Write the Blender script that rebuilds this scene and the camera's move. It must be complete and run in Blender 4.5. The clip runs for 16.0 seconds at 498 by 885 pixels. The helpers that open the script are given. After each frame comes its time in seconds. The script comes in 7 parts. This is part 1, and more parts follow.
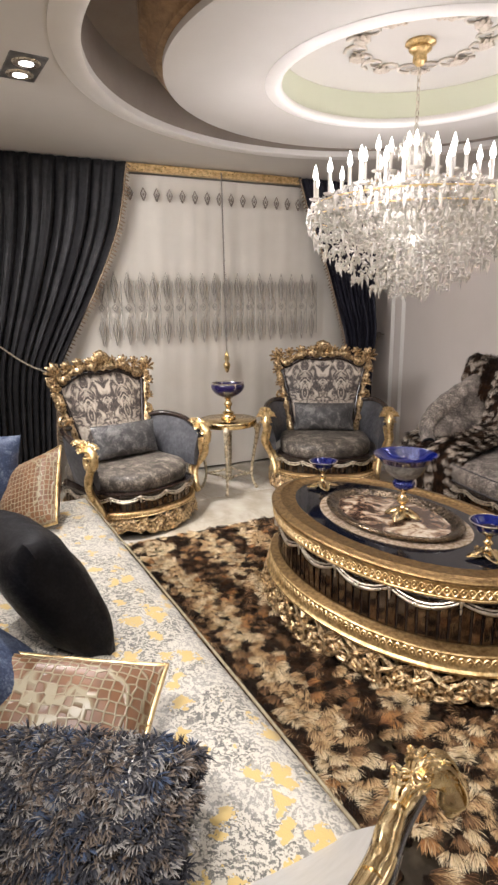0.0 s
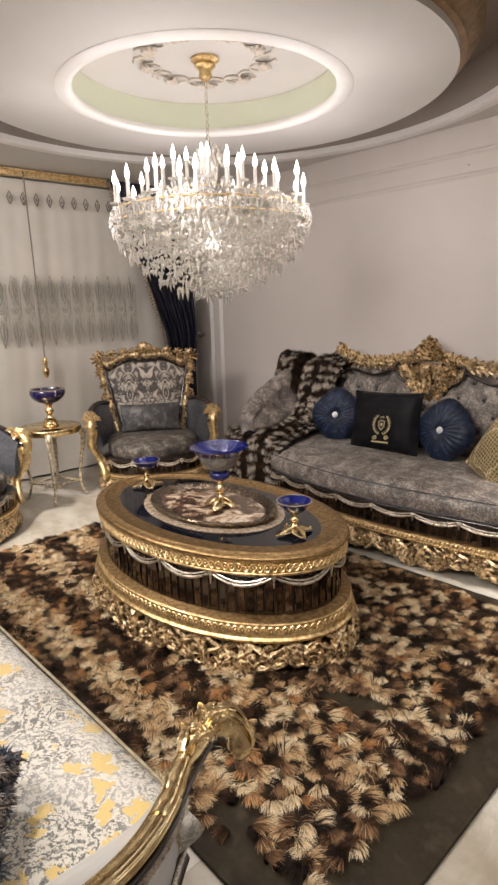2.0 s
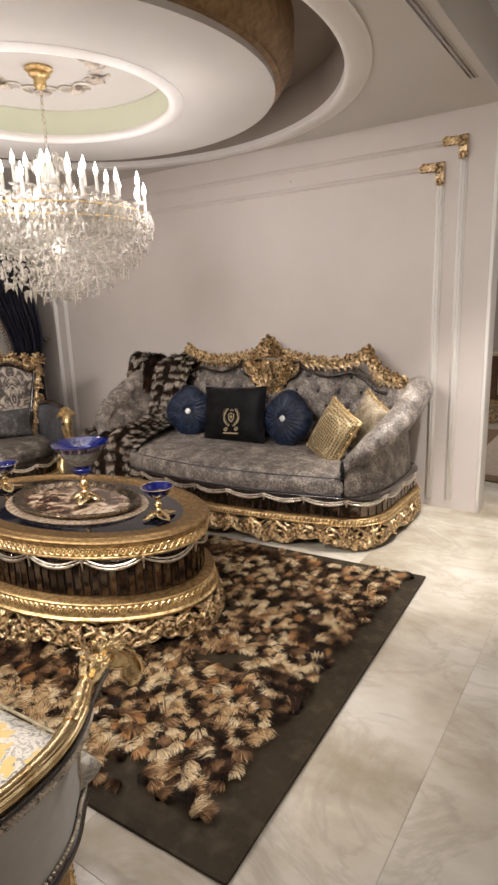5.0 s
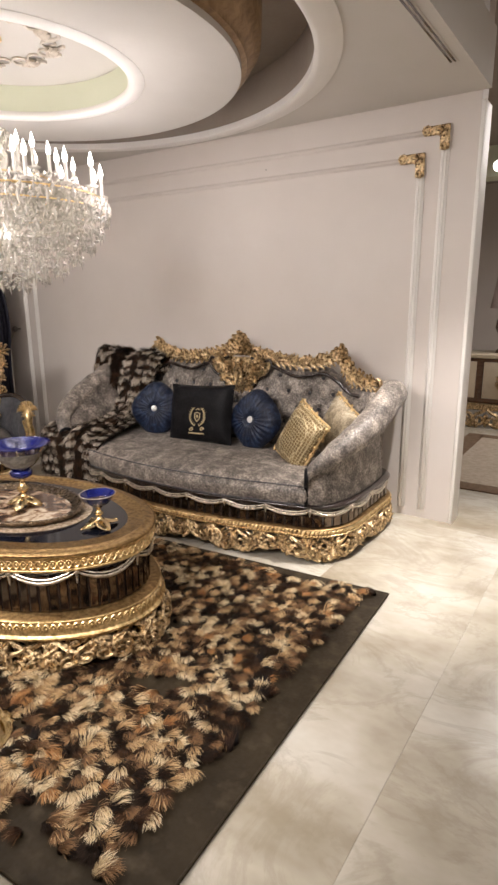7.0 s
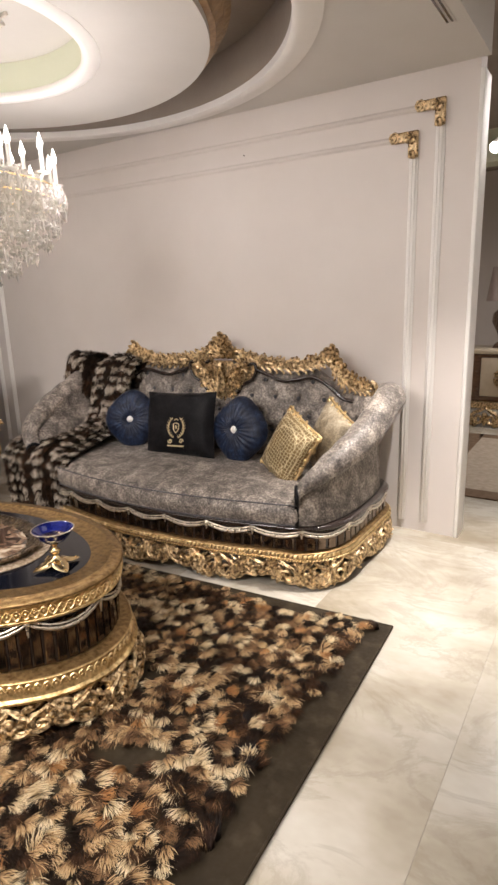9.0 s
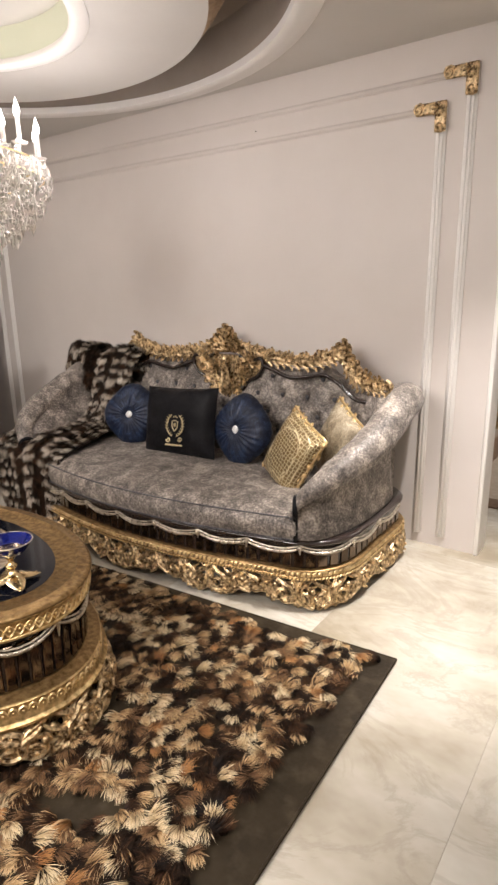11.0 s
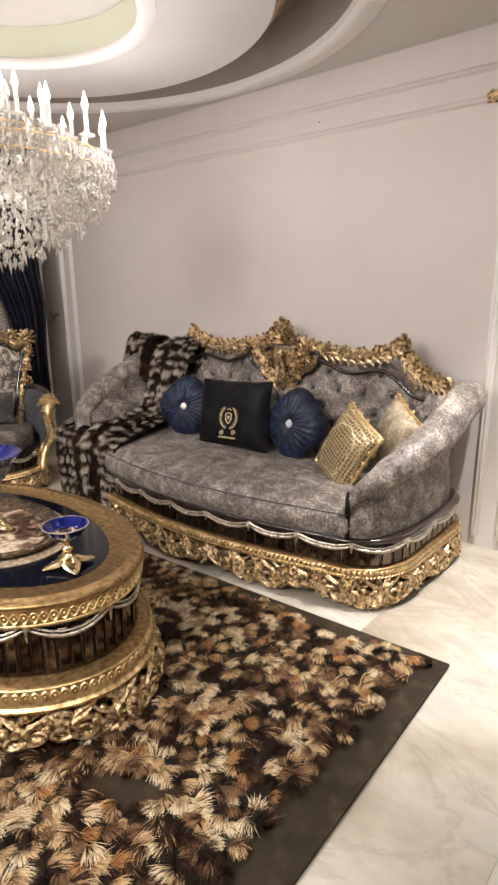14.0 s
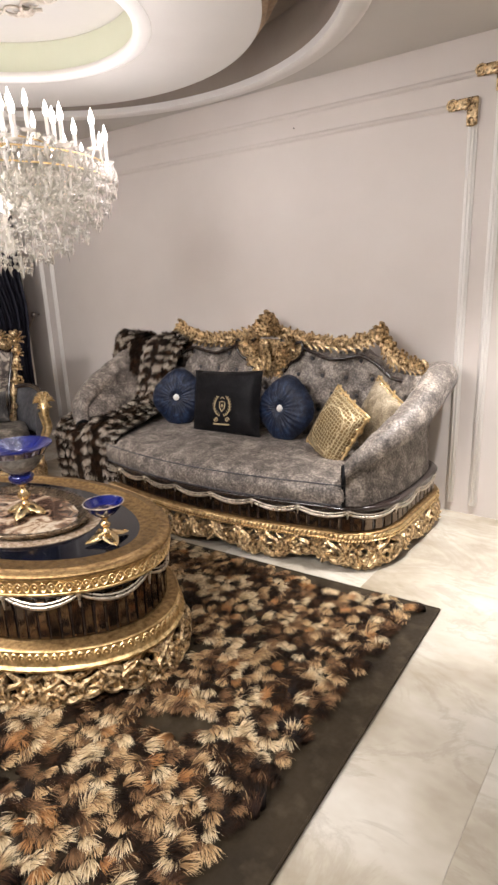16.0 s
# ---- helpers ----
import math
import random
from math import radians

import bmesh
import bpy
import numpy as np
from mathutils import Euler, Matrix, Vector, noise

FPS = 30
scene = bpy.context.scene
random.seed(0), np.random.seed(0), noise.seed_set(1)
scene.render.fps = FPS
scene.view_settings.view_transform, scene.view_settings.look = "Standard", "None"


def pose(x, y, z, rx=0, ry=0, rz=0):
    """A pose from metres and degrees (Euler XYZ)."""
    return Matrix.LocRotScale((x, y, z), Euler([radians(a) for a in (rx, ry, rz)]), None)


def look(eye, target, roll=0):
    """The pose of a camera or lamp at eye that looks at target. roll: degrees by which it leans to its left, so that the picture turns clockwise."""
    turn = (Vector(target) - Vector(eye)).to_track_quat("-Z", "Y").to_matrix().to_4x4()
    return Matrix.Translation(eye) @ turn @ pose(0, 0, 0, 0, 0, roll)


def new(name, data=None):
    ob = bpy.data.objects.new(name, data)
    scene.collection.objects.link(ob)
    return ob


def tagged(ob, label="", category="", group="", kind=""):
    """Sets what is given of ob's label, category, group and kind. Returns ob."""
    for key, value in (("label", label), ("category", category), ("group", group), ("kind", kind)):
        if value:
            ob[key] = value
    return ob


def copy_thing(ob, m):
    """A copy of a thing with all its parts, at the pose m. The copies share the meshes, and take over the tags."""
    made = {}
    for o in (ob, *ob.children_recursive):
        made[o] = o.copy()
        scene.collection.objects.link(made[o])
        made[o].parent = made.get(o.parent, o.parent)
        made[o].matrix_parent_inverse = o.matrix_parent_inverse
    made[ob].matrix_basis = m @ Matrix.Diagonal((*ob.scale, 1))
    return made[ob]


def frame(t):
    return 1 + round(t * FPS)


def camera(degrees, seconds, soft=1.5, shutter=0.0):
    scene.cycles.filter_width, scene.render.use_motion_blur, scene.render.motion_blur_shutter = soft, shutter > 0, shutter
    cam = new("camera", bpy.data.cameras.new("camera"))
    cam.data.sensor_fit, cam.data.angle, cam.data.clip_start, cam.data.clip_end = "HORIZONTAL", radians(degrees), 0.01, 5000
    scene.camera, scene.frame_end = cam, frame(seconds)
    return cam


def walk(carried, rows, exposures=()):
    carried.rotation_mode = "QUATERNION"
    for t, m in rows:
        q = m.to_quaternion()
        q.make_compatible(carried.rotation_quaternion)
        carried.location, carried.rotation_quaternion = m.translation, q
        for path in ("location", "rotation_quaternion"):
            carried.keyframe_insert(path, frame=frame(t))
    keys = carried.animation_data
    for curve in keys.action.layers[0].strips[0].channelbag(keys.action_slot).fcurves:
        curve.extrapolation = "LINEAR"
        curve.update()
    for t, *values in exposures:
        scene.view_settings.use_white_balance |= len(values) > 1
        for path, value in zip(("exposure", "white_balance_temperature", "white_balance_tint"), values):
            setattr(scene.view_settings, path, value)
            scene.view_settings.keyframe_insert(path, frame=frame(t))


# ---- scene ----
cam = camera(46.7, 16.0, soft=2.6)
PATH = [
    (0, (0.846, -3.932, 1.505), (-0.917, -3.108, 1.044), -0.7),
    (0.5, (0.827, -3.914, 1.506), (-0.881, -2.983, 1.041), -1.4),
    (1, (0.852, -3.896, 1.511), (-0.788, -2.855, 1.032), -1.6),
    (1.5, (0.924, -3.898, 1.521), (-0.639, -2.747, 1.04), -1.7),
    (2, (0.985, -3.882, 1.509), (-0.482, -2.605, 1.041), -1.5),
    (2.5, (1.052, -3.878, 1.499), (-0.341, -2.517, 1.042), -1.2),
    (3, (1.087, -3.868, 1.489), (-0.266, -2.466, 1.036), -1.4),
    (3.5, (1.1, -3.924, 1.501), (-0.156, -2.431, 1.06), -1.3),
    (4, (1.114, -4.016, 1.502), (-0.083, -2.475, 1.063), -1.5),
    (4.5, (1.118, -4.072, 1.487), (-0.034, -2.499, 1.041), -2.1),
    (5, (1.13, -4.078, 1.488), (0.041, -2.466, 1.023), -2.0),
    (5.2, (1.132, -4.067, 1.496), (0.072, -2.437, 1.026), -2.0),
    (7.5, (1.179, -3.73, 1.49), (0.109, -2.114, 0.998), -0.3),
    (8, (1.132, -3.666, 1.48), (0.067, -2.049, 0.978), -0.8),
    (8.5, (1.068, -3.56, 1.49), (-0.003, -1.944, 0.998), -1.0),
    (9, (1.018, -3.468, 1.487), (-0.025, -1.834, 0.995), -1.8),
    (11.5, (0.979, -3.093, 1.457), (-0.188, -1.554, 0.94), -0.7),
    (12, (0.919, -3.056, 1.451), (-0.292, -1.55, 0.937), -0.8),
    (12.5, (0.904, -3.033, 1.451), (-0.327, -1.542, 0.939), -1.4),
    (13, (0.914, -3.051, 1.449), (-0.328, -1.57, 0.936), -1.1),
    (13.5, (0.936, -3.095, 1.445), (-0.314, -1.619, 0.937), -0.4),
    (14, (0.976, -3.143, 1.451), (-0.284, -1.682, 0.924), -0.5),
    (14.5, (0.978, -3.207, 1.454), (-0.277, -1.753, 0.897), -0.4),
    (15, (0.978, -3.324, 1.471), (-0.275, -1.871, 0.906), -1.3),
    (15.5, (0.989, -3.431, 1.469), (-0.214, -1.933, 0.91), -2.2),
    (16, (0.997, -3.476, 1.472), (-0.159, -1.94, 0.922), -2.2),
]
walk(cam, [(t, look(eye, target, roll)) for t, eye, target, roll in PATH],
     exposures=((0, 0.16, 6250, 10), (2, 0.02, 6420, 10), (5, 0.06, 6500, 10), (8, 0.27, 6500, 10), (13, 0.30, 6430, 10), (16, 0.34, 6300, 10)))

# ---- light ----
world = bpy.data.worlds.new("world")
scene.world = world
world.use_nodes = True
world.node_tree.nodes["Background"].inputs[0].default_value = (0.55, 0.52, 0.48, 1)
world.node_tree.nodes["Background"].inputs[1].default_value = 0.08


def lamp(name, kind, m, energy, color=(1, 0.935, 0.90), **more):
    data = bpy.data.lights.new(name, kind)
    data.energy, data.color = energy, color
    if kind == "SPOT":
        data.spot_size, data.spot_blend = radians(more["cone"]), more.get("blend", 0.6)
        data.shadow_soft_size = more.get("size", 0.04)
    elif kind == "AREA":
        data.shape, data.size, data.size_y = "RECTANGLE", more["size"], more["size_y"]
    else:
        data.shadow_soft_size = more.get("size", 0.1)
    ob = new(name, data)
    ob.matrix_world = m
    return ob


CX, CY = -1.69, -1.79          # axis of the round ceiling and the chandelier
CEIL = 2.63                    # height of the ceiling
DISC, LID = CEIL - 0.048, CEIL + 0.125   # underside of the hanging disc, and the plate over its hollow
# Five points outside the crystal skirt stand in for the candle bulbs.
for k in range(5):
    a = 0.3 + k * 2 * math.pi / 5
    lamp("candle_light", "POINT", pose(CX + 0.68 * math.cos(a), CY + 0.68 * math.sin(a), 2.05), 7.0, (1.0, 0.925, 0.925), size=0.10)
# Added point inside the crystals to brighten them; no bulb is there.
lamp("candle_light", "POINT", pose(CX, CY, 1.84), 4, (1, 0.93, 0.86), size=0.20)
# Three spots added at unseen ceiling points to brighten sofa wall, window side and table.
lamp("downlight_light", "SPOT", look((-0.30, -4.2, CEIL - 0.03), (-0.45, -0.35, 0.80)), 345, cone=74, size=0.8)
lamp("downlight_light", "SPOT", look((-2.4, -4.2, CEIL - 0.03), (-3.8, -1.9, 1.2)), 250, cone=88, size=0.4)
lamp("downlight_light", "SPOT", look((0.0, -4.3, CEIL - 0.03), (-1.0, -2.4, 0.1)), 120, cone=80, size=0.10)
# Two spots at the twin downlight: near seat, and floor by the armchair.
lamp("downlight_light", "SPOT", look((-2.3, -3.62, CEIL - 0.03), (-1.35, -3.45, 0.4)), 165, cone=78)
lamp("downlight_light", "SPOT", look((-2.45, -3.58, CEIL - 0.03), (-3.05, -2.35, 0)), 330, cone=52, blend=0.9)
# Out-of-sight hall spot for the bright floor beside the sofa.
lamp("showroom_light", "SPOT", look((0.60, -0.78, 3.05), (0.26, -0.62, 0)), 480, cone=48, blend=0.9)
# Unseen spot added to brighten the table's hall side.
lamp("showroom_light", "SPOT", look((1.3, -3.0, 3.0), (-0.35, -2.6, 0.4)), 95, cone=50)
# Unseen area lamps added as fill for the hall, the room and the next bay.
lamp("showroom_panel", "AREA", pose(1.9, -2.2, 3.05), 24, size=1.6, size_y=4.5)
lamp("showroom_panel", "AREA", pose(-1.4, -5.4, CEIL - 0.02), 85, size=3.6, size_y=1.2)
lamp("showroom_panel", "AREA", pose(1.6, 2.6, 3.05), 90, size=2.5, size_y=2.5)


# ---- materials ----
def nodes_of(name):
    m = bpy.data.materials.new(name)
    m.use_nodes = True
    nt = m.node_tree
    return m, nt, nt.nodes["Principled BSDF"]


def put(nt, kind, **values):
    n = nt.nodes.new(kind)
    for k, v in values.items():
        k = k.replace("_", " ")
        for s in n.inputs:
            if s.name.lower() == k.lower():
                s.default_value = v
                break
    return n


def rgba(c):
    return (*c, 1)


def noise_tex(nt, scale, detail=5, rough=0.55, warp=0.0, stretch=None):
    tc = nt.nodes.new("ShaderNodeTexCoord")
    n = put(nt, "ShaderNodeTexNoise", scale=scale, detail=detail, roughness=rough, distortion=warp)
    if stretch:
        mp = nt.nodes.new("ShaderNodeMapping")
        mp.inputs["Scale"].default_value = stretch
        nt.links.new(tc.outputs["Object"], mp.inputs["Vector"])
        nt.links.new(mp.outputs["Vector"], n.inputs["Vector"])
    else:
        nt.links.new(tc.outputs["Object"], n.inputs["Vector"])
    return n


def ramp(nt, fac, stops):
    r = nt.nodes.new("ShaderNodeValToRGB")
    e = r.color_ramp.elements
    while len(e) < len(stops):
        e.new(0.5)
    for el, (p, c) in zip(e, stops):
        el.position, el.color = p, rgba(c)
    nt.links.new(fac, r.inputs["Fac"])
    return r


def mixc(nt, fac, a, b, mode="MIX"):
    n = nt.nodes.new("ShaderNodeMix")
    n.data_type, n.blend_type = "RGBA", mode
    for sock, v in ((n.inputs[0], fac), (n.inputs[6], a), (n.inputs[7], b)):
        if isinstance(v, (int, float)):
            sock.default_value = v
        elif isinstance(v, tuple):
            sock.default_value = rgba(v)
        else:
            nt.links.new(v, sock)
    return n.outputs[2]


def maths(nt, op, a, b=None, clamp=False):
    n = nt.nodes.new("ShaderNodeMath")
    n.operation, n.use_clamp = op, clamp
    for i, v in enumerate((a, b)):
        if v is None:
            continue
        if isinstance(v, (int, float)):
            n.inputs[i].default_value = v
        else:
            nt.links.new(v, n.inputs[i])
    return n.outputs[0]


def relief(nt, b, height, strength, distance=0.01):
    n = put(nt, "ShaderNodeBump", strength=strength, distance=distance)
    nt.links.new(height, n.inputs["Height"])
    nt.links.new(n.outputs["Normal"], b.inputs["Normal"])


def surf(name, c1, c2, scale=6.0, rough=(0.45, 0.6), metal=0.0, bump=0.2, bscale=60.0, dist=0.004, edge=(0.35, 0.65),
         sheen=0.0, coat=0.0, rnd=0.0, warp=0.0, stretch=None, c3=None, scale3=40.0):
    m, nt, b = nodes_of(name)
    n1 = noise_tex(nt, scale, 6, 0.6, warp, stretch)
    col = ramp(nt, n1.outputs["Fac"], [(edge[0], c1), (edge[1], c2)]).outputs["Color"]
    if c3:
        n3 = noise_tex(nt, scale3, 3)
        f = ramp(nt, n3.outputs["Fac"], [(0.5, (0, 0, 0)), (0.66, (1, 1, 1))]).outputs["Color"]
        col = mixc(nt, f, col, c3)
    if rnd:
        oi = nt.nodes.new("ShaderNodeObjectInfo")
        v = maths(nt, "MULTIPLY_ADD", oi.outputs["Random"], rnd)
        v.node.inputs[2].default_value = 1 - rnd / 2
        hs = put(nt, "ShaderNodeHueSaturation")
        nt.links.new(v, hs.inputs["Value"])
        nt.links.new(col, hs.inputs["Color"])
        col = hs.outputs["Color"]
    nt.links.new(col, b.inputs["Base Color"])
    n2 = noise_tex(nt, bscale, 4)
    rr = ramp(nt, n2.outputs["Fac"], [(0.3, (rough[0],) * 3), (0.7, (rough[1],) * 3)])
    nt.links.new(rr.outputs["Color"], b.inputs["Roughness"])
    b.inputs["Metallic"].default_value = metal
    b.inputs["Sheen Weight"].default_value = sheen
    b.inputs["Coat Weight"].default_value = coat
    if bump:
        relief(nt, b, n2.outputs["Fac"], bump, dist)
    return m


wall_paint = surf("wall_paint", (0.64, 0.583, 0.540), (0.68, 0.623, 0.580), 1.3, (0.5, 0.65), bump=0.06, bscale=90, dist=0.001)
white_paint = surf("white_paint", (0.82, 0.79, 0.75), (0.86, 0.83, 0.79), 2, (0.35, 0.5), bump=0.05, bscale=60, dist=0.001)
ceiling_paint = surf("ceiling_paint", (0.60, 0.57, 0.53), (0.64, 0.61, 0.57), 1.2, (0.7, 0.85), bump=0.05, bscale=80, dist=0.001)
taupe_paint = surf("taupe_paint", (0.30, 0.25, 0.21), (0.35, 0.30, 0.25), 2, (0.6, 0.75), bump=0.05, bscale=60, dist=0.001)
# Pale green carries the hidden cove glow in its colour; nothing here emits.
green_glow_paint = surf("green_glow_paint", (0.66, 0.68, 0.53), (0.70, 0.72, 0.57), 1.5, (0.6, 0.8), bump=0.04, bscale=60, dist=0.001)
gold = surf("carved_gold", (0.105, 0.055, 0.020), (0.86, 0.655, 0.385), 52, (0.32, 0.52), 0.90, 0.6, 110, 0.004, (0.36, 0.60))
gold_pale = surf("pale_gold", (0.50, 0.32, 0.125), (0.94, 0.73, 0.40), 30, (0.25, 0.42), 0.86, 0.35, 60, 0.004, (0.3, 0.6))
gold_bright = surf("bright_gold", (0.46, 0.30, 0.12), (0.92, 0.73, 0.42), 24, (0.14, 0.30), 1.0, 0.15, 40, 0.003, (0.3, 0.6))
champagne = surf("champagne_lacquer", (0.62, 0.53, 0.36), (0.74, 0.66, 0.50), 9, (0.2, 0.35), 0.45, 0.12, 40, 0.002, coat=0.4)
bronze_mirror = surf("bronze_mirror_glass", (0.09, 0.066, 0.05), (0.24, 0.185, 0.137), 5, (0.04, 0.12), 0.97, 0.08, 12, 0.002, rnd=0.8)
dark_lacquer = surf("dark_lacquer", (0.018, 0.012, 0.010), (0.035, 0.022, 0.018), 12, (0.12, 0.25), 0, 0.05, 40, 0.001, coat=0.6)
gold_rim = surf("rim_gold", (0.15, 0.085, 0.034), (0.42, 0.275, 0.12), 46, (0.32, 0.50), 0.88, 0.3, 90, 0.003, (0.30, 0.66))
gold_band = surf("band_gold", (0.36, 0.225, 0.085), (0.86, 0.64, 0.32), 40, (0.28, 0.46), 0.88, 0.4, 100, 0.003, (0.34, 0.62))
silver_trim = surf("silver_trim", (0.42, 0.36, 0.28), (0.72, 0.64, 0.52), 30, (0.22, 0.4), 0.8, 0.3, 80, 0.003)


def velvet(name, dark, mid, light, scale=9.0, sheen=0.5, gloss=0.5, fine=0.44):
    m, nt, b = nodes_of(name)
    a = noise_tex(nt, scale, 7, 0.68, 0.6)
    f = noise_tex(nt, scale * 9, 4, 0.7)
    s = maths(nt, "ADD", maths(nt, "MULTIPLY", a.outputs["Fac"], 1 - fine), maths(nt, "MULTIPLY", f.outputs["Fac"], fine))
    col = ramp(nt, s, [(0.36, dark), (0.50, mid), (0.64, light)])
    nt.links.new(col.outputs["Color"], b.inputs["Base Color"])
    rr = ramp(nt, s, [(0.4, (0.62,) * 3), (0.62, (0.36,) * 3)])
    nt.links.new(rr.outputs["Color"], b.inputs["Roughness"])
    b.inputs["Specular IOR Level"].default_value = gloss
    b.inputs["Sheen Weight"].default_value = sheen * 0.12
    b.inputs["Sheen Roughness"].default_value = 0.4
    relief(nt, b, s, 0.4, 0.006)
    return m


crushed_velvet = velvet("silver_crushed_velvet", (0.027, 0.022, 0.019), (0.172, 0.146, 0.125), (0.55, 0.475, 0.40), 10, 0.7, 0.42, 0.46)
dark_velvet = velvet("charcoal_velvet", (0.02, 0.019, 0.022), (0.06, 0.057, 0.062), (0.15, 0.145, 0.15), 12)


def damask_cloth():
    """Mirrored leaf motifs in cream on a taupe ground."""
    m, nt, b = nodes_of("taupe_and_cream_damask")
    tc = nt.nodes.new("ShaderNodeTexCoord")
    sep = nt.nodes.new("ShaderNodeSeparateXYZ")
    com = nt.nodes.new("ShaderNodeCombineXYZ")
    nt.links.new(tc.outputs["Object"], sep.inputs[0])
    nt.links.new(maths(nt, "PINGPONG", sep.outputs["X"], 0.17), com.inputs["X"])
    nt.links.new(maths(nt, "MULTIPLY", sep.outputs["Y"], 0.9), com.inputs["Y"])
    nt.links.new(sep.outputs["Z"], com.inputs["Z"])
    n = put(nt, "ShaderNodeTexNoise", scale=12.0, detail=4.0, roughness=0.6, distortion=1.6)
    nt.links.new(com.outputs[0], n.inputs["Vector"])
    f = noise_tex(nt, 120, 3, 0.7)
    s = maths(nt, "ADD", n.outputs["Fac"], maths(nt, "MULTIPLY", f.outputs["Fac"], 0.12))
    c = ramp(nt, s, [(0.42, (0.040, 0.032, 0.028)), (0.53, (0.11, 0.088, 0.074)), (0.57, (0.33, 0.28, 0.225)), (0.70, (0.55, 0.48, 0.39))])
    nt.links.new(c.outputs["Color"], b.inputs["Base Color"])
    rr = ramp(nt, s, [(0.5, (0.55,) * 3), (0.6, (0.36,) * 3)])
    nt.links.new(rr.outputs["Color"], b.inputs["Roughness"])
    relief(nt, b, s, 0.35, 0.006)
    return m


damask = damask_cloth()
black_velvet = velvet("black_velvet", (0.004, 0.004, 0.005), (0.007, 0.0065, 0.0075), (0.015, 0.0145, 0.016), 12, 0.1, 0.12)
navy_velvet = velvet("navy_velvet", (0.0015, 0.0025, 0.008), (0.004, 0.009, 0.028), (0.035, 0.062, 0.13), 22, 0.2, 0.4, 0.5)


# ---- building helpers ----
def smooth(me, angle=62):
    me.polygons.foreach_set("use_smooth", [True] * len(me.polygons))
    me.set_sharp_from_angle(angle=radians(angle))


def part(name, bm, material, parent=None, label="", flat=False):
    me = bpy.data.meshes.new(name)
    bmesh.ops.recalc_face_normals(bm, faces=bm.faces)
    bm.to_mesh(me)
    bm.free()
    mats = material if isinstance(material, (list, tuple)) else [material]
    for m in mats:
        me.materials.append(m)
    if not flat:
        smooth(me)
    ob = new(name, me)
    if parent:
        ob.parent = parent
    if label:
        ob["label"] = label
    return ob


def thing(name, m, label, category, group="", kind=""):
    ob = new(name)
    ob.empty_display_size = 0.1
    ob.matrix_world = m
    return tagged(ob, label, category, group, kind)


def box(bm, x0, x1, y0, y1, z0, z1, bevel=0.0, seg=2):
    r = bmesh.ops.create_cube(bm, size=1)
    vs = r["verts"]
    for v in vs:
        v.co = ((x0 + x1) / 2 + v.co.x * (x1 - x0), (y0 + y1) / 2 + v.co.y * (y1 - y0), (z0 + z1) / 2 + v.co.z * (z1 - z0))
    if bevel:
        es = list({e for v in vs for e in v.link_edges})
        bmesh.ops.bevel(bm, geom=es, offset=bevel, segments=seg, affect="EDGES", profile=0.5)
    return bm


def boxed(*a, **k):
    return box(bmesh.new(), *a, **k)


def lathe(bm, profile, seg=24, at=(0, 0, 0)):
    """A turned body: profile is (radius, height) pairs from bottom to top."""
    rings = []
    for r, z in profile:
        if r < 1e-5:
            rings.append([bm.verts.new((at[0], at[1], at[2] + z))])
        else:
            rings.append([bm.verts.new((at[0] + r * math.cos(2 * math.pi * i / seg), at[1] + r * math.sin(2 * math.pi * i / seg), at[2] + z)) for i in range(seg)])
    for a, b in zip(rings, rings[1:]):
        for i in range(seg):
            j = (i + 1) % seg
            if len(a) == 1 and len(b) == 1:
                continue
            if len(a) == 1:
                bm.faces.new((a[0], b[i], b[j]))
            elif len(b) == 1:
                bm.faces.new((a[i], a[j], b[0]))
            else:
                bm.faces.new((a[i], a[j], b[j], b[i]))
    for ring in (rings[0], rings[-1]):
        if len(ring) > 2:
            bm.faces.new(ring)
    return bm


def tube(bm, pts, radii, sides=6, flat=1.0, up=None):
    """A round bar along pts; radii one number or one a point."""
    pts = [Vector(p) for p in pts]
    n = len(pts)
    if not hasattr(radii, "__len__"):
        radii = [radii] * n
    prev, rings = None, []
    for i, p in enumerate(pts):
        t = (pts[min(i + 1, n - 1)] - pts[max(i - 1, 0)])
        t = t.normalized() if t.length > 1e-9 else Vector((0, 0, 1))
        if prev is None:
            ref = Vector(up) if up else (Vector((0, 0, 1)) if abs(t.z) < 0.9 else Vector((1, 0, 0)))
            a = t.cross(ref).normalized()
        else:
            a = prev - t * prev.dot(t)
            a = a.normalized() if a.length > 1e-6 else t.orthogonal().normalized()
        prev = a
        b = t.cross(a)
        rings.append([bm.verts.new(p + (a * math.cos(2 * math.pi * k / sides) + b * flat * math.sin(2 * math.pi * k / sides)) * radii[i]) for k in range(sides)])
    for r0, r1 in zip(rings, rings[1:]):
        for k in range(sides):
            j = (k + 1) % sides
            bm.faces.new((r0[k], r0[j], r1[j], r1[k]))
    bm.faces.new(rings[0])
    bm.faces.new(rings[-1])
    return bm


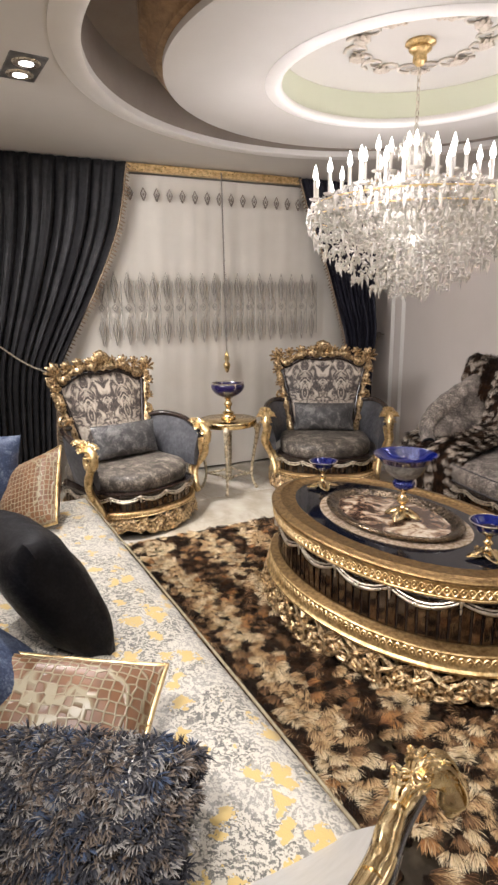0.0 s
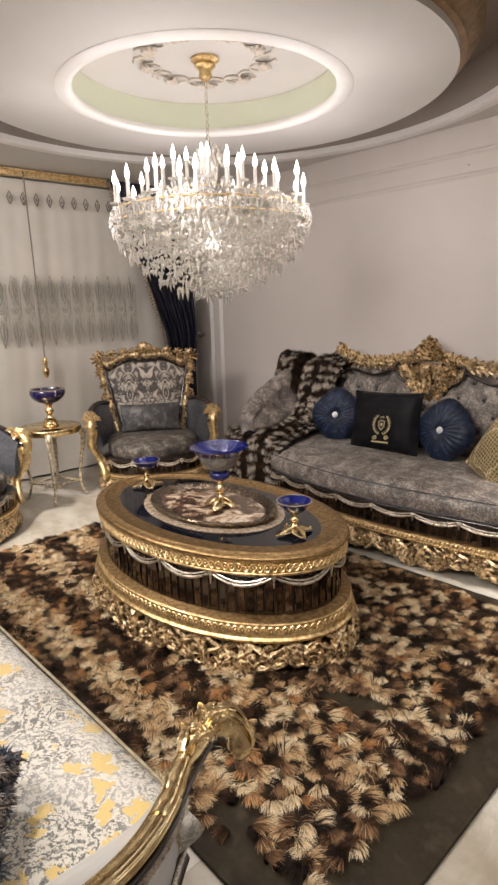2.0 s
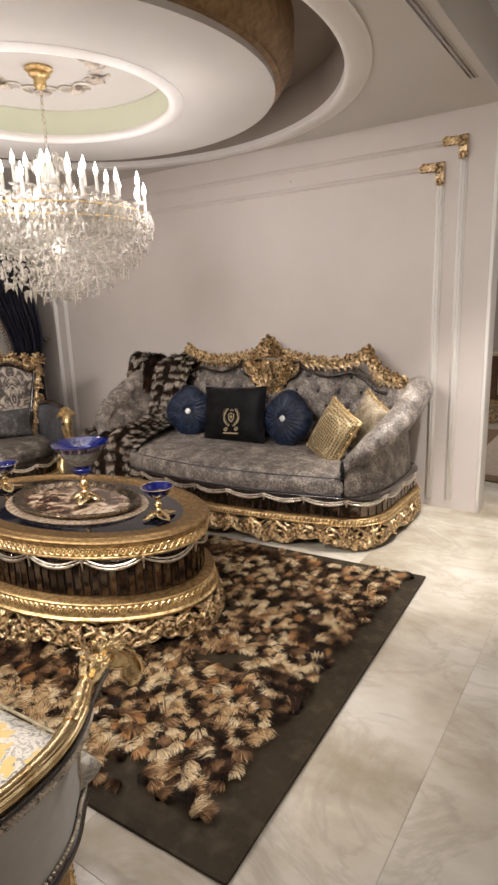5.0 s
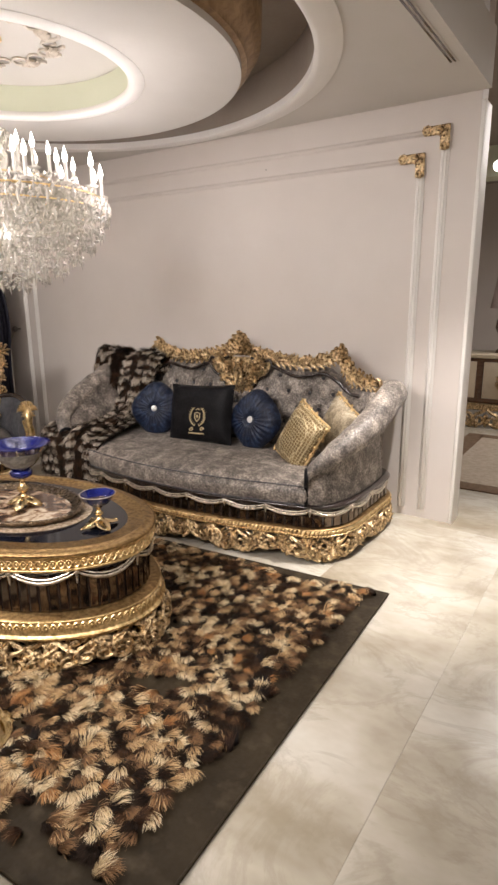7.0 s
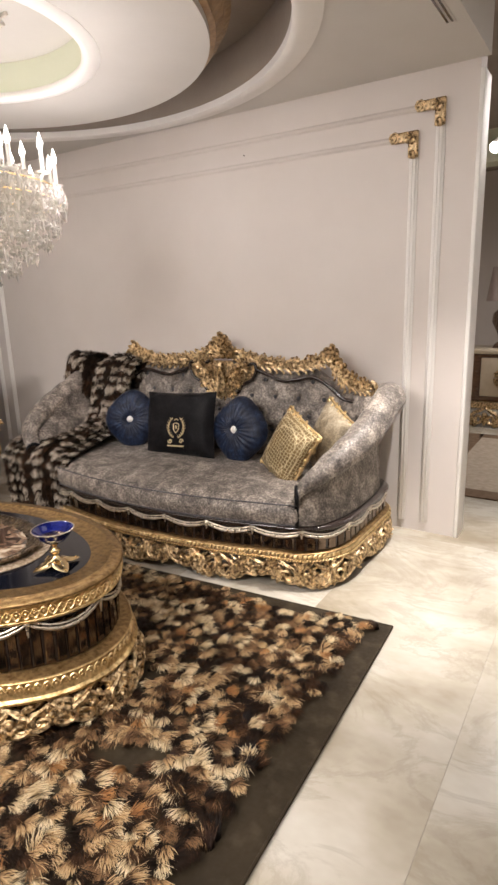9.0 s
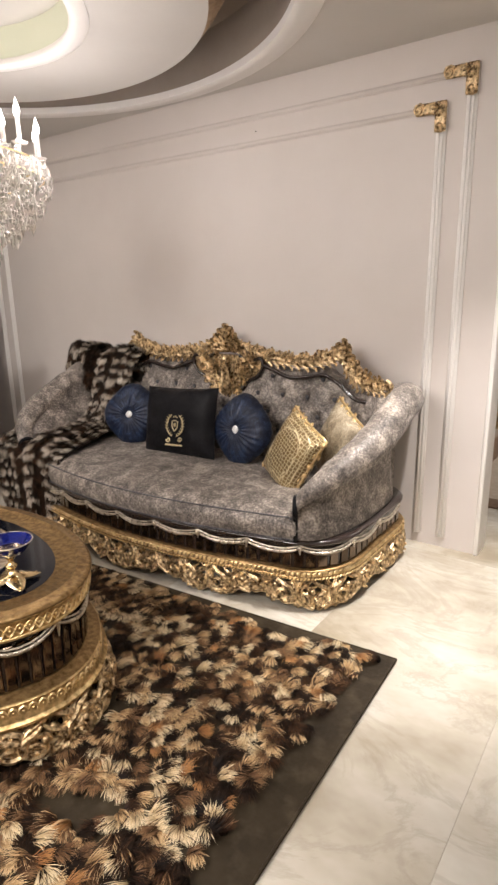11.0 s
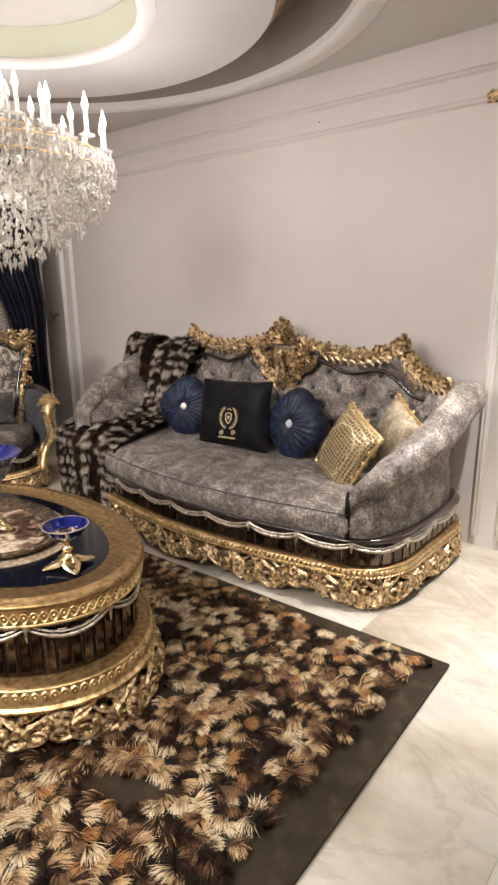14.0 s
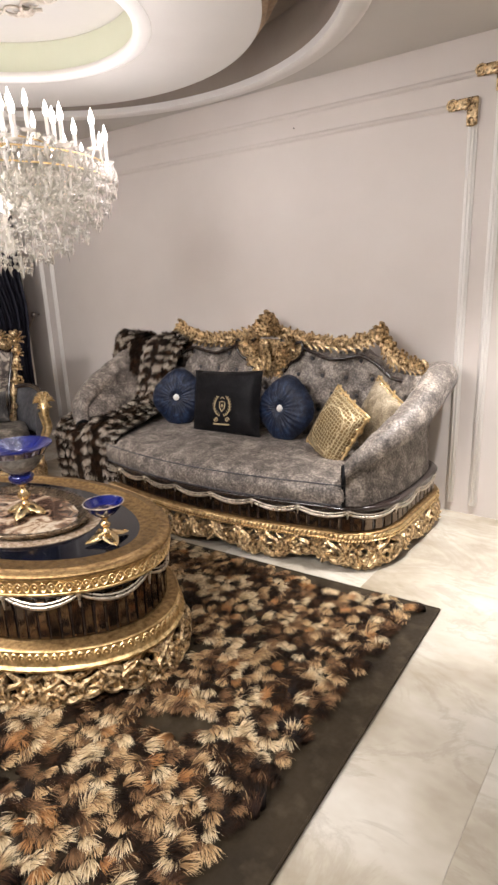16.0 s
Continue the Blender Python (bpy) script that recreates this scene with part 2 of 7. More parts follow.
def knob(bm, at, r, sx=1, sy=1, sz=1, seg=8):
    c = Vector(at)
    n = max(4, seg // 2 + 1)
    spot = lambda i, j: bm.verts.new(c + Vector((r * sx * math.sin(math.pi * j / n) * math.cos(2 * math.pi * i / seg),
                                                 r * sy * math.sin(math.pi * j / n) * math.sin(2 * math.pi * i / seg), r * sz * math.cos(math.pi * j / n))))
    rings = [[spot(0, 0)]] + [[spot(i, j) for i in range(seg)] for j in range(1, n)] + [[spot(0, n)]]
    for a, b in zip(rings, rings[1:]):
        for i in range(seg):
            k = (i + 1) % seg
            bm.faces.new([v for v in dict.fromkeys((a[i % len(a)], b[i % len(b)], b[k % len(b)], a[k % len(a)]))])
    return [v for ring in rings for v in ring]


class Plan:
    """A closed line on the floor, walked by its length, with its outward normal."""

    def __init__(self, pts):
        self.p = [Vector((x, y, 0)) for x, y in pts]
        self.n = len(self.p)
        self.s = [0.0]
        for i in range(self.n):
            self.s.append(self.s[-1] + (self.p[(i + 1) % self.n] - self.p[i]).length)
        self.length = self.s[-1]
        self.c = sum(self.p, Vector()) / self.n
        self.nrm = []
        for i in range(self.n):
            t = self.p[(i + 1) % self.n] - self.p[i - 1]
            nn = Vector((t.y, -t.x, 0)).normalized()
            self.nrm.append(nn)

    def at(self, u):
        u = u % self.length
        lo, hi = 0, self.n
        while hi - lo > 1:
            mid = (lo + hi) // 2
            if self.s[mid] <= u:
                lo = mid
            else:
                hi = mid
        f = (u - self.s[lo]) / max(1e-9, self.s[lo + 1] - self.s[lo])
        j = (lo + 1) % self.n
        return self.p[lo].lerp(self.p[j], f), self.nrm[lo].lerp(self.nrm[j], f).normalized()

    def pt(self, u, z=0.0, out=0.0):
        p, n = self.at(u)
        q = p + n * out
        return Vector((q.x, q.y, z))


def ellipse_plan(a, b, n=96, cx=0, cy=0):
    return Plan([(cx + a * math.cos(2 * math.pi * i / n), cy + b * math.sin(2 * math.pi * i / n)) for i in range(n)])


def rounded_plan(w, d, rf, rb, n=12, bow=0.0):
    """A seat's plan: x across, front at y = -d, back at y = 0, counter-clockwise from the middle of the front."""
    pts = []
    m = 24
    for i in range(m):
        x = (i / m) * (w / 2 - rf)
        pts.append((x, -d - bow * math.cos(math.pi / 2 * x / (w / 2))))
    y0 = -d - bow * math.cos(math.pi / 2 * (w / 2 - rf) / (w / 2))
    for i in range(n + 1):
        a = -math.pi / 2 + math.pi / 2 * i / n
        pts.append((w / 2 - rf + rf * math.cos(a), y0 + rf + rf * math.sin(a)))
    for i in range(1, 6):
        pts.append((w / 2, y0 + rf + (-rb - y0 - rf) * i / 6))
    for i in range(n + 1):
        a = math.pi / 2 * i / n
        pts.append((w / 2 - rb + rb * math.cos(a), -rb + rb * math.sin(a)))
    for i in range(1, 13):
        pts.append((w / 2 - rb - (w / 2 - rb) * i / 12, 0))
    left = [(-x, y) for x, y in pts[1:-1]]
    return Plan(pts + left[::-1])


def band(bm, plan, profile, step=1, u0=None, u1=None, n=None):
    """Sweep a profile of (outwards, height) round the plan; closed bands all round, or from u0 to u1."""
    rings = []
    if u0 is None:
        for i in range(0, plan.n, step):
            p, nn = plan.p[i], plan.nrm[i]
            rings.append([bm.verts.new((p.x + nn.x * o, p.y + nn.y * o, z)) for o, z in profile])
        pairs = list(zip(rings, rings[1:] + rings[:1]))
    else:
        for i in range(n + 1):
            u = u0 + (u1 - u0) * i / n
            rings.append([bm.verts.new(plan.pt(u, z, o)) for o, z in profile])
        pairs = list(zip(rings, rings[1:]))
    k = len(profile)
    for a, b in pairs:
        for i in range(k):
            j = (i + 1) % k
            bm.faces.new((a[i], b[i], b[j], a[j]))
    if u0 is not None:
        bm.faces.new(rings[0])
        bm.faces.new(rings[-1])
    return bm


def plate(bm, plan, z0, z1, out=0.0, bevel=0.0):
    """A flat body with the plan's outline between two heights."""
    prof = [(out, z0), (out, z1 - bevel), (out - bevel, z1)] if bevel else [(out, z0), (out, z1)]
    rings = [[bm.verts.new((p.x + n.x * o, p.y + n.y * o, z)) for p, n in zip(plan.p, plan.nrm)] for o, z in prof]
    m = plan.n
    for a, b in zip(rings, rings[1:]):
        for i in range(m):
            j = (i + 1) % m
            bm.faces.new((a[i], a[j], b[j], b[i]))
    bm.faces.new(rings[0][::-1])
    bm.faces.new(rings[-1])
    return bm


def spiral(cx, cy, r, a0, turns, hand=1, n=14, shrink=0.82):
    out = []
    for i in range(n + 1):
        f = i / n
        a = a0 + hand * turns * 2 * math.pi * f
        rr = r * (1 - shrink * f)
        out.append((cx + rr * math.cos(a), cy + rr * math.sin(a)))
    return out


def scroll_run(bm, place, u0, u1, z0, z1, unit, thick=0.012, rng=None, depth=0.012):
    """Openwork of mirrored C and S scrolls with leaves between; place(u, z, out) gives the point in space."""
    rng = rng or random.Random(3)
    count = max(1, round((u1 - u0) / unit))
    w, h = (u1 - u0) / count, z1 - z0
    for k in range(count):
        c = u0 + (k + 0.5) * w
        for hand in (-1, 1):
            big = spiral(hand * w * 0.25, h * 0.42, h * 0.36, math.pi * (0.5 if hand > 0 else 0.5), 1.35, -hand, 15)
            pts = [(hand * w * 0.02, h * 0.98), (hand * w * 0.12, h * 0.86)] + big
            rad = [thick * 0.7, thick * 0.9] + [thick * (1.15 - 0.5 * i / 15) for i in range(16)]
            tube(bm, [place(c + x, z0 + y, depth * math.sin(3 * i / len(pts)) + depth * 0.4) for i, (x, y) in enumerate(pts)], rad, 5)
            low = spiral(hand * w * 0.42, h * 0.20, h * 0.20, math.pi / 2, 1.1, hand, 9)
            tube(bm, [place(c + x, z0 + y, depth * 0.8) for x, y in low], [thick * (0.9 - 0.05 * i) for i in range(10)], 5)
            leaf = [(hand * w * 0.28, h * 0.10), (hand * w * 0.36, h * 0.03), (hand * w * 0.46, h * 0.10), (hand * w * 0.50, h * 0.30)]
            tube(bm, [place(c + x, z0 + max(y, 0.006), depth * 0.3) for x, y in leaf], [thick * 0.5, thick * 1.3, thick * 1.1, thick * 0.3], 5)
        knob(bm, place(c, z0 + h * 0.62, depth), thick * 1.5, seg=6)
        drop = [(0, h * 0.55), (0.004, h * 0.35), (-0.003, h * 0.16), (0, h * 0.02)]
        tube(bm, [place(c + x, z0 + max(y, 0.006), depth * 0.7) for x, y in drop], [thick * 0.8, thick * 1.4, thick, thick * 0.4], 5)


def carved(bm, pts, radii, seed=1, sides=10, rough=0.35, freq=22.0, flat=0.7):
    """A carved roll: a bar whose skin rises and falls like gilded leaf work."""
    before = set(bm.verts)
    tube(bm, pts, radii, sides, flat)
    off = Vector((seed * 3.1, seed * 1.7, seed * 2.3))
    new_v = [v for v in bm.verts if v not in before]
    cl = [Vector(p) for p in pts]
    for v in new_v:
        c = min(cl, key=lambda q: (q - v.co).length_squared)
        d = v.co - c
        k = noise.noise(v.co * freq + off) * rough + noise.noise(v.co * freq * 2.3 + off) * rough * 0.5
        v.co = c + d * (1 + k)
    return bm


def dense(pts, n):
    """Points spread evenly along a smooth line through the few given."""
    pts = [Vector(p) for p in pts]
    out = []
    m = len(pts) - 1
    for i in range(n + 1):
        f = i / n * m
        k = min(int(f), m - 1)
        t = f - k
        p0, p1, p2, p3 = pts[max(k - 1, 0)], pts[k], pts[k + 1], pts[min(k + 2, m)]
        out.append(0.5 * ((2 * p1) + (p2 - p0) * t + (2 * p0 - 5 * p1 + 4 * p2 - p3) * t * t + (3 * p1 - p0 - 3 * p2 + p3) * t ** 3))
    return out


def leafwork(bm, at, out, up, size, seed=0, petals=7):
    """A fan of carved leaves that curl outwards from a point."""
    rng = random.Random(seed)
    out, up = Vector(out).normalized(), Vector(up).normalized()
    side = out.cross(up)
    for i in range(petals):
        a = (i / (petals - 1) - 0.5) * 2.6
        d = up * math.cos(a) + side * math.sin(a)
        ln = size * (0.62 + 0.26 * math.cos(a) + 0.12 * rng.random())
        pts = [Vector(at) + d * ln * f + out * size * (0.10 + 0.30 * math.sin(f * 2.6)) for f in (0, 0.3, 0.6, 0.85, 1.0)]
        pts.append(pts[-1] + out * size * 0.12 - d * size * 0.10)
        tube(bm, pts, [size * k for k in (0.07, 0.14, 0.18, 0.18, 0.14, 0.07)], 6, 0.6)
    knob(bm, Vector(at) + out * size * 0.18, size * 0.22, seg=8)


def acanthus(bm, spine, out, width, lobes=4, curl=0.5):
    """A carved leaf along a line: fluted, with a lobed edge and a solid back."""
    pts = dense(spine, 12)
    out = Vector(out).normalized()
    rings = []
    for i, p in enumerate(pts):
        f = i / 12
        t = (pts[min(i + 1, 12)] - pts[max(i - 1, 0)]).normalized()
        side = out.cross(t)
        side = side.normalized() if side.length > 1e-6 else t.orthogonal().normalized()
        nn = t.cross(side)
        if nn.dot(out) < 0:
            nn = -nn
        w = width * (0.30 + 0.70 * math.sin(math.pi * min(1, 0.16 + f * 0.84)) ** 0.7) * (0.70 + 0.30 * abs(math.cos(lobes * math.pi * f)))
        if i == 12:
            w *= 0.35
        q = []
        for k, lift in ((-1.0, 0.02), (-0.62, 0.30), (-0.30, 0.12), (0.0, 0.46), (0.30, 0.12), (0.62, 0.30), (1.0, 0.02)):
            q.append(p + side * w * k + nn * (width * lift * (1 - 0.4 * f) - width * curl * 0.25 * k * k))
        q.append(p - nn * width * 0.40)
        rings.append(q)
    loft(bm, rings)


def frond(bm, at, out, up, size, seed=0, leaves=5, spread=1.15):
    """A palmette of carved leaves that open from one point and curl over at their tips."""
    rng = random.Random(seed)
    out, up = Vector(out).normalized(), Vector(up).normalized()
    side = out.cross(up)
    at = Vector(at)
    for i in range(leaves):
        a = (i / (leaves - 1) * 2 - 1) * spread if leaves > 1 else 0.0
        d = up * math.cos(a) + side * math.sin(a)
        ln = size * (1.0 - 0.28 * abs(a) / max(spread, 0.1)) * rng.uniform(0.92, 1.08)
        acanthus(bm, [at, at + d * ln * 0.35 + out * size * 0.16, at + d * ln * 0.72 + out * size * 0.24, at + d * ln + out * size * 0.34, at + d * ln * 0.93 + out * size * 0.50],
                 out + d * 0.2, size * 0.20, 3)
    knob(bm, at + out * size * 0.16, size * 0.17, seg=8)


# ---- the room ----
def floor_tiles():
    floor = tagged(part("floor", boxed(-5, 5, -8, 7, -0.2, -0.0014), surf("grout", (0.36, 0.32, 0.26), (0.44, 0.39, 0.32), 9)),
                   "polished cream marble slab floor with soft grey veins", "floor", kind="structure")
    m, nt, b = nodes_of("cream_marble")
    oi = nt.nodes.new("ShaderNodeObjectInfo")
    tc = nt.nodes.new("ShaderNodeTexCoord")
    shift = nt.nodes.new("ShaderNodeVectorMath")
    shift.operation = "MULTIPLY_ADD"
    shift.inputs[1].default_value = (1, 1.5, 1)
    mv = nt.nodes.new("ShaderNodeVectorMath")
    mv.operation = "SCALE"
    mv.inputs[0].default_value = (13, 7, 5)
    nt.links.new(oi.outputs["Random"], mv.inputs["Scale"])
    nt.links.new(tc.outputs["Object"], shift.inputs[0])
    nt.links.new(mv.outputs[0], shift.inputs[2])
    veins = put(nt, "ShaderNodeTexNoise", scale=1.7, detail=7.0, roughness=0.66, distortion=0.9)
    nt.links.new(shift.outputs[0], veins.inputs["Vector"])
    line = ramp(nt, veins.outputs["Fac"], [(0.46, (0, 0, 0)), (0.50, (1, 1, 1)), (0.54, (0, 0, 0))])
    cloud = put(nt, "ShaderNodeTexNoise", scale=1.3, detail=5.0, roughness=0.6)
    nt.links.new(shift.outputs[0], cloud.inputs["Vector"])
    base = ramp(nt, cloud.outputs["Fac"], [(0.30, (0.31, 0.265, 0.195)), (0.48, (0.475, 0.43, 0.35)), (0.66, (0.61, 0.58, 0.51))])
    veined = mixc(nt, maths(nt, "MULTIPLY", line.outputs["Color"], 0.30), base.outputs["Color"], (0.28, 0.235, 0.175))
    nt.links.new(veined, b.inputs["Base Color"])
    rr = ramp(nt, cloud.outputs["Fac"], [(0.3, (0.10,) * 3), (0.7, (0.22,) * 3)])
    nt.links.new(rr.outputs["Color"], b.inputs["Roughness"])
    tw, tl = 0.8, 3.2
    bm = boxed(0, tw - 0.0018, 0, tl - 0.0018, -0.011, 0, bevel=0.0008, seg=1)
    first = part("tile", bm, m, floor, flat=True)
    x0, y0 = 0.702 - 7 * tw, -9.7
    first.location = (x0, y0, 0)
    for i in range(12):
        for j in range(6):
            if i or j:
                o = new("tile", first.data)
                o.parent = floor
                o.location = (x0 + i * tw, y0 + j * tl, 0)


def wall(name, x0, x1, y0, y1, z1, label, material=wall_paint):
    return tagged(part(name, boxed(x0, x1, y0, y1, -0.1, z1), material, flat=True), label, "wall", kind="structure")


XE = 0.283
wall("wall_north", -4.45, XE, 0.0, 0.14, 3.2, "warm grey painted wall behind the sofa with panel moulding")
wall("wall_west", -4.6, -4.45, -7.5, 0.14, 3.2, "warm grey painted window wall behind the curtains")
wall("wall_south", -4.6, 5, -7.65, -7.5, 3.6, "plain warm grey wall closing the showroom")
wall("wall_east", 4.2, 4.35, -7.5, 6.6, 3.6, "plain warm grey wall closing the showroom")
wall("wall_far", -4.6, 4.35, 6.45, 6.6, 3.6, "warm grey wall at the far end of the showroom")
wall("wall_side", -2.6, -2.45, 0.14, 6.5, 3.6, "plain wall of the next showroom bay")
# white cover strip on the free end of the wall
tagged(part("trim", boxed(XE + 0.002, XE + 0.026, -0.012, 0.152, 0, 2.58, bevel=0.004), white_paint), "white painted cover strip on the wall end", "trim", kind="structure")


def ceilings():
    # flat ceiling with a round opening, its riser, and the plate of the recess
    bm = bmesh.new()
    R, n = 1.63, 96
    x0, x1, y0, y1 = -4.45, 0.33, -7.5, 0.0

    def hitbox(a):
        dx, dy = math.cos(a), math.sin(a)
        k = min((x1 - CX) / dx if dx > 1e-9 else 1e9, (x0 - CX) / dx if dx < -1e-9 else 1e9,
                (y1 - CY) / dy if dy > 1e-9 else 1e9, (y0 - CY) / dy if dy < -1e-9 else 1e9)
        return CX + dx * k, CY + dy * k
    angles = [2 * math.pi * i / n for i in range(n)]
    corners = sorted((math.atan2(y - CY, x - CX) % (2 * math.pi)) for x in (x0, x1) for y in (y0, y1))
    angles = sorted(angles + corners)
    ring = [bm.verts.new((CX + R * math.cos(a), CY + R * math.sin(a), CEIL)) for a in angles]
    edge = [bm.verts.new((*hitbox(a), CEIL)) for a in angles]
    up = [bm.verts.new((CX + R * math.cos(a), CY + R * math.sin(a), CEIL + 0.26)) for a in angles]
    rim = [bm.verts.new((*hitbox(a), CEIL + 0.3)) for a in angles]
    m = len(angles)
    for i in range(m):
        j = (i + 1) % m
        bm.faces.new((ring[i], ring[j], edge[j], edge[i]))
        f = bm.faces.new((ring[i], up[i], up[j], ring[j]))
        f.material_index = 1
        bm.faces.new((edge[i], edge[j], rim[j], rim[i]))
    bm.faces.new(up).material_index = 1
    tagged(part("ceiling", bm, [ceiling_paint, taupe_paint]), "matt greige plaster ceiling with a large round recess", "ceiling", kind="structure")
    # white moulding round the opening
    bm = bmesh.new()
    band(bm, ellipse_plan(R, R, 128, CX, CY), [(-0.012, CEIL + 0.02), (-0.012, CEIL - 0.018), (0.02, CEIL - 0.03), (0.045, CEIL - 0.018),
                                               (0.07, CEIL - 0.022), (0.095, CEIL - 0.008), (0.12, CEIL - 0.006), (0.12, CEIL + 0.02)])
    tagged(part("trim", bm, white_paint), "white plaster moulding round the ceiling recess", "moulding", kind="structure")
    # hanging disc with a cornice edge, its centre's green glow put into the side colour
    bm = bmesh.new()
    Rd, Ri = 1.262, 0.70
    prof = [(Ri - Rd, LID - 0.008), (Ri - Rd, DISC), (0, DISC), (0.0, DISC + 0.028)]
    band(bm, ellipse_plan(Rd, Rd, 128, CX, CY), prof + [(0.0, LID - 0.008)])
    lid = [bm.verts.new((CX + (Ri + 0.1) * math.cos(2 * math.pi * i / 96), CY + (Ri + 0.1) * math.sin(2 * math.pi * i / 96), LID + 0.002)) for i in range(96)]
    bm.faces.new(lid)
    side = [[bm.verts.new((CX + (Ri - 0.002) * math.cos(2 * math.pi * i / 96), CY + (Ri - 0.002) * math.sin(2 * math.pi * i / 96), z)) for i in range(96)] for z in (DISC + 0.012, LID + 0.001)]
    for i in range(96):
        j = (i + 1) % 96
        bm.faces.new((side[0][i], side[1][i], side[1][j], side[0][j])).material_index = 1
    tagged(part("ceiling_disc", bm, [ceiling_paint, green_glow_paint]), "round hanging plaster ceiling disc, green glow painted inside its hollow", "ceiling", kind="structure")
    bm = bmesh.new()
    band(bm, ellipse_plan(Rd, Rd, 128, CX, CY), [(0.001, DISC + 0.03), (0.03, DISC + 0.035), (0.035, DISC + 0.06), (0.065, DISC + 0.075),
                                                 (0.07, DISC + 0.11), (0.10, DISC + 0.13), (0.105, CEIL + 0.255), (0.001, CEIL + 0.255)])
    tagged(part("trim", bm, surf("bronze_paint", (0.22, 0.13, 0.06), (0.40, 0.26, 0.13), 20, (0.35, 0.5), 0.5, 0.2)), "bronze painted cornice round the hanging disc", "cornice", kind="structure")
    bm = bmesh.new()
    band(bm, ellipse_plan(Ri, Ri, 112, CX, CY), [(-0.008, DISC + 0.03), (-0.020, DISC + 0.008), (-0.008, DISC - 0.012), (0.02, DISC - 0.014),
                                                 (0.05, DISC - 0.008), (0.066, DISC - 0.002), (0.004, DISC + 0.02)])
    tagged(part("trim", bm, white_paint), "white moulding ring round the lit ceiling hollow", "moulding", kind="structure")
    # slot diffuser beside the ceiling edge
    slot = thing("slot_diffuser", pose(0.252, -1.5, CEIL), "slim twin-slot air diffuser let into the ceiling edge", "vent")
    part("frame", boxed(-0.022, 0.022, -1.6, 1.0, -0.004, 0.012), ceiling_paint, slot)
    for dx in (-0.012, 0.009):
        part("slot", boxed(dx - 0.0045, dx + 0.0045, -1.58, 0.98, -0.0065, 0.0), dark_lacquer, slot)
    # open ceiling of the hall beyond
    bm = boxed(0.33, 4.3, -7.5, 6.5, 3.2, 3.35)
    tagged(part("ceiling_hall", bm, taupe_paint, flat=True), "taupe painted higher ceiling of the hall", "ceiling", kind="structure")
    tagged(part("ceiling_bay", boxed(-2.6, 0.33, 0.14, 6.5, 3.2, 3.35), taupe_paint, flat=True), "taupe ceiling of the next bay", "ceiling", kind="structure")


floor_tiles()
ceilings()


def panel_moulding():
    """Two nested frames of white moulding on the sofa wall with gilt corner brackets."""
    zi, zo = 2.31, 2.45
    li, lo, ri, ro = -3.86, -4.02, -0.045, 0.095
    for x in (li, lo, ri, ro):
        top = zi if x in (li, ri) else zo
        bm = bmesh.new()
        for a, b, d in ((-0.026, 0.026, 0.008), (-0.019, 0.016, 0.015), (-0.012, -0.002, 0.022), (0.006, 0.013, 0.019)):
            box(bm, x + a, x + b, -d, 0.0, 0.062, top, bevel=0.003, seg=1)
        tagged(part("trim", bm, white_paint), "white upright panel moulding on the wall", "moulding", kind="structure")
    for z, a, b in ((zi, li, ri), (zo, lo, ro)):
        bm = bmesh.new()
        for c, d, e in ((-0.016, 0.016, 0.006), (-0.009, 0.010, 0.011)):
            box(bm, a, b, -e, 0.0, z + c, z + d, bevel=0.002, seg=1)
        tagged(part("trim", bm, wall_paint), "slim level panel moulding on the wall", "moulding", kind="structure")
    for x, z, s in ((ri, zi, 1), (ro, zo, 1)):
        br = thing("corner_bracket", pose(x, -0.016, z), "gilded carved corner bracket on the wall panel moulding", "bracket", "gilt corner brackets")
        bm = bmesh.new()
        box(bm, -0.13 * s, 0.028, -0.016, 0.0, -0.026, 0.028, bevel=0.008)
        box(bm, -0.03, 0.028, -0.018, 0.0, -0.11, 0.028, bevel=0.008)
        tube(bm, [(x2, -0.02, z2) for x2, z2 in spiral(-0.11, 0.0, 0.03, 0.5, 1.3, 1, 10)], 0.007, 5)
        tube(bm, [(x2, -0.02, z2) for x2, z2 in spiral(0.0, -0.09, 0.028, 0.5, 1.3, -1, 10)], 0.007, 5)
        leafwork(bm, (0, -0.012, 0), (0, -1, 0), (-0.7, 0, -0.7), 0.05, 4, 5)
        part("ornament", bm, gold, br)


panel_moulding()

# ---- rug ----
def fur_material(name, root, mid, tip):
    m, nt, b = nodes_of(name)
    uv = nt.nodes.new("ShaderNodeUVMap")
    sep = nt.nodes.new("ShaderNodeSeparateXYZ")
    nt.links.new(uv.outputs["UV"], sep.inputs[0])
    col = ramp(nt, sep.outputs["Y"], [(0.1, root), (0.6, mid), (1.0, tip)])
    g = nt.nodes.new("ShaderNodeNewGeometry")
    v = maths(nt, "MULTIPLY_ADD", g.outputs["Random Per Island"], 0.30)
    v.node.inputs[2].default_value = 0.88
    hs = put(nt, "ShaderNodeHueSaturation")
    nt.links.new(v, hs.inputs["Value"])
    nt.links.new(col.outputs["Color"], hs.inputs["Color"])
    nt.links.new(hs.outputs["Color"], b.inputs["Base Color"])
    b.inputs["Roughness"].default_value = 0.55
    b.inputs["Specular IOR Level"].default_value = 0.12
    return m


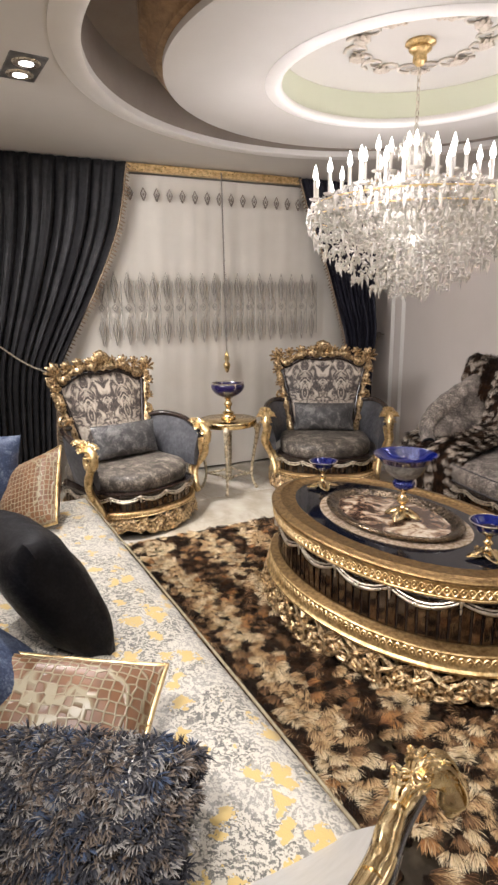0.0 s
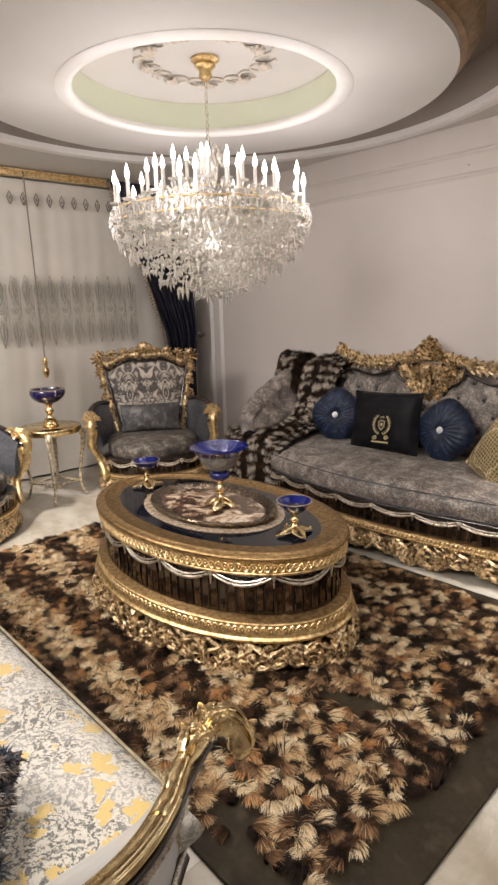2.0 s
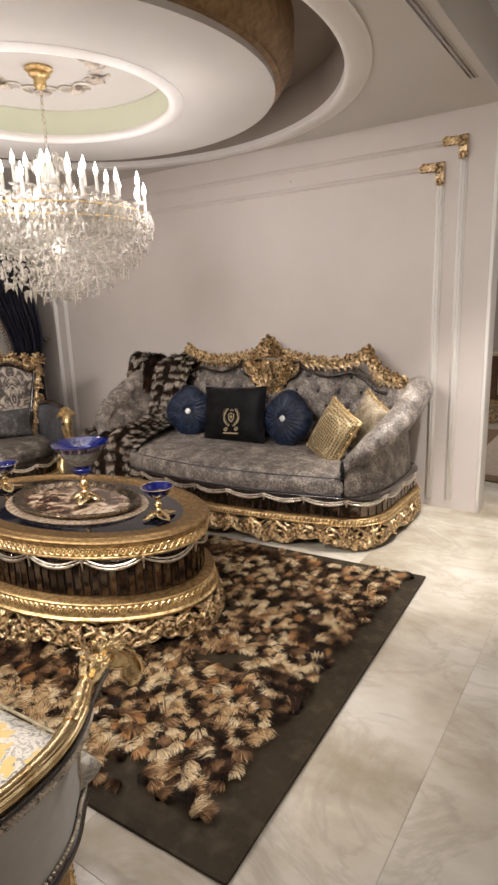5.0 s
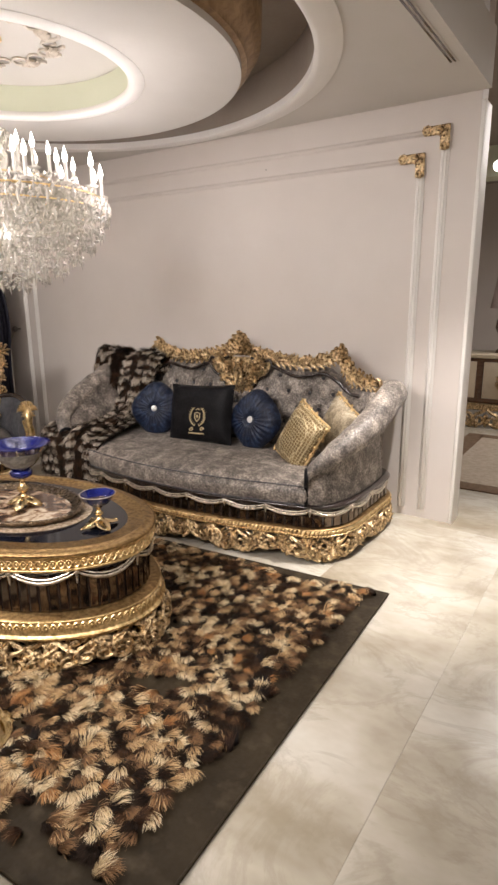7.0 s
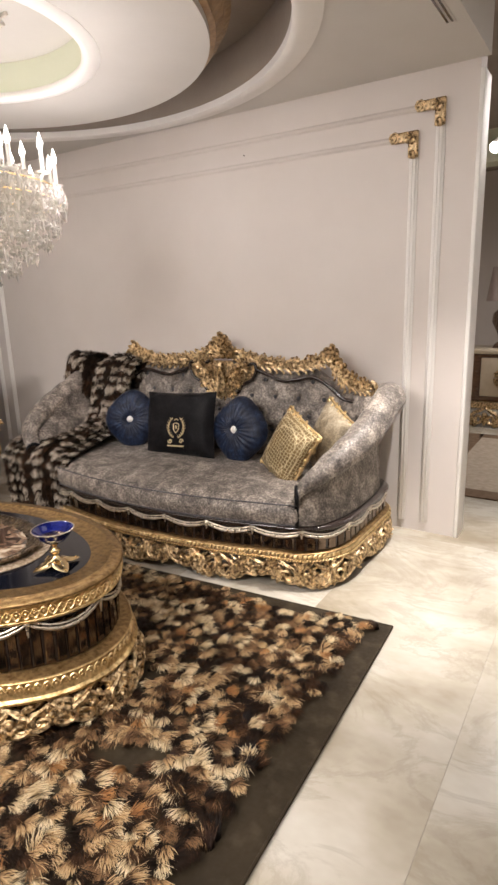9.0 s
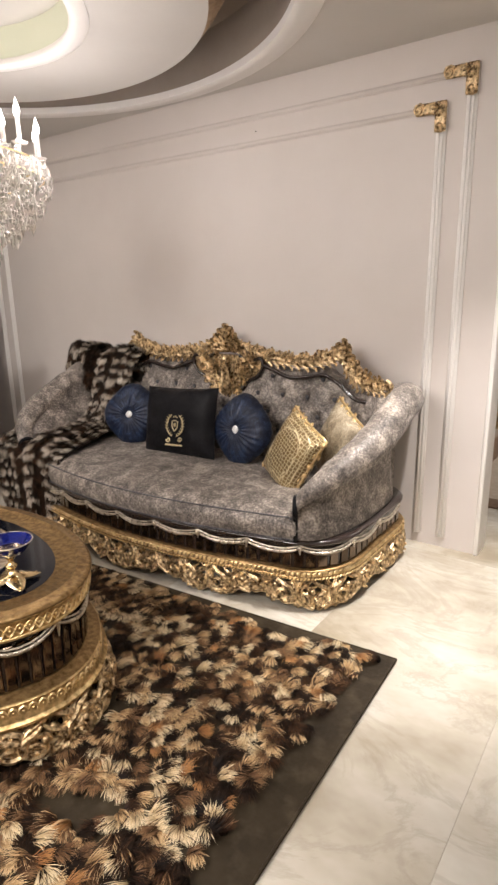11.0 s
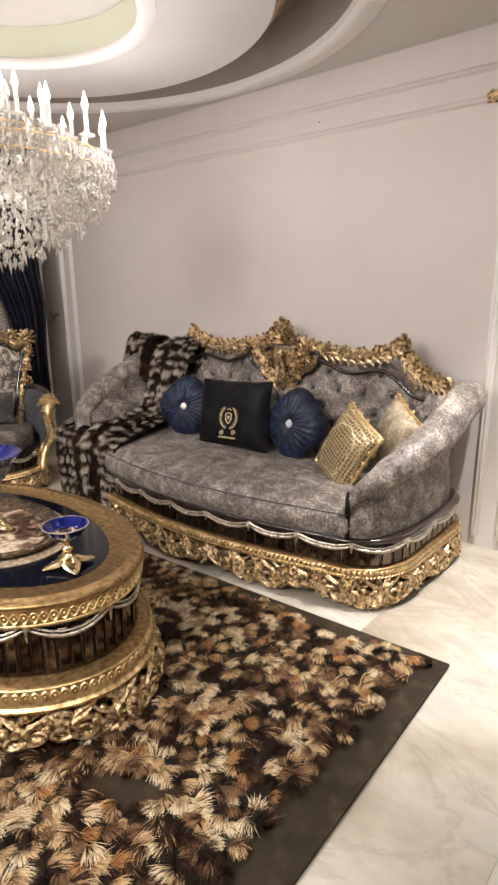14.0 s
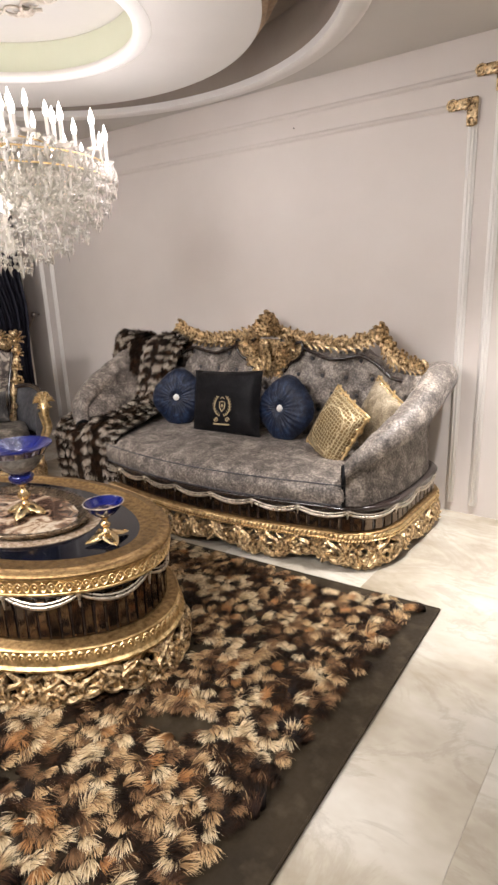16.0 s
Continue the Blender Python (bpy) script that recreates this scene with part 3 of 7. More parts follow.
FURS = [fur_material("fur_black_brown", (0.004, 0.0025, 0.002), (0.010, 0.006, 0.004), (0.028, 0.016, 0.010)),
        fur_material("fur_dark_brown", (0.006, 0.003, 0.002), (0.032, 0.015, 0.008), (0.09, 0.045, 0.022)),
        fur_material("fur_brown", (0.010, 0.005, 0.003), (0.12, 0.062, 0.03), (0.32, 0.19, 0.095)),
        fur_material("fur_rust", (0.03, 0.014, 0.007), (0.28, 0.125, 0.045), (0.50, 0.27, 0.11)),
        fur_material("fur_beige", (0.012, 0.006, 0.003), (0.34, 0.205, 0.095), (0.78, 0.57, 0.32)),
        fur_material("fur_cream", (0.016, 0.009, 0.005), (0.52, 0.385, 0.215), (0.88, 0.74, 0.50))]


def fur_mesh(name, tufts, strands, width, seed, materials, parent, label="", puff=0.6, rise=0.40, mixed=0.0):
    """tufts: (root point, lean direction, normal, length, spread, material index); each becomes a soft clump of hairs."""
    rs = np.random.RandomState(seed)
    n = len(tufts)
    root, lean, nrm = (np.array([t[k][:] for t in tufts]) for k in range(3))
    ln, spread, mi = (np.array([t[k] for t in tufts]) for k in (3, 4, 5))
    rep = lambda x: np.repeat(x, strands, axis=0)
    side = np.cross(nrm, lean)
    side /= np.linalg.norm(side, axis=1)[:, None]
    root, lean, nrm, side, ln, spread = (rep(x) for x in (root, lean, nrm, side, ln, spread))
    m = n * strands
    a, r = rs.uniform(0, 2 * np.pi, m), np.sqrt(rs.uniform(0, 1, m))
    off = lean * (np.cos(a) * 0.9)[:, None] + side * np.sin(a)[:, None]
    base = root + off * (spread * r)[:, None]
    d = lean * 0.8 + off * (puff * r)[:, None] + side * rs.normal(0, 0.13, m)[:, None] + nrm * rs.normal(0, 0.10, m)[:, None]
    d /= np.linalg.norm(d, axis=1)[:, None]
    l = (ln * rs.uniform(0.65, 1.12, m) * (1 - 0.2 * r ** 2))[:, None]
    w = np.cross(d, nrm)
    w /= np.linalg.norm(w, axis=1)[:, None] + 1e-9
    w *= (width * rs.uniform(0.7, 1.3, m))[:, None]
    p1 = base + (nrm * rise + d * (0.56 - rise)) * l
    p2 = base + (nrm * rise * 1.25 + d * 0.60) * l
    p3 = p2 + (d * 0.42 - nrm * 0.10 + side * rs.normal(0, 0.08, m)[:, None]) * l
    V = np.stack([base - w, base + w, p1 + w, p1 - w, p2 + w * 0.8, p2 - w * 0.8, p3], axis=1).reshape(-1, 3)
    k = (np.arange(m) * 7)[:, None]
    loops = (k + np.array([0, 1, 2, 3, 3, 2, 4, 5, 5, 4, 6])[None, :]).ravel()
    me = bpy.data.meshes.new(name)
    me.vertices.add(m * 7)
    me.vertices.foreach_set("co", V.ravel())
    me.loops.add(m * 11)
    me.loops.foreach_set("vertex_index", loops.astype(np.int32))
    me.polygons.add(m * 3)
    me.polygons.foreach_set("loop_start", ((np.arange(m) * 11)[:, None] + np.array([0, 4, 8])[None, :]).ravel().astype(np.int32))
    for mt in materials:
        me.materials.append(mt)
    mi = np.repeat(mi, strands)
    if mixed:
        second = np.repeat(np.array([t[6] for t in tufts]), strands)
        mi = np.where(rs.uniform(0, 1, m) < mixed, second, mi)
    me.polygons.foreach_set("material_index", np.repeat(mi, 3).astype(np.int32))
    me.polygons.foreach_set("use_smooth", np.ones(m * 3, dtype=bool))
    layer = me.uv_layers.new(name="UVMap")
    flat = np.zeros((m, 11, 2))
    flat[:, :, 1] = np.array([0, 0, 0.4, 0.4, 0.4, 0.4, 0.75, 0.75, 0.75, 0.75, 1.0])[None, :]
    layer.data.foreach_set("uv", flat.ravel())
    me.update(calc_edges=True)
    me.validate()
    ob = new(name, me)
    ob.parent = parent
    tagged(ob, label, kind="stuff")
    return ob


RUG = [(0.289, -1.163), (-2.66, -1.385), (-2.64, -3.23), (0.370, -3.135)]


def build_rug():
    rug = thing("rug", pose(0, 0, 0), "patchwork fur rug of brown and beige tufts with a leather border", "rug")
    leather = surf("brown_leather", (0.021, 0.0145, 0.008), (0.036, 0.026, 0.0145), 5, (0.5, 0.7), 0, 0.3, 60, 0.003, c3=(0.052, 0.039, 0.023), scale3=11)
    leather.node_tree.nodes["Principled BSDF"].inputs["Specular IOR Level"].default_value = 0.18
    bm = bmesh.new()
    lo = [bm.verts.new((x, y, 0.002)) for x, y in RUG]
    hi = [bm.verts.new((x, y, 0.011)) for x, y in RUG]
    bm.faces.new(hi)
    bm.faces.new(lo[::-1])
    for i in range(4):
        bm.faces.new((lo[i], lo[(i + 1) % 4], hi[(i + 1) % 4], hi[i]))
    part("pelt", bm, leather, rug, "dark brown leather backing", flat=True)
    bm = bmesh.new()
    c = [Vector((x, y, 0.008)) for x, y in RUG]
    for i in range(4):
        tube(bm, [c[i], c[(i + 1) % 4]], 0.006, 6)
    part("binding", bm, leather, rug)
    rng = random.Random(11)
    tufts = []
    A, B, C, D = (Vector((x, y, 0)) for x, y in RUG)
    rows, cols = 50, 72
    for i in range(rows):
        for j in range(cols):
            fu = (j + 0.5 + 0.25 * (i % 2) + rng.uniform(-0.30, 0.30)) / cols
            fv = (i + 0.5 + rng.uniform(-0.26, 0.26)) / rows
            if fu < 0.022 + 0.030 * fv + 0.012 * rng.random() or fu > 0.985 or fv < 0.030 or fv > (0.94 if fu < 0.16 else 0.985):
                continue
            p = (A.lerp(B, fu)).lerp(D.lerp(C, fu), fv)
            # bare lanes of leather between the rows towards the open side
            if fu < 0.40 and noise.noise(Vector((fu * 9, fv * 14, 2.0))) > 0.44:
                continue
            # pale rows run the length of the rug, clearest towards the window
            stripe = math.cos((p.y + 2.93 - 0.05 * p.x + noise.noise(Vector((fu * 5, fv * 5, 0))) * 0.06) * 2 * math.pi / 0.34)
            if rng.random() < (0.42 if fu > 0.30 else 0.38) + (0.55 if fu > 0.30 else 0.16) * stripe:
                mi = rng.choice((4, 5, 5, 4, 4, 5))
                second = rng.choice((0, 1, 2))
            else:
                mi = rng.choice((0, 1, 0, 1, 0, 2, 3 if rng.random() < 0.5 else 2))
                second = rng.choice((0, 2, 4)) if mi != 0 else rng.choice((0, 1, 1))
            ang = -0.40 + rng.gauss(0, 1.0) + 0.8 * noise.noise(Vector((p.x * 2, p.y * 2, 5)))
            lean = Vector((math.cos(ang), math.sin(ang), 0))
            tufts.append((p + Vector((0, 0, 0.010)) - lean * 0.03, lean, Vector((0, 0, 1)), rng.uniform(0.040, 0.066), rng.uniform(0.012, 0.018), mi, second))
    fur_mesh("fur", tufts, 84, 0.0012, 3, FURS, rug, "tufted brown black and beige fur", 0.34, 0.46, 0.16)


build_rug()


# ---- carved bases shared by the suite ----
tile_meshes = {}


def mirror_tiles(parent, plan, z0, h, w, pitch, out, keep):
    key = (round(h, 4), round(w, 4))
    if key not in tile_meshes:
        ob = part("tile", boxed(-w / 2, w / 2, -0.006, 0.0, 0, h, bevel=0.003, seg=1), bronze_mirror, parent, flat=True)
        tile_meshes[key] = ob.data
        bpy.data.objects.remove(ob)
    n = round(plan.length / pitch)
    rng = random.Random(5)
    for i in range(n):
        p, nn = plan.at(i * plan.length / n)
        if not keep(p, nn):
            continue
        o = new("tile", tile_meshes[key])
        o.parent = parent
        o.location = (p.x + nn.x * out, p.y + nn.y * out, z0)
        o.rotation_euler = (radians(rng.uniform(-2, 2)), 0, math.atan2(nn.y, nn.x) + math.pi / 2 + radians(rng.uniform(-3, 3)))


def rope(bm, plan, z, out, r, pitch, n_range=None):
    """A twisted bead line round the plan."""
    n = round(plan.length / pitch)
    for i in range(n):
        p, nn = plan.at((i + 0.5) * plan.length / n)
        t = Vector((-nn.y, nn.x, 0))
        c = Vector((p.x + nn.x * out, p.y + nn.y * out, z))
        tube(bm, [c - t * pitch * 0.42 - Vector((0, 0, r * 0.9)), c + nn * r * 0.4, c + t * pitch * 0.42 + Vector((0, 0, r * 0.9))], [r * 0.35, r, r * 0.35], 5)


def swag(bm, plan, z, drop, out, r, count, keep=None):
    w = plan.length / count
    for k in range(count):
        p, nn = plan.at((k + 0.5) * w)
        if keep and not keep(p, nn):
            continue
        pts = []
        for i in range(9):
            f = i / 8
            pts.append(plan.pt((k + f) * w, z - drop * math.sin(math.pi * f) ** 0.9, out + 0.004 * math.sin(math.pi * f)))
        tube(bm, pts, [r * (0.7 + 0.6 * math.sin(math.pi * i / 8)) for i in range(9)], 6)
        tube(bm, [p2 + Vector((0, 0, 0.016)) for p2 in pts], r * 0.6, 5)
        knob(bm, plan.pt(k * w, z + 0.004, out + 0.004), r * 1.9, seg=6)
        tube(bm, [plan.pt(k * w, z, out + 0.004), plan.pt(k * w, z - drop * 1.2, out + 0.002)], [r * 1.2, r * 0.4], 5)


def carved_base(top, plan, heights, tile_w, pitch, scroll_unit, swags, keep, wood=gold):
    """Openwork skirt, gilt band, bronze mirror tiles and garland, in heights z0 to z3."""
    z0, z1, z2, z3 = heights
    bm = bmesh.new()
    period = plan.length / round(plan.length / 0.60)

    def apron(u, z, o):
        # the skirt hangs to the floor at its feet and arches up between them
        k = 0.58 + 0.42 * abs(math.cos(math.pi * u / period)) ** 1.5
        return plan.pt(u, z0 - (z0 - z) * k, o)
    scroll_run(bm, apron, 0, plan.length, 0.004, z0, scroll_unit * 0.8, z0 * 0.075, depth=0.020)
    scroll_run(bm, lambda u, z, o: apron(u + scroll_unit * 0.4, z, o - 0.010), 0, plan.length, 0.012, z0 * 0.97, scroll_unit * 0.6, z0 * 0.055, depth=0.016)
    n = round(plan.length / (scroll_unit * 0.36))
    w = plan.length / n
    for i in range(n):
        u = (i + 0.25) * w
        nn = plan.at(u)[1]
        hand = 1 if i % 2 else -1
        acanthus(bm, [apron(u + hand * w * 0.15, z0 * 0.96, 0.006), apron(u + hand * w * 0.45, z0 * 0.66, 0.026), apron(u + hand * w * 0.25, z0 * 0.34, 0.034),
                      apron(u - hand * w * 0.30, z0 * 0.14, 0.030), apron(u - hand * w * 0.55, z0 * 0.30, 0.036)], nn, z0 * 0.14, 4)
        if i % 3 == 0:
            frond(bm, apron(u, z0 * 0.62, 0.012), nn, (0, 0, -1), z0 * 0.46, i, 5, 0.9)
    part("carved_skirt", bm, wood, top, "openwork carved gilt scroll skirt")
    bm = bmesh.new()
    h = z1 - z0
    band(bm, plan, [(-0.05, z0 - 0.004), (0.012, z0 - 0.004), (0.022, z0 + h * 0.12), (0.022, z0 + h * 0.30), (0.012, z0 + h * 0.42),
                    (0.010, z0 + h * 0.75), (0.018, z0 + h * 0.85), (0.014, z1), (-0.05, z1)])
    part("gilt_band", bm, gold_rim, top, "antiqued gilt moulding")
    bm = bmesh.new()
    rope(bm, plan, z0 + h * 0.60, 0.014, h * 0.25, h * 0.52)
    rope(bm, plan, z0 + h * 0.20, 0.023, h * 0.12, h * 0.34)
    part("rope_moulding", bm, gold_pale, top, "gilt twisted rope moulding")
    fr = part("frieze", band(bmesh.new(), plan, [(-0.06, z1 - 0.002), (-0.012, z1 - 0.002), (-0.012, z3), (-0.06, z3)]), dark_lacquer, top, "dark lacquered band set with bronze mirror tiles")
    mirror_tiles(fr, plan, z1 + 0.003, z2 - z1 - 0.006, tile_w, pitch, -0.011, keep)
    bm = bmesh.new()
    swag(bm, plan, z3 - 0.010, (z3 - z2) * 0.62, 0.010, 0.0070, swags, keep)
    part("garland", bm, silver_trim, top, "draped champagne garland")


def pillow(bm, w, h, t, n=18, pinch=0.10, mats=(0, 0)):
    """A stuffed cushion standing on its edge: x across, z up, y through."""
    grid = {}
    for s in (-1, 1):
        for i in range(n + 1):
            for j in range(n + 1):
                u, v = i / n * 2 - 1, j / n * 2 - 1
                rim = abs(u) >= 1 - 1e-6 or abs(v) >= 1 - 1e-6
                if rim and (i, j, -1) in grid and s == 1:
                    grid[(i, j, 1)] = grid[(i, j, -1)]
                    continue
                k = ((1 - u ** 4) * (1 - v ** 4)) ** 0.5 * (1 - 0.35 * (u * u + v * v) / 2)
                x = u * w / 2 * (1 - pinch * (1 - v * v) * 0.5 * abs(u))
                z = v * h / 2 * (1 - pinch * (1 - u * u) * 0.5 * abs(v))
                wob = noise.noise(Vector((u * 2.2, v * 2.2, s * 3.0 + w * 9))) * 0.10
                grid[(i, j, s)] = bm.verts.new((x, s * t / 2 * max(0, k + wob * k), z + h / 2))
    for s in (-1, 1):
        for i in range(n):
            for j in range(n):
                q = [grid[(i, j, s)], grid[(i + 1, j, s)], grid[(i + 1, j + 1, s)], grid[(i, j + 1, s)]]
                if len(set(q)) == 4:
                    f = bm.faces.new(q if s == -1 else q[::-1])
                    f.material_index = mats[0 if s == -1 else 1]
    return bm


def plaited(bm, plan, z, out, amp, pitch, wire):
    """Two waves crossing each other round the plan, with a bead in every eye."""
    n = round(plan.length / pitch)
    step = plan.length / n
    for ph in (0, 0.5):
        tube(bm, [plan.pt(i * step / 8, z + amp * math.sin(2 * math.pi * (i / 8 + ph)), out) for i in range(n * 8 + 1)], wire, 4)
    for i in range(n * 2):
        knob(bm, plan.pt((i + 0.5) * step / 2, z, out), wire * 1.3, seg=5)


# ---- sofa on the long wall ----
def loft(bm, rings, cap=True):
    vs = [[bm.verts.new(p) for p in r] for r in rings]
    k = len(vs[0])
    for a, b in zip(vs, vs[1:]):
        for i in range(k):
            j = (i + 1) % k
            bm.faces.new((a[i], a[j], b[j], b[i]))
    if cap:
        bm.faces.new(vs[0][::-1])
        bm.faces.new(vs[-1])
    return vs


def ease(f):
    f = max(0.0, min(1.0, f))
    return f * f * (3 - 2 * f)


def line_at(pairs, x):
    for (x0, z0), (x1, z1) in zip(pairs, pairs[1:]):
        if x <= x1:
            return z0 + (z1 - z0) * ease((x - x0) / (x1 - x0))
    return pairs[-1][1]


def seat_cushion(bm, w, d0, d1, z0, z1, n=28, crown=0.02, seed=0):
    """A box cushion with rounded edges and a soft crown; front at y=-d1."""
    top = {}
    nx, ny = n, 12
    r = 0.028
    ring = []
    for i in range(nx + 1):
        for j in range(ny + 1):
            u, v = i / nx * 2 - 1, j / ny
            x, y = u * w / 2, -d0 - (d1 - d0) * v
            e = min((1 - abs(u)) * w / 2, (1 - v) * (d1 - d0))
            z = z1 + crown * (1 - u ** 4) * math.sin(math.pi * min(1, v * 0.95)) - (r * (1 - min(1, e / r)) ** 2)
            z += noise.noise(Vector((x * 3, y * 3, seed))) * 0.006
            top[i, j] = bm.verts.new((x, y, z))
    for i in range(nx):
        for j in range(ny):
            bm.faces.new((top[i, j], top[i, j + 1], top[i + 1, j + 1], top[i + 1, j]))
    rim = [top[i, ny] for i in range(nx + 1)]
    rim = [top[0, j] for j in range(ny)] + rim + [top[nx, j] for j in range(ny - 1, -1, -1)]
    prev = rim
    c = Vector((0, -(d0 + d1) / 2, 0))
    for f in (0.15, 0.5, 0.85, 1.0):
        cur = []
        for v in rim:
            o = 0.014 * math.sin(math.pi * f)
            dx = 1 if v.co.x > w / 2 - 0.01 else (-1 if v.co.x < -w / 2 + 0.01 else 0)
            dy = -1 if v.co.y < -d1 + 0.01 else 0
            cur.append(bm.verts.new((v.co.x + dx * o, v.co.y + dy * o, v.co.z + (z0 - v.co.z) * f)))
        for a in range(len(rim) - 1):
            bm.faces.new((prev[a], prev[a + 1], cur[a + 1], cur[a]))
        prev = cur
    return bm


SOFA = Vector((-1.265, -0.07, 0))
SLIM = 0.957                   # the sofa is drawn on a 2.51 m plan and stands a little shorter
BOW = 0.20                     # how far the sofa's front swells in the middle


def sofa_on_wall():
    s = thing("sofa", pose(*SOFA) @ Matrix.Diagonal((SLIM, 1.022, 1, 1)), "long crushed silver velvet sofa with carved gilt crest and skirt", "sofa")
    plan = rounded_plan(2.51, 0.90, 0.30, 0.20, bow=BOW)
    keep = lambda p, n: n.y < 0.35
    swell = lambda x: BOW * math.cos(math.pi / 2 * min(1, abs(x) / 1.255))
    carved_base(s, plan, (0.158, 0.206, 0.285, 0.322), 0.044, 0.060, 0.22, 24, keep, gold)
    part("seat_rail", band(bmesh.new(), plan, [(-0.07, 0.317), (0.0, 0.317), (0.010, 0.326), (0.010, 0.338), (-0.002, 0.347), (-0.07, 0.347)]), dark_lacquer, s, "black lacquered seat rail")
    part("platform", plate(bmesh.new(), plan, 0.28, 0.345, -0.03), dark_velvet, s)
    bm = bmesh.new()
    seat_cushion(bm, 2.10, 0.16, 0.905, 0.346, 0.466, n=48)
    for v in bm.verts:
        f = max(0.0, min(1.0, (-v.co.y - 0.16) / 0.745))
        v.co.y -= swell(v.co.x) * f
    part("seat_cushion", bm, crushed_velvet, s, "crushed silver velvet seat cushion")
    bm = bmesh.new()
    for z, o in ((0.459, 0.0), (0.352, 0.004)):
        front = [(x, -0.913 - o - swell(x), z + 0.002) for x in [-1.02 + 2.04 * k / 12 for k in range(13)]]
        tube(bm, dense([(-1.047, -0.30, z), (-1.049, -0.87 - swell(1.05), z)] + front + [(1.049, -0.87 - swell(1.05), z), (1.047, -0.30, z)], 90), 0.0042, 6)
    part("piping", bm, dark_velvet, s, "dark velvet piping")
    # sloping roll arms that flare outwards
    for hand in (1, -1):
        base = dense([(1.055, -0.955, 0), (1.155, -0.885, 0), (1.225, -0.68, 0), (1.238, -0.42, 0), (1.215, -0.18, 0), (1.12, -0.04, 0)], 36)
        rings = []
        for i, p in enumerate(base):
            f = i / 36
            t = (base[min(i + 1, 36)] - base[max(i - 1, 0)]).normalized()
            n = Vector((t.y, -t.x, 0))
            h = 0.555 + 0.425 * min(1.0, f / 0.70) ** 0.92 - 0.03 * max(0.0, f - 0.8) / 0.2
            r = 0.048 + 0.042 * ease(f * 1.8)
            fl = 0.004 + 0.062 * ease(f * 1.5)
            hollow = 0.018 + 0.032 * ease(f * 2.0)
            sec = [(-0.02, 0.346), (0.0, 0.349), (-0.002, 0.38), (0.1 * fl - hollow * 0.7, 0.37 + (h - r - 0.37) * 0.45), (0.25 * fl - hollow, h - r * 1.9), (0.4 * fl - hollow * 0.5, h - r * 1.5)]
            for k in range(11):
                a = -0.75 + (math.pi + 1.15) * k / 10
                sec.append((fl - r * 0.20 + r * math.cos(a), h - r + r * math.sin(a)))
            sec += [(-0.13 - 0.02 * f, (0.44 + h) / 2 - 0.01), (-0.175, 0.43), (-0.175, 0.346)]
            ruck = 0.004 * math.sin(f * 60) * ease(f * 3) * ease((1 - f) * 3)
            wob = 1 + noise.noise(Vector((f * 7, hand, 0))) * 0.02
            rings.append([Vector((hand * (p.x + n.x * o * wob), p.y + n.y * o * wob, z + (ruck if 6 <= q <= 16 else 0))) for q, (o, z) in enumerate(sec)])
        bm = bmesh.new()
        loft(bm, rings)
        arm = part("arm", bm, crushed_velvet, s, "rolled sloping velvet arm")
        seam = bmesh.new()
        tube(seam, rings[0] + rings[0][:1], 0.012, 6)
        tube(seam, [r[5] for r in rings], 0.005, 6)
        part("piping", seam, black_velvet, arm, "dark piping on the arm edge")
    # buttoned back
    edge = [(0, 0.98), (0.30, 1.02), (0.47, 0.955), (0.60, 0.975), (0.70, 0.99), (0.82, 0.93), (0.92, 0.865), (1.10, 0.855), (1.30, 0.85)]
    bm = bmesh.new()
    nx, nz = 110, 30
    grid = {}
    for i in range(nx + 1):
        x = -1.15 + 2.30 * i / nx
        zt = line_at(edge, abs(x)) + 0.03
        for j in range(nz + 1):
            v = j / nz
            z = 0.40 + (zt - 0.40) * v
            y = -0.27 + 0.14 * v - 0.02 * math.sin(math.pi * v)
            q = abs(x) / 1.26
            y -= 0.12 * max(0, q - 0.74) / 0.26
            d, seam = 9.0, 9.0
            for row in range(5):
                zb = 0.53 + row * 0.105
                off = 0.09 if row % 2 else 0.0
                kx = round((x - off) / 0.18)
                d = min(d, math.hypot(x - off - kx * 0.18, z - zb))
            # pleats run as diamonds from button to button
            ga, gb = x / 0.18 + (z - 0.53) / 0.21, x / 0.18 - (z - 0.53) / 0.21
            seam = min(abs(ga - round(ga)), abs(gb - round(gb)))
            y += 0.060 * math.exp(-(d / 0.028) ** 2) + 0.016 * math.exp(-(seam / 0.07) ** 2) - 0.020 * math.cos(min(d / 0.105, 1) * math.pi)
            grid[i, j] = bm.verts.new((x, y, z))
    for i in range(nx):
        for j in range(nz):
            bm.faces.new((grid[i, j], grid[i + 1, j], grid[i + 1, j + 1], grid[i, j + 1]))
    back = [[bm.verts.new((grid[i, j].co.x, -0.02, grid[i, j].co.z)) for j in (0, nz)] for i in range(nx + 1)]
    for i in range(nx):
        bm.faces.new((back[i][0], back[i][1], back[i + 1][1], back[i + 1][0]))
        bm.faces.new((grid[i, nz], grid[i + 1, nz], back[i + 1][1], back[i][1]))
    for i in (0, nx):
        bm.faces.new([grid[i, j] for j in range(nz + 1)] + [back[i][1], back[i][0]])
    rest = part("backrest", bm, crushed_velvet, s, "deep-buttoned velvet back")
    stud = None
    for row in range(1, 5):
        for k in range(-5, 6):
            x, z = k * 0.18 + (0.09 if row % 2 else 0.0), 0.53 + row * 0.105
            if abs(x) > 1.0 or z > line_at(edge, abs(x)) - 0.03:
                continue
            if stud is None:
                bm = bmesh.new()
                knob(bm, (0, 0, 0), 0.014, 1, 0.6, 1, 8)
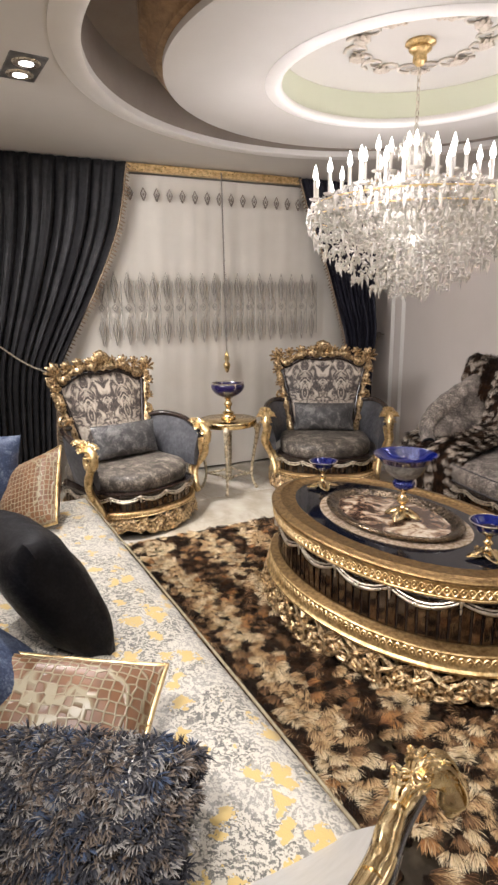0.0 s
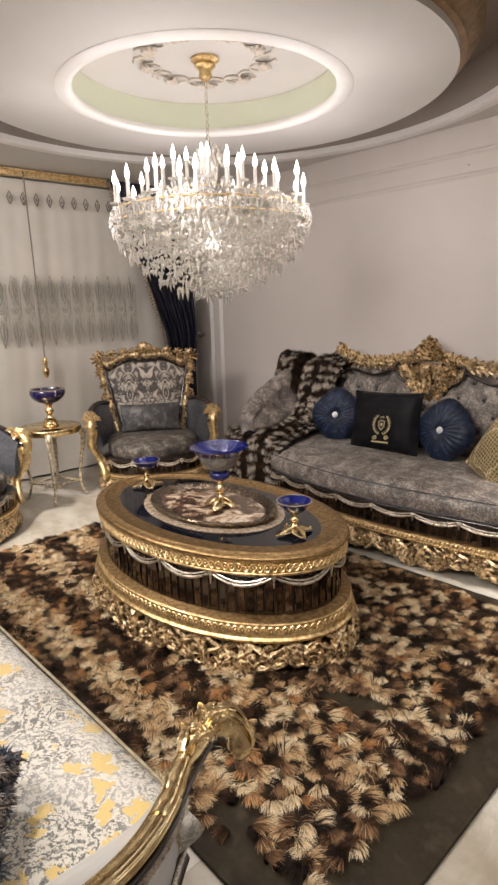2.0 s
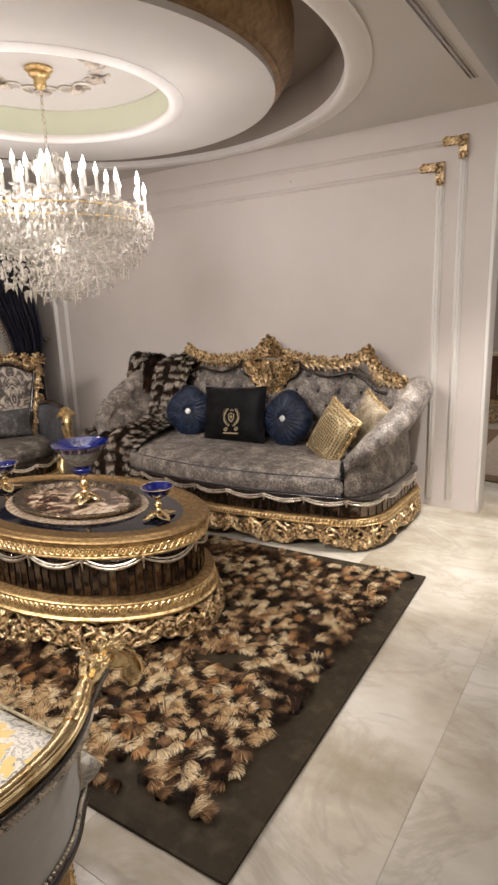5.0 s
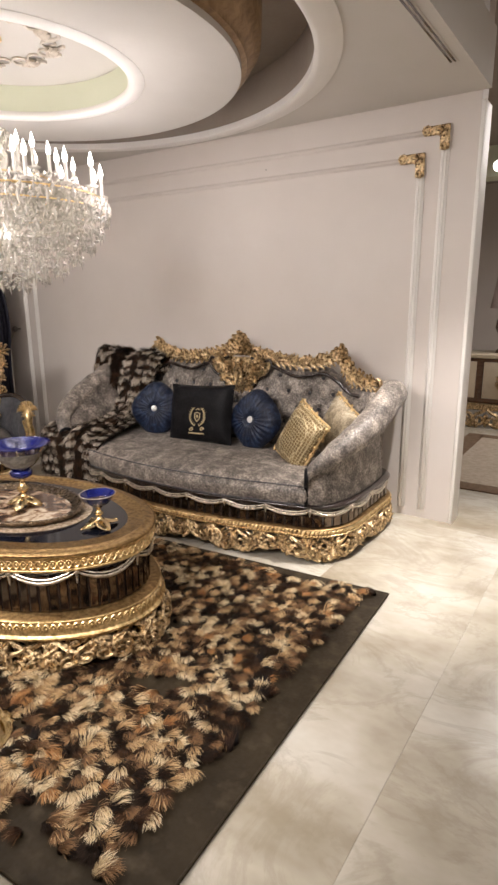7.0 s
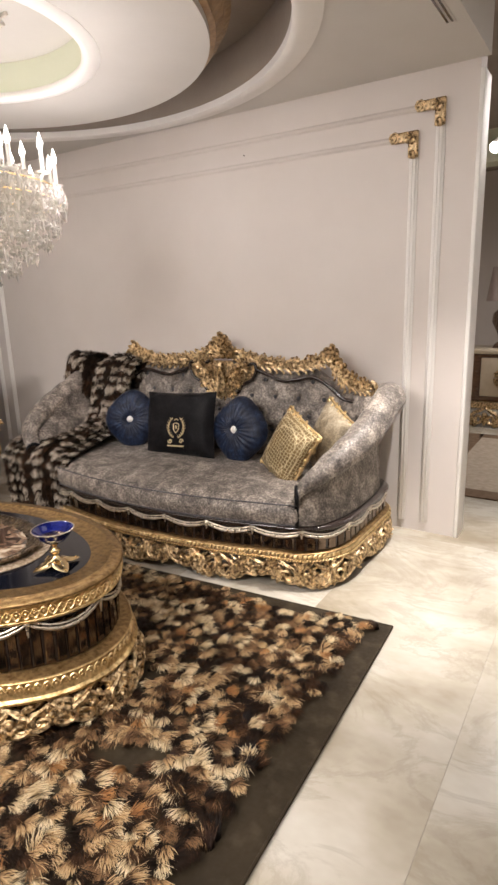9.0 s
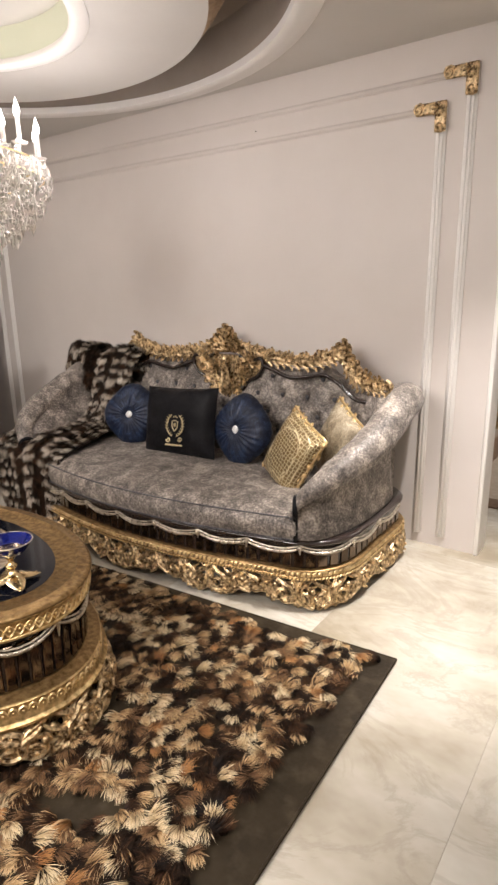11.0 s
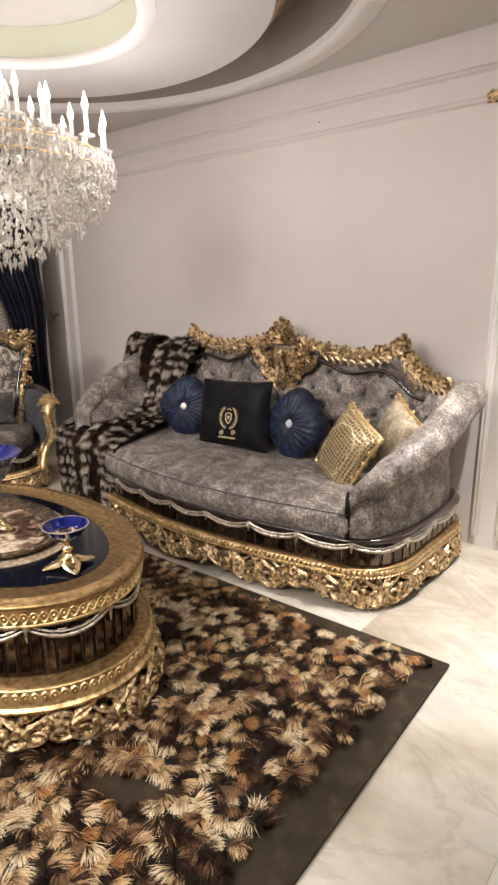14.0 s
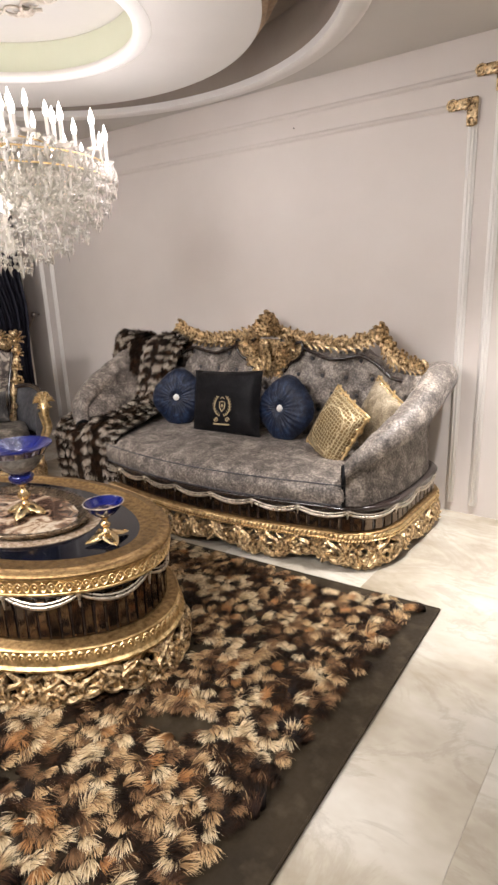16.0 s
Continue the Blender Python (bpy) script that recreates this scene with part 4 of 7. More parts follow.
                stud = part("button", bm, dark_velvet, rest).data
                o = rest.children[0]
            else:
                o = new("button", stud)
                o.parent = rest
            v = (z - 0.40) / (line_at(edge, abs(x)) + 0.03 - 0.40)
            o.location = (x, -0.27 + 0.14 * v - 0.02 * math.sin(math.pi * v) + 0.022 - 0.12 * max(0, abs(x) / 1.26 - 0.74) / 0.26, z)
    # carved crest
    bm = bmesh.new()
    half = [(0.0, 1.12), (0.16, 1.10), (0.28, 1.07), (0.42, 1.055), (0.58, 1.05), (0.70, 1.075), (0.79, 1.10), (0.86, 1.03), (0.92, 0.965), (1.00, 0.935), (1.06, 0.935)]
    for hand in (1, -1):
        pts = dense([(hand * x, -0.115, z) for x, z in half], 60)
        carved(bm, pts, [0.047 + 0.006 * math.sin(i * 0.9) for i in range(55)] + [0.040, 0.032, 0.028, 0.022, 0.018, 0.012], 2 + hand, 12, 0.30, 30)
        # leaves bound round the rail like a garland, running out from the middle
        for k in range(2, 57, 2):
            q, tn = pts[k], (pts[k + 1] - pts[k - 1]).normalized()
            up = Vector((-tn.z, 0, tn.x)) * hand
            size = 0.026 if k < 48 else 0.020
            for lift in (-1, 0, 1):
                b0 = q + Vector((0, -0.030, 0)) + up * lift * size * 0.75
                tip = b0 + tn * size * 2.3 + up * lift * size * 0.9
                acanthus(bm, [b0 - tn * 0.012, b0 + tn * size * 0.8 + Vector((0, -size * 0.5, 0)), tip + Vector((0, -size * 0.35, 0)), tip + tn * 0.004 + up * lift * 0.012 + Vector((0, -size * 0.7, 0))],
                         Vector((0, -1, 0)) + up * lift * 0.7, size * 0.55, 3)
        # upright finial, side sprays and the scroll at the end
        frond(bm, (hand * 0.80, -0.125, 1.065), (0, -1, 0.2), (hand * 0.22, 0, 1), 0.115, 1, 5, 0.75)
        frond(bm, (hand * 0.845, -0.135, 1.03), (0, -1, 0.1), (hand * 0.5, 0, 0.9), 0.09, 2, 5, 1.2)
        frond(bm, (hand * 0.68, -0.125, 1.055), (0, -1, 0.2), (hand * -0.5, 0, 1), 0.07, 3, 5, 1.0)
        for x, z, sz, sd in ((0.56, 1.055, 0.050, 5), (0.44, 1.06, 0.050, 6), (0.32, 1.068, 0.054, 7), (0.94, 0.965, 0.072, 8), (1.02, 0.94, 0.062, 9)):
            frond(bm, (hand * x, -0.13, z), (0, -1, 0.2), (hand * 0.25, 0, 1), sz, sd, 5, 1.1)
        tube(bm, [(hand * (1.06 + x), -0.12, 0.925 + z) for x, z in spiral(0, 0, 0.042, 1.5, 1.4, -1, 12)], [0.018 - 0.001 * i for i in range(13)], 6)
    part("crest_rail", bm, gold, s, "carved gilt crest rail of leaves and scrolls")
    for hand in (1, -1):
        bm = bmesh.new()
        pts = dense([(hand * x, -0.165, z) for x, z in ((0.27, 1.02), (0.36, 0.99), (0.47, 0.955), (0.58, 0.965), (0.70, 0.985), (0.80, 0.94), (0.90, 0.865), (1.02, 0.852), (1.12, 0.862))], 50)
        tube(bm, pts, 0.0125, 6)
        part("edge_bead", bm, dark_lacquer, s, "dark lacquered edge bead")
    # palmette and the shield below it
    bm = bmesh.new()
    frond(bm, (0, -0.135, 1.10), (0, -1, 0.15), (0, 0, 1), 0.145, 3, 9, 1.5)
    frond(bm, (0, -0.165, 1.095), (0, -1, 0.15), (0, 0, 1), 0.085, 13, 5, 1.0)
    for hand in (1, -1):
        tube(bm, [(hand * (0.125 + x), -0.155, 1.085 + z) for x, z in spiral(0, 0, 0.052, 2.2, 1.4, -1, 12)], [0.019 - 0.001 * i for i in range(13)], 6)
        for k in range(4):
            x, z = 0.05 + 0.055 * (k % 2) + 0.07 * (k // 2), 0.845 + 0.055 * k
            frond(bm, (hand * x, -0.165, z), (0, -1, 0), (hand * (0.9 - 0.25 * k), 0, 0.6 + 0.2 * k), 0.085, k, 5, 1.0)
        tube(bm, [(hand * (0.175 + x), -0.175, 0.975 + z) for x, z in spiral(0, 0, 0.045, 0.4, 1.4, 1, 12)], [0.014 - 0.0007 * i for i in range(13)], 6)
        acanthus(bm, [(hand * 0.02, -0.17, 0.80), (hand * 0.06, -0.185, 0.87), (hand * 0.10, -0.185, 0.94), (hand * 0.08, -0.19, 1.0)], (0, -1, 0), 0.035, 4)
    outline = [(0.0, 0.775), (0.06, 0.80), (0.125, 0.85), (0.17, 0.91), (0.235, 0.945), (0.275, 1.0), (0.265, 1.055), (0.19, 1.04), (0.10, 1.065)]
    shield = [(-x, z) for x, z in outline[:0:-1]] + outline
    front = [bm.verts.new((x, -0.160, z)) for x, z in shield]
    rear = [bm.verts.new((x, -0.120, z)) for x, z in shield]
    bm.faces.new(front)
    bm.faces.new(rear[::-1])
    for i in range(len(front)):
        j = (i + 1) % len(front)
        bm.faces.new((front[i], rear[i], rear[j], front[j]))
    acanthus(bm, [(0, -0.16, 0.79), (0, -0.20, 0.86), (0, -0.20, 0.95), (0, -0.215, 1.02)], (0, -1, 0), 0.045, 4)
    knob(bm, (0, -0.19, 1.03), 0.03, 1, 0.7, 1.2)
    part("cartouche", bm, gold, s, "carved gilt centre shield")
    bm = bmesh.new()
    tube(bm, dense([(x, -0.170, z) for x, z in shield], 60), 0.011, 6)
    part("shield_bead", bm, dark_lacquer, s, "dark lacquered bead round the shield")
    for ob in s.children:
        if ob.name.split(".")[0] in ("crest_rail", "edge_bead", "cartouche", "shield_bead"):
            ob.location.x, ob.scale.x = 0.026, 1.026
    return s


sofa_on_wall()

# ---- oval centre table ----
TBL = pose(-1.215, -2.225, 0, rz=5)
TZ = 0.525
blue_glass = None


def make_glass():
    global blue_glass
    m, nt, b = nodes_of("cobalt_glass")
    n = noise_tex(nt, 14, 3)
    c = ramp(nt, n.outputs["Fac"], [(0.3, (0.003, 0.005, 0.07)), (0.7, (0.007, 0.017, 0.20))])
    nt.links.new(c.outputs["Color"], b.inputs["Base Color"])
    b.inputs["Roughness"].default_value = 0.04
    b.inputs["Transmission Weight"].default_value = 0.35
    b.inputs["Coat Weight"].default_value = 0.6
    blue_glass = m


make_glass()


def oval_table():
    t = thing("coffee_table", TBL, "oval gilt coffee table with bronze mirror frieze and dark glass top", "table")
    plan = ellipse_plan(0.726, 0.441, 144)
    foot = ellipse_plan(0.755, 0.465, 144)
    keep = lambda p, n: True
    bm = bmesh.new()
    period = foot.length / 8

    def apron(u, z, o):
        k = 0.70 + 0.30 * abs(math.cos(math.pi * u / period)) ** 1.5
        return foot.pt(u, 0.165 - (0.165 - z) * k, o)
    scroll_run(bm, apron, 0, foot.length, 0.004, 0.165, 0.17, 0.0115, depth=0.024)
    w = foot.length / 40
    for i in range(40):
        u, hand = (i + 0.25) * w, 1 if i % 2 else -1
        nn = foot.at(u)[1]
        acanthus(bm, [apron(u + hand * w * 0.1, 0.158, 0.006), apron(u + hand * w * 0.45, 0.11, 0.026), apron(u + hand * w * 0.2, 0.055, 0.040),
                      apron(u - hand * w * 0.35, 0.022, 0.046), apron(u - hand * w * 0.6, 0.05, 0.055)], nn, 0.022, 4)
        if i % 5 == 0:
            frond(bm, apron(u, 0.10, 0.020), nn + Vector((0, 0, 0.2)), (0, 0, -1), 0.085, i, 5, 0.9)
    scroll_run(bm, lambda u, z, o: apron(u + 0.08, z, o + 0.012), 0, foot.length, 0.004, 0.13, 0.13, 0.009, depth=0.03)
    scroll_run(bm, lambda u, z, o: apron(u + 0.04, z, o - 0.03), 0, foot.length, 0.02, 0.16, 0.11, 0.008, depth=0.012)
    part("carved_skirt", bm, gold, t, "openwork carved gilt scroll skirt")
    bm = bmesh.new()
    band(bm, foot, [(-0.10, 0.152), (0.02, 0.152), (0.032, 0.158), (0.034, 0.168), (0.024, 0.175), (0.022, 0.179), (0.014, 0.228), (0.018, 0.233), (0.014, 0.237), (-0.10, 0.238)])
    part("lower_band", bm, gold_band, t, "gilt lower moulding")
    bm = bmesh.new()
    band(bm, foot, [(-0.10, 0.234), (0.013, 0.2375), (0.008, 0.241), (-0.024, 0.243), (-0.030, 0.247), (-0.040, 0.249), (-0.10, 0.249)])
    part("lower_ledge", bm, gold_rim, t, "antiqued brown gilt ledge")
    bm = bmesh.new()
    plaited(bm, foot, 0.204, 0.0155, 0.0180, 0.058, 0.0046)
    part("lower_plait", bm, gold_pale, t, "gilt plaited pattern")
    fr = part("frieze", band(bmesh.new(), plan, [(-0.08, 0.238), (-0.012, 0.238), (-0.012, 0.445), (-0.08, 0.445)]), dark_lacquer, t, "dark frieze set with bronze mirror tiles")
    mirror_tiles(fr, plan, 0.252, 0.158, 0.031, 0.0405, -0.010, keep)
    bm = bmesh.new()
    swag(bm, plan, 0.428, 0.040, 0.006, 0.0062, 14)
    part("garland", bm, silver_trim, t, "draped champagne garland")
    top = ellipse_plan(0.740, 0.452, 144)
    bm = bmesh.new()
    band(bm, top, [(-0.13, 0.434), (-0.02, 0.434), (0.004, 0.437), (0.010, 0.442), (0.009, 0.448), (0.006, 0.450), (0.013, 0.500), (0.018, 0.504), (0.018, 0.508), (-0.13, 0.509)])
    part("rim_band", bm, gold_band, t, "gilt band round the table edge")
    bm = bmesh.new()
    band(bm, top, [(-0.13, 0.507), (0.017, 0.5085), (0.019, 0.512), (0.015, 0.519), (0.004, 0.5235), (-0.004, 0.5215), (-0.010, 0.5245), (-0.020, 0.526), (-0.026, 0.529), (-0.032, 0.526), (-0.036, 0.521), (-0.13, 0.519)])
    part("top_rim", bm, gold_rim, t, "antiqued brown gilt table rim")
    bm = bmesh.new()
    plaited(bm, top, 0.475, 0.0085, 0.0185, 0.058, 0.0046)
    part("top_plait", bm, gold_pale, t, "gilt plaited and leafy pattern")
    inner = ellipse_plan(0.708, 0.420, 128)
    navy = surf("smoked_navy_glass", (0.003, 0.0034, 0.006), (0.006, 0.007, 0.012), 4, (0.05, 0.12), 0, 0.03, 20, 0.001, coat=0.3)
    part("tabletop", plate(bmesh.new(), inner, 0.44, 0.5195), navy, t, "smoked navy glass top")
    ring = ellipse_plan(0.415, 0.285, 112)
    part("inlay", plate(bmesh.new(), ring, 0.51, 0.5225), surf("beige_inlay", (0.34, 0.25, 0.17), (0.46, 0.36, 0.26), 14, (0.2, 0.35), 0.2, 0.1, 50, 0.001), t, "beige inlaid oval ring")
    tray = thing("tray", TBL @ pose(0, 0, 0.5235), "oval bronze tray with a mottled brown and cream floor", "tray")
    tp = ellipse_plan(0.36, 0.24, 96)
    bm = bmesh.new()
    band(bm, tp, [(-0.06, 0.0), (-0.01, 0.0), (0.012, 0.012), (0.016, 0.024), (0.010, 0.030), (-0.008, 0.026), (-0.03, 0.012), (-0.06, 0.008)])
    part("rim", bm, surf("dark_bronze", (0.07, 0.05, 0.035), (0.22, 0.16, 0.10), 18, (0.2, 0.35), 0.8, 0.15), tray, "dark bronze rim")
    m, nt, b = nodes_of("mottled_inlay")
    v = put(nt, "ShaderNodeTexNoise", scale=11.0, detail=5.0, roughness=0.6, distortion=1.2)
    tc = nt.nodes.new("ShaderNodeTexCoord")
    nt.links.new(tc.outputs["Object"], v.inputs["Vector"])
    c = ramp(nt, v.outputs["Fac"], [(0.36, (0.018, 0.012, 0.01)), (0.46, (0.10, 0.055, 0.035)), (0.53, (0.30, 0.20, 0.13)), (0.62, (0.60, 0.50, 0.38))])
    nt.links.new(c.outputs["Color"], b.inputs["Base Color"])
    b.inputs["Roughness"].default_value = 0.16
    b.inputs["Coat Weight"].default_value = 0.5
    part("tray_floor", plate(bmesh.new(), ellipse_plan(0.325, 0.207, 80), 0.0015, 0.010), m, tray, "glossy mottled brown and cream inlay")


oval_table()


def footed_bowl(m, size, label, wide=1.0, filled=True):
    """A cobalt glass bowl on a gilt four-footed stem."""
    g = thing("footed_bowl", m, label, "bowl", "footed bowls")
    s = size
    bm = bmesh.new()
    for k in range(4):
        a = math.pi / 4 + k * math.pi / 2 + 0.4
        d = Vector((math.cos(a), math.sin(a), 0))
        tube(bm, [d * s * r + Vector((0, 0, z * s)) for r, z in ((0.02, 0.20), (0.16, 0.17), (0.30, 0.12), (0.44, 0.09), (0.56, 0.075), (0.66, 0.05))],
             [s * q for q in (0.16, 0.22, 0.21, 0.16, 0.10, 0.02)], 8, 0.30)
        tube(bm, [d * s * 0.56 + Vector((x * s, 0, (z + 0.07) * s)) for x, z in spiral(0, 0, 0.06, 0, 1.2, 1, 8)], s * 0.02, 5)
    lathe(bm, [(0.0, 0.10 * s), (0.20 * s, 0.12 * s), (0.22 * s, 0.20 * s), (0.10 * s, 0.27 * s), (0.07 * s, 0.36 * s), (0.13 * s, 0.42 * s), (0.15 * s, 0.47 * s),
               (0.08 * s, 0.53 * s), (0.06 * s, 0.60 * s), (0.12 * s, 0.66 * s), (0.16 * s, 0.70 * s), (0.0, 0.70 * s)], 20)
    part("stem", bm, gold_bright, g, "polished gilt stem on four scroll feet")
    z0 = 0.69 * s
    w = s * wide
    bowl = [(0.0, z0), (0.14 * s, z0 + 0.005), (0.27 * w, z0 + 0.10 * s), (0.38 * w, z0 + 0.24 * s), (0.43 * w, z0 + 0.36 * s), (0.47 * w, z0 + 0.41 * s),
            (0.455 * w, z0 + 0.415 * s), (0.41 * w, z0 + 0.36 * s), (0.35 * w, z0 + 0.25 * s), (0.24 * w, z0 + 0.12 * s), (0.0, z0 + 0.05 * s)]
    part("glass", lathe(bmesh.new(), bowl, 28), blue_glass, g, "cobalt blue glass bowl")
    bm = bmesh.new()
    tor = [(0.455 * w, z0 + 0.408 * s), (0.48 * w, z0 + 0.408 * s), (0.485 * w, z0 + 0.420 * s), (0.465 * w, z0 + 0.426 * s), (0.452 * w, z0 + 0.42 * s)]
    band(bm, ellipse_plan(1e-4, 1e-4, 36), tor)
    part("gilt_rim", bm, silver_trim, g)
    if filled:
        part("lining", lathe(bmesh.new(), [(0.0, z0 + 0.06 * s), (0.22 * w, z0 + 0.125 * s), (0.29 * w, z0 + 0.20 * s), (0.27 * w, z0 + 0.21 * s), (0.0, z0 + 0.15 * s)], 24), gold_bright, g, "gilt inside of the bowl")
    return g


footed_bowl(TBL @ pose(0.535, 0.0, TZ - 0.004), 0.138, "small cobalt glass bowl on a gilt star foot, on the table", 1.18)
footed_bowl(TBL @ pose(-0.535, 0.0, TZ - 0.004), 0.138, "small cobalt glass bowl on a gilt star foot, on the table", 1.18)


def centrepiece(m):
    g = thing("centrepiece_bowl", m, "tall cobalt glass centrepiece bowl on a gilt foot", "bowl", "footed bowls")
    bm = bmesh.new()
    for k in range(4):
        a = k * math.pi / 2 + 0.5
        d = Vector((math.cos(a), math.sin(a), 0))
        tube(bm, [d * r + Vector((0, 0, z)) for r, z in ((0.01, 0.05), (0.04, 0.04), (0.07, 0.026), (0.085, 0.021), (0.10, 0.014))], [0.026, 0.032, 0.030, 0.022, 0.008], 8, 0.5)
    lathe(bm, [(0.0, 0.02), (0.045, 0.025), (0.04, 0.045), (0.018, 0.06), (0.013, 0.075), (0.03, 0.092), (0.033, 0.105), (0.016, 0.122), (0.012, 0.135), (0.026, 0.15), (0.0, 0.155)], 20)
    part("stem", bm, gold_bright, g, "polished gilt stem and foot")
    part("glass", lathe(bmesh.new(), [(0.0, 0.15), (0.03, 0.152), (0.055, 0.165), (0.06, 0.185), (0.045, 0.20), (0.0, 0.20)], 24), blue_glass, g, "cobalt blue glass knop")
    crystal = surf("cut_crystal", (0.09, 0.085, 0.08), (0.24, 0.23, 0.21), 30, (0.05, 0.15), 0.2, 0.4, 60, 0.004)
    part("crystal_cup", lathe(bmesh.new(), [(0.0, 0.20), (0.05, 0.20), (0.085, 0.225), (0.115, 0.262), (0.125, 0.285), (0.118, 0.287), (0.0, 0.235)], 28), crystal, g, "cut crystal cup")
    part("bowl", lathe(bmesh.new(), [(0.0, 0.262), (0.10, 0.268), (0.125, 0.286), (0.150, 0.312), (0.164, 0.320), (0.163, 0.324), (0.144, 0.318), (0.10, 0.290), (0.0, 0.276)], 32), blue_glass, g, "shallow cobalt glass bowl")


centrepiece(pose(-1.14, -2.225, 0.533) @ Matrix.Diagonal((0.86, 0.86, 0.97, 1)))


def side_bowl(m):
    """A squat dark glass bowl with small ring handles on a gilt elephant-foot stem."""
    g = thing("footed_bowl", m, "squat dark violet glass bowl on a gilt stem", "bowl", "footed bowls")
    bm = bmesh.new()
    lathe(bm, [(0.0, 0.0), (0.062, 0.0), (0.066, 0.012), (0.050, 0.022), (0.044, 0.040), (0.050, 0.050), (0.026, 0.066), (0.022, 0.095), (0.034, 0.112), (0.036, 0.125), (0.024, 0.140), (0.022, 0.160), (0.045, 0.176), (0.0, 0.180)], 20)
    for k in range(4):
        a = 0.4 + k * math.pi / 2
        leafwork(bm, (0.046 * math.cos(a), 0.046 * math.sin(a), 0.03), (math.cos(a), math.sin(a), 0.2), (0, 0, -1), 0.032, k, 5)
    part("stem", bm, gold_bright, g, "polished gilt stem and foot")
    gm, nt, b = nodes_of("violet_glass")
    b.inputs["Base Color"].default_value = (0.016, 0.010, 0.075, 1)
    b.inputs["Roughness"].default_value = 0.05
    b.inputs["Transmission Weight"].default_value = 0.2
    b.inputs["Coat Weight"].default_value = 0.7
    part("glass", lathe(bmesh.new(), [(0.0, 0.176), (0.05, 0.178), (0.095, 0.200), (0.128, 0.235), (0.138, 0.262), (0.134, 0.285), (0.127, 0.292), (0.122, 0.288), (0.126, 0.262), (0.112, 0.23), (0.08, 0.20), (0.0, 0.19)], 32), gm, g, "dark violet glass bowl")
    bm = bmesh.new()
    band(bm, ellipse_plan(1e-4, 1e-4, 36), [(0.121, 0.288), (0.131, 0.286), (0.132, 0.296), (0.122, 0.297)])
    part("gilt_rim", bm, silver_trim, g)
    for hand in (1, -1):
        bm = bmesh.new()
        tube(bm, [(hand * (0.140 + 0.018 * math.cos(q)), 0, 0.272 + 0.02 * math.sin(q)) for q in [k * math.pi / 6 for k in range(13)]], 0.0045, 6)
        part("handle", bm, silver_trim, g)

# ---- chandelier ----
def crystal_material():
    m, nt, b = nodes_of("lead_crystal")
    b.inputs["Base Color"].default_value = (0.96, 0.92, 0.85, 1)
    b.inputs["Roughness"].default_value = 0.02
    b.inputs["IOR"].default_value = 1.6
    b.inputs["Transmission Weight"].default_value = 0.6
    return m


def bulb_material():
    m, nt, b = nodes_of("lit_bulb")
    b.inputs["Base Color"].default_value = (1, 0.95, 0.9, 1)
    b.inputs["Emission Color"].default_value = (1, 0.93, 0.86, 1)
    b.inputs["Emission Strength"].default_value = 8
    return m


CRYSTAL, BULB = crystal_material(), bulb_material()


def crystals(name, spots, parent, seed, label):
    """Cut drops: each an eight-sided spindle with a flat long side."""
    rng = random.Random(seed)
    V, F = [], []
    for (x, y, z), ln, w in spots:
        a0 = rng.uniform(0, math.pi)
        k = len(V)
        tilt = Vector((rng.gauss(0, 0.10), rng.gauss(0, 0.10), 1)).normalized()
        c = Vector((x, y, z))
        V.append(c + tilt * ln * 0.42)
        for i in range(6):
            a = a0 + i * math.pi / 3
            V.append(c + Vector((math.cos(a) * w, math.sin(a) * w * 0.55, 0)))
        V.append(c - tilt * ln * 0.58)
        for i in range(6):
            j = (i + 1) % 6
            F += [(k, k + 1 + i, k + 1 + j), (k + 7, k + 1 + j, k + 1 + i)]
    me = bpy.data.meshes.new(name)
    me.from_pydata(V, [], F)
    me.materials.append(CRYSTAL)
    ob = new(name, me)
    ob.parent = parent
    tagged(ob, label, kind="stuff")


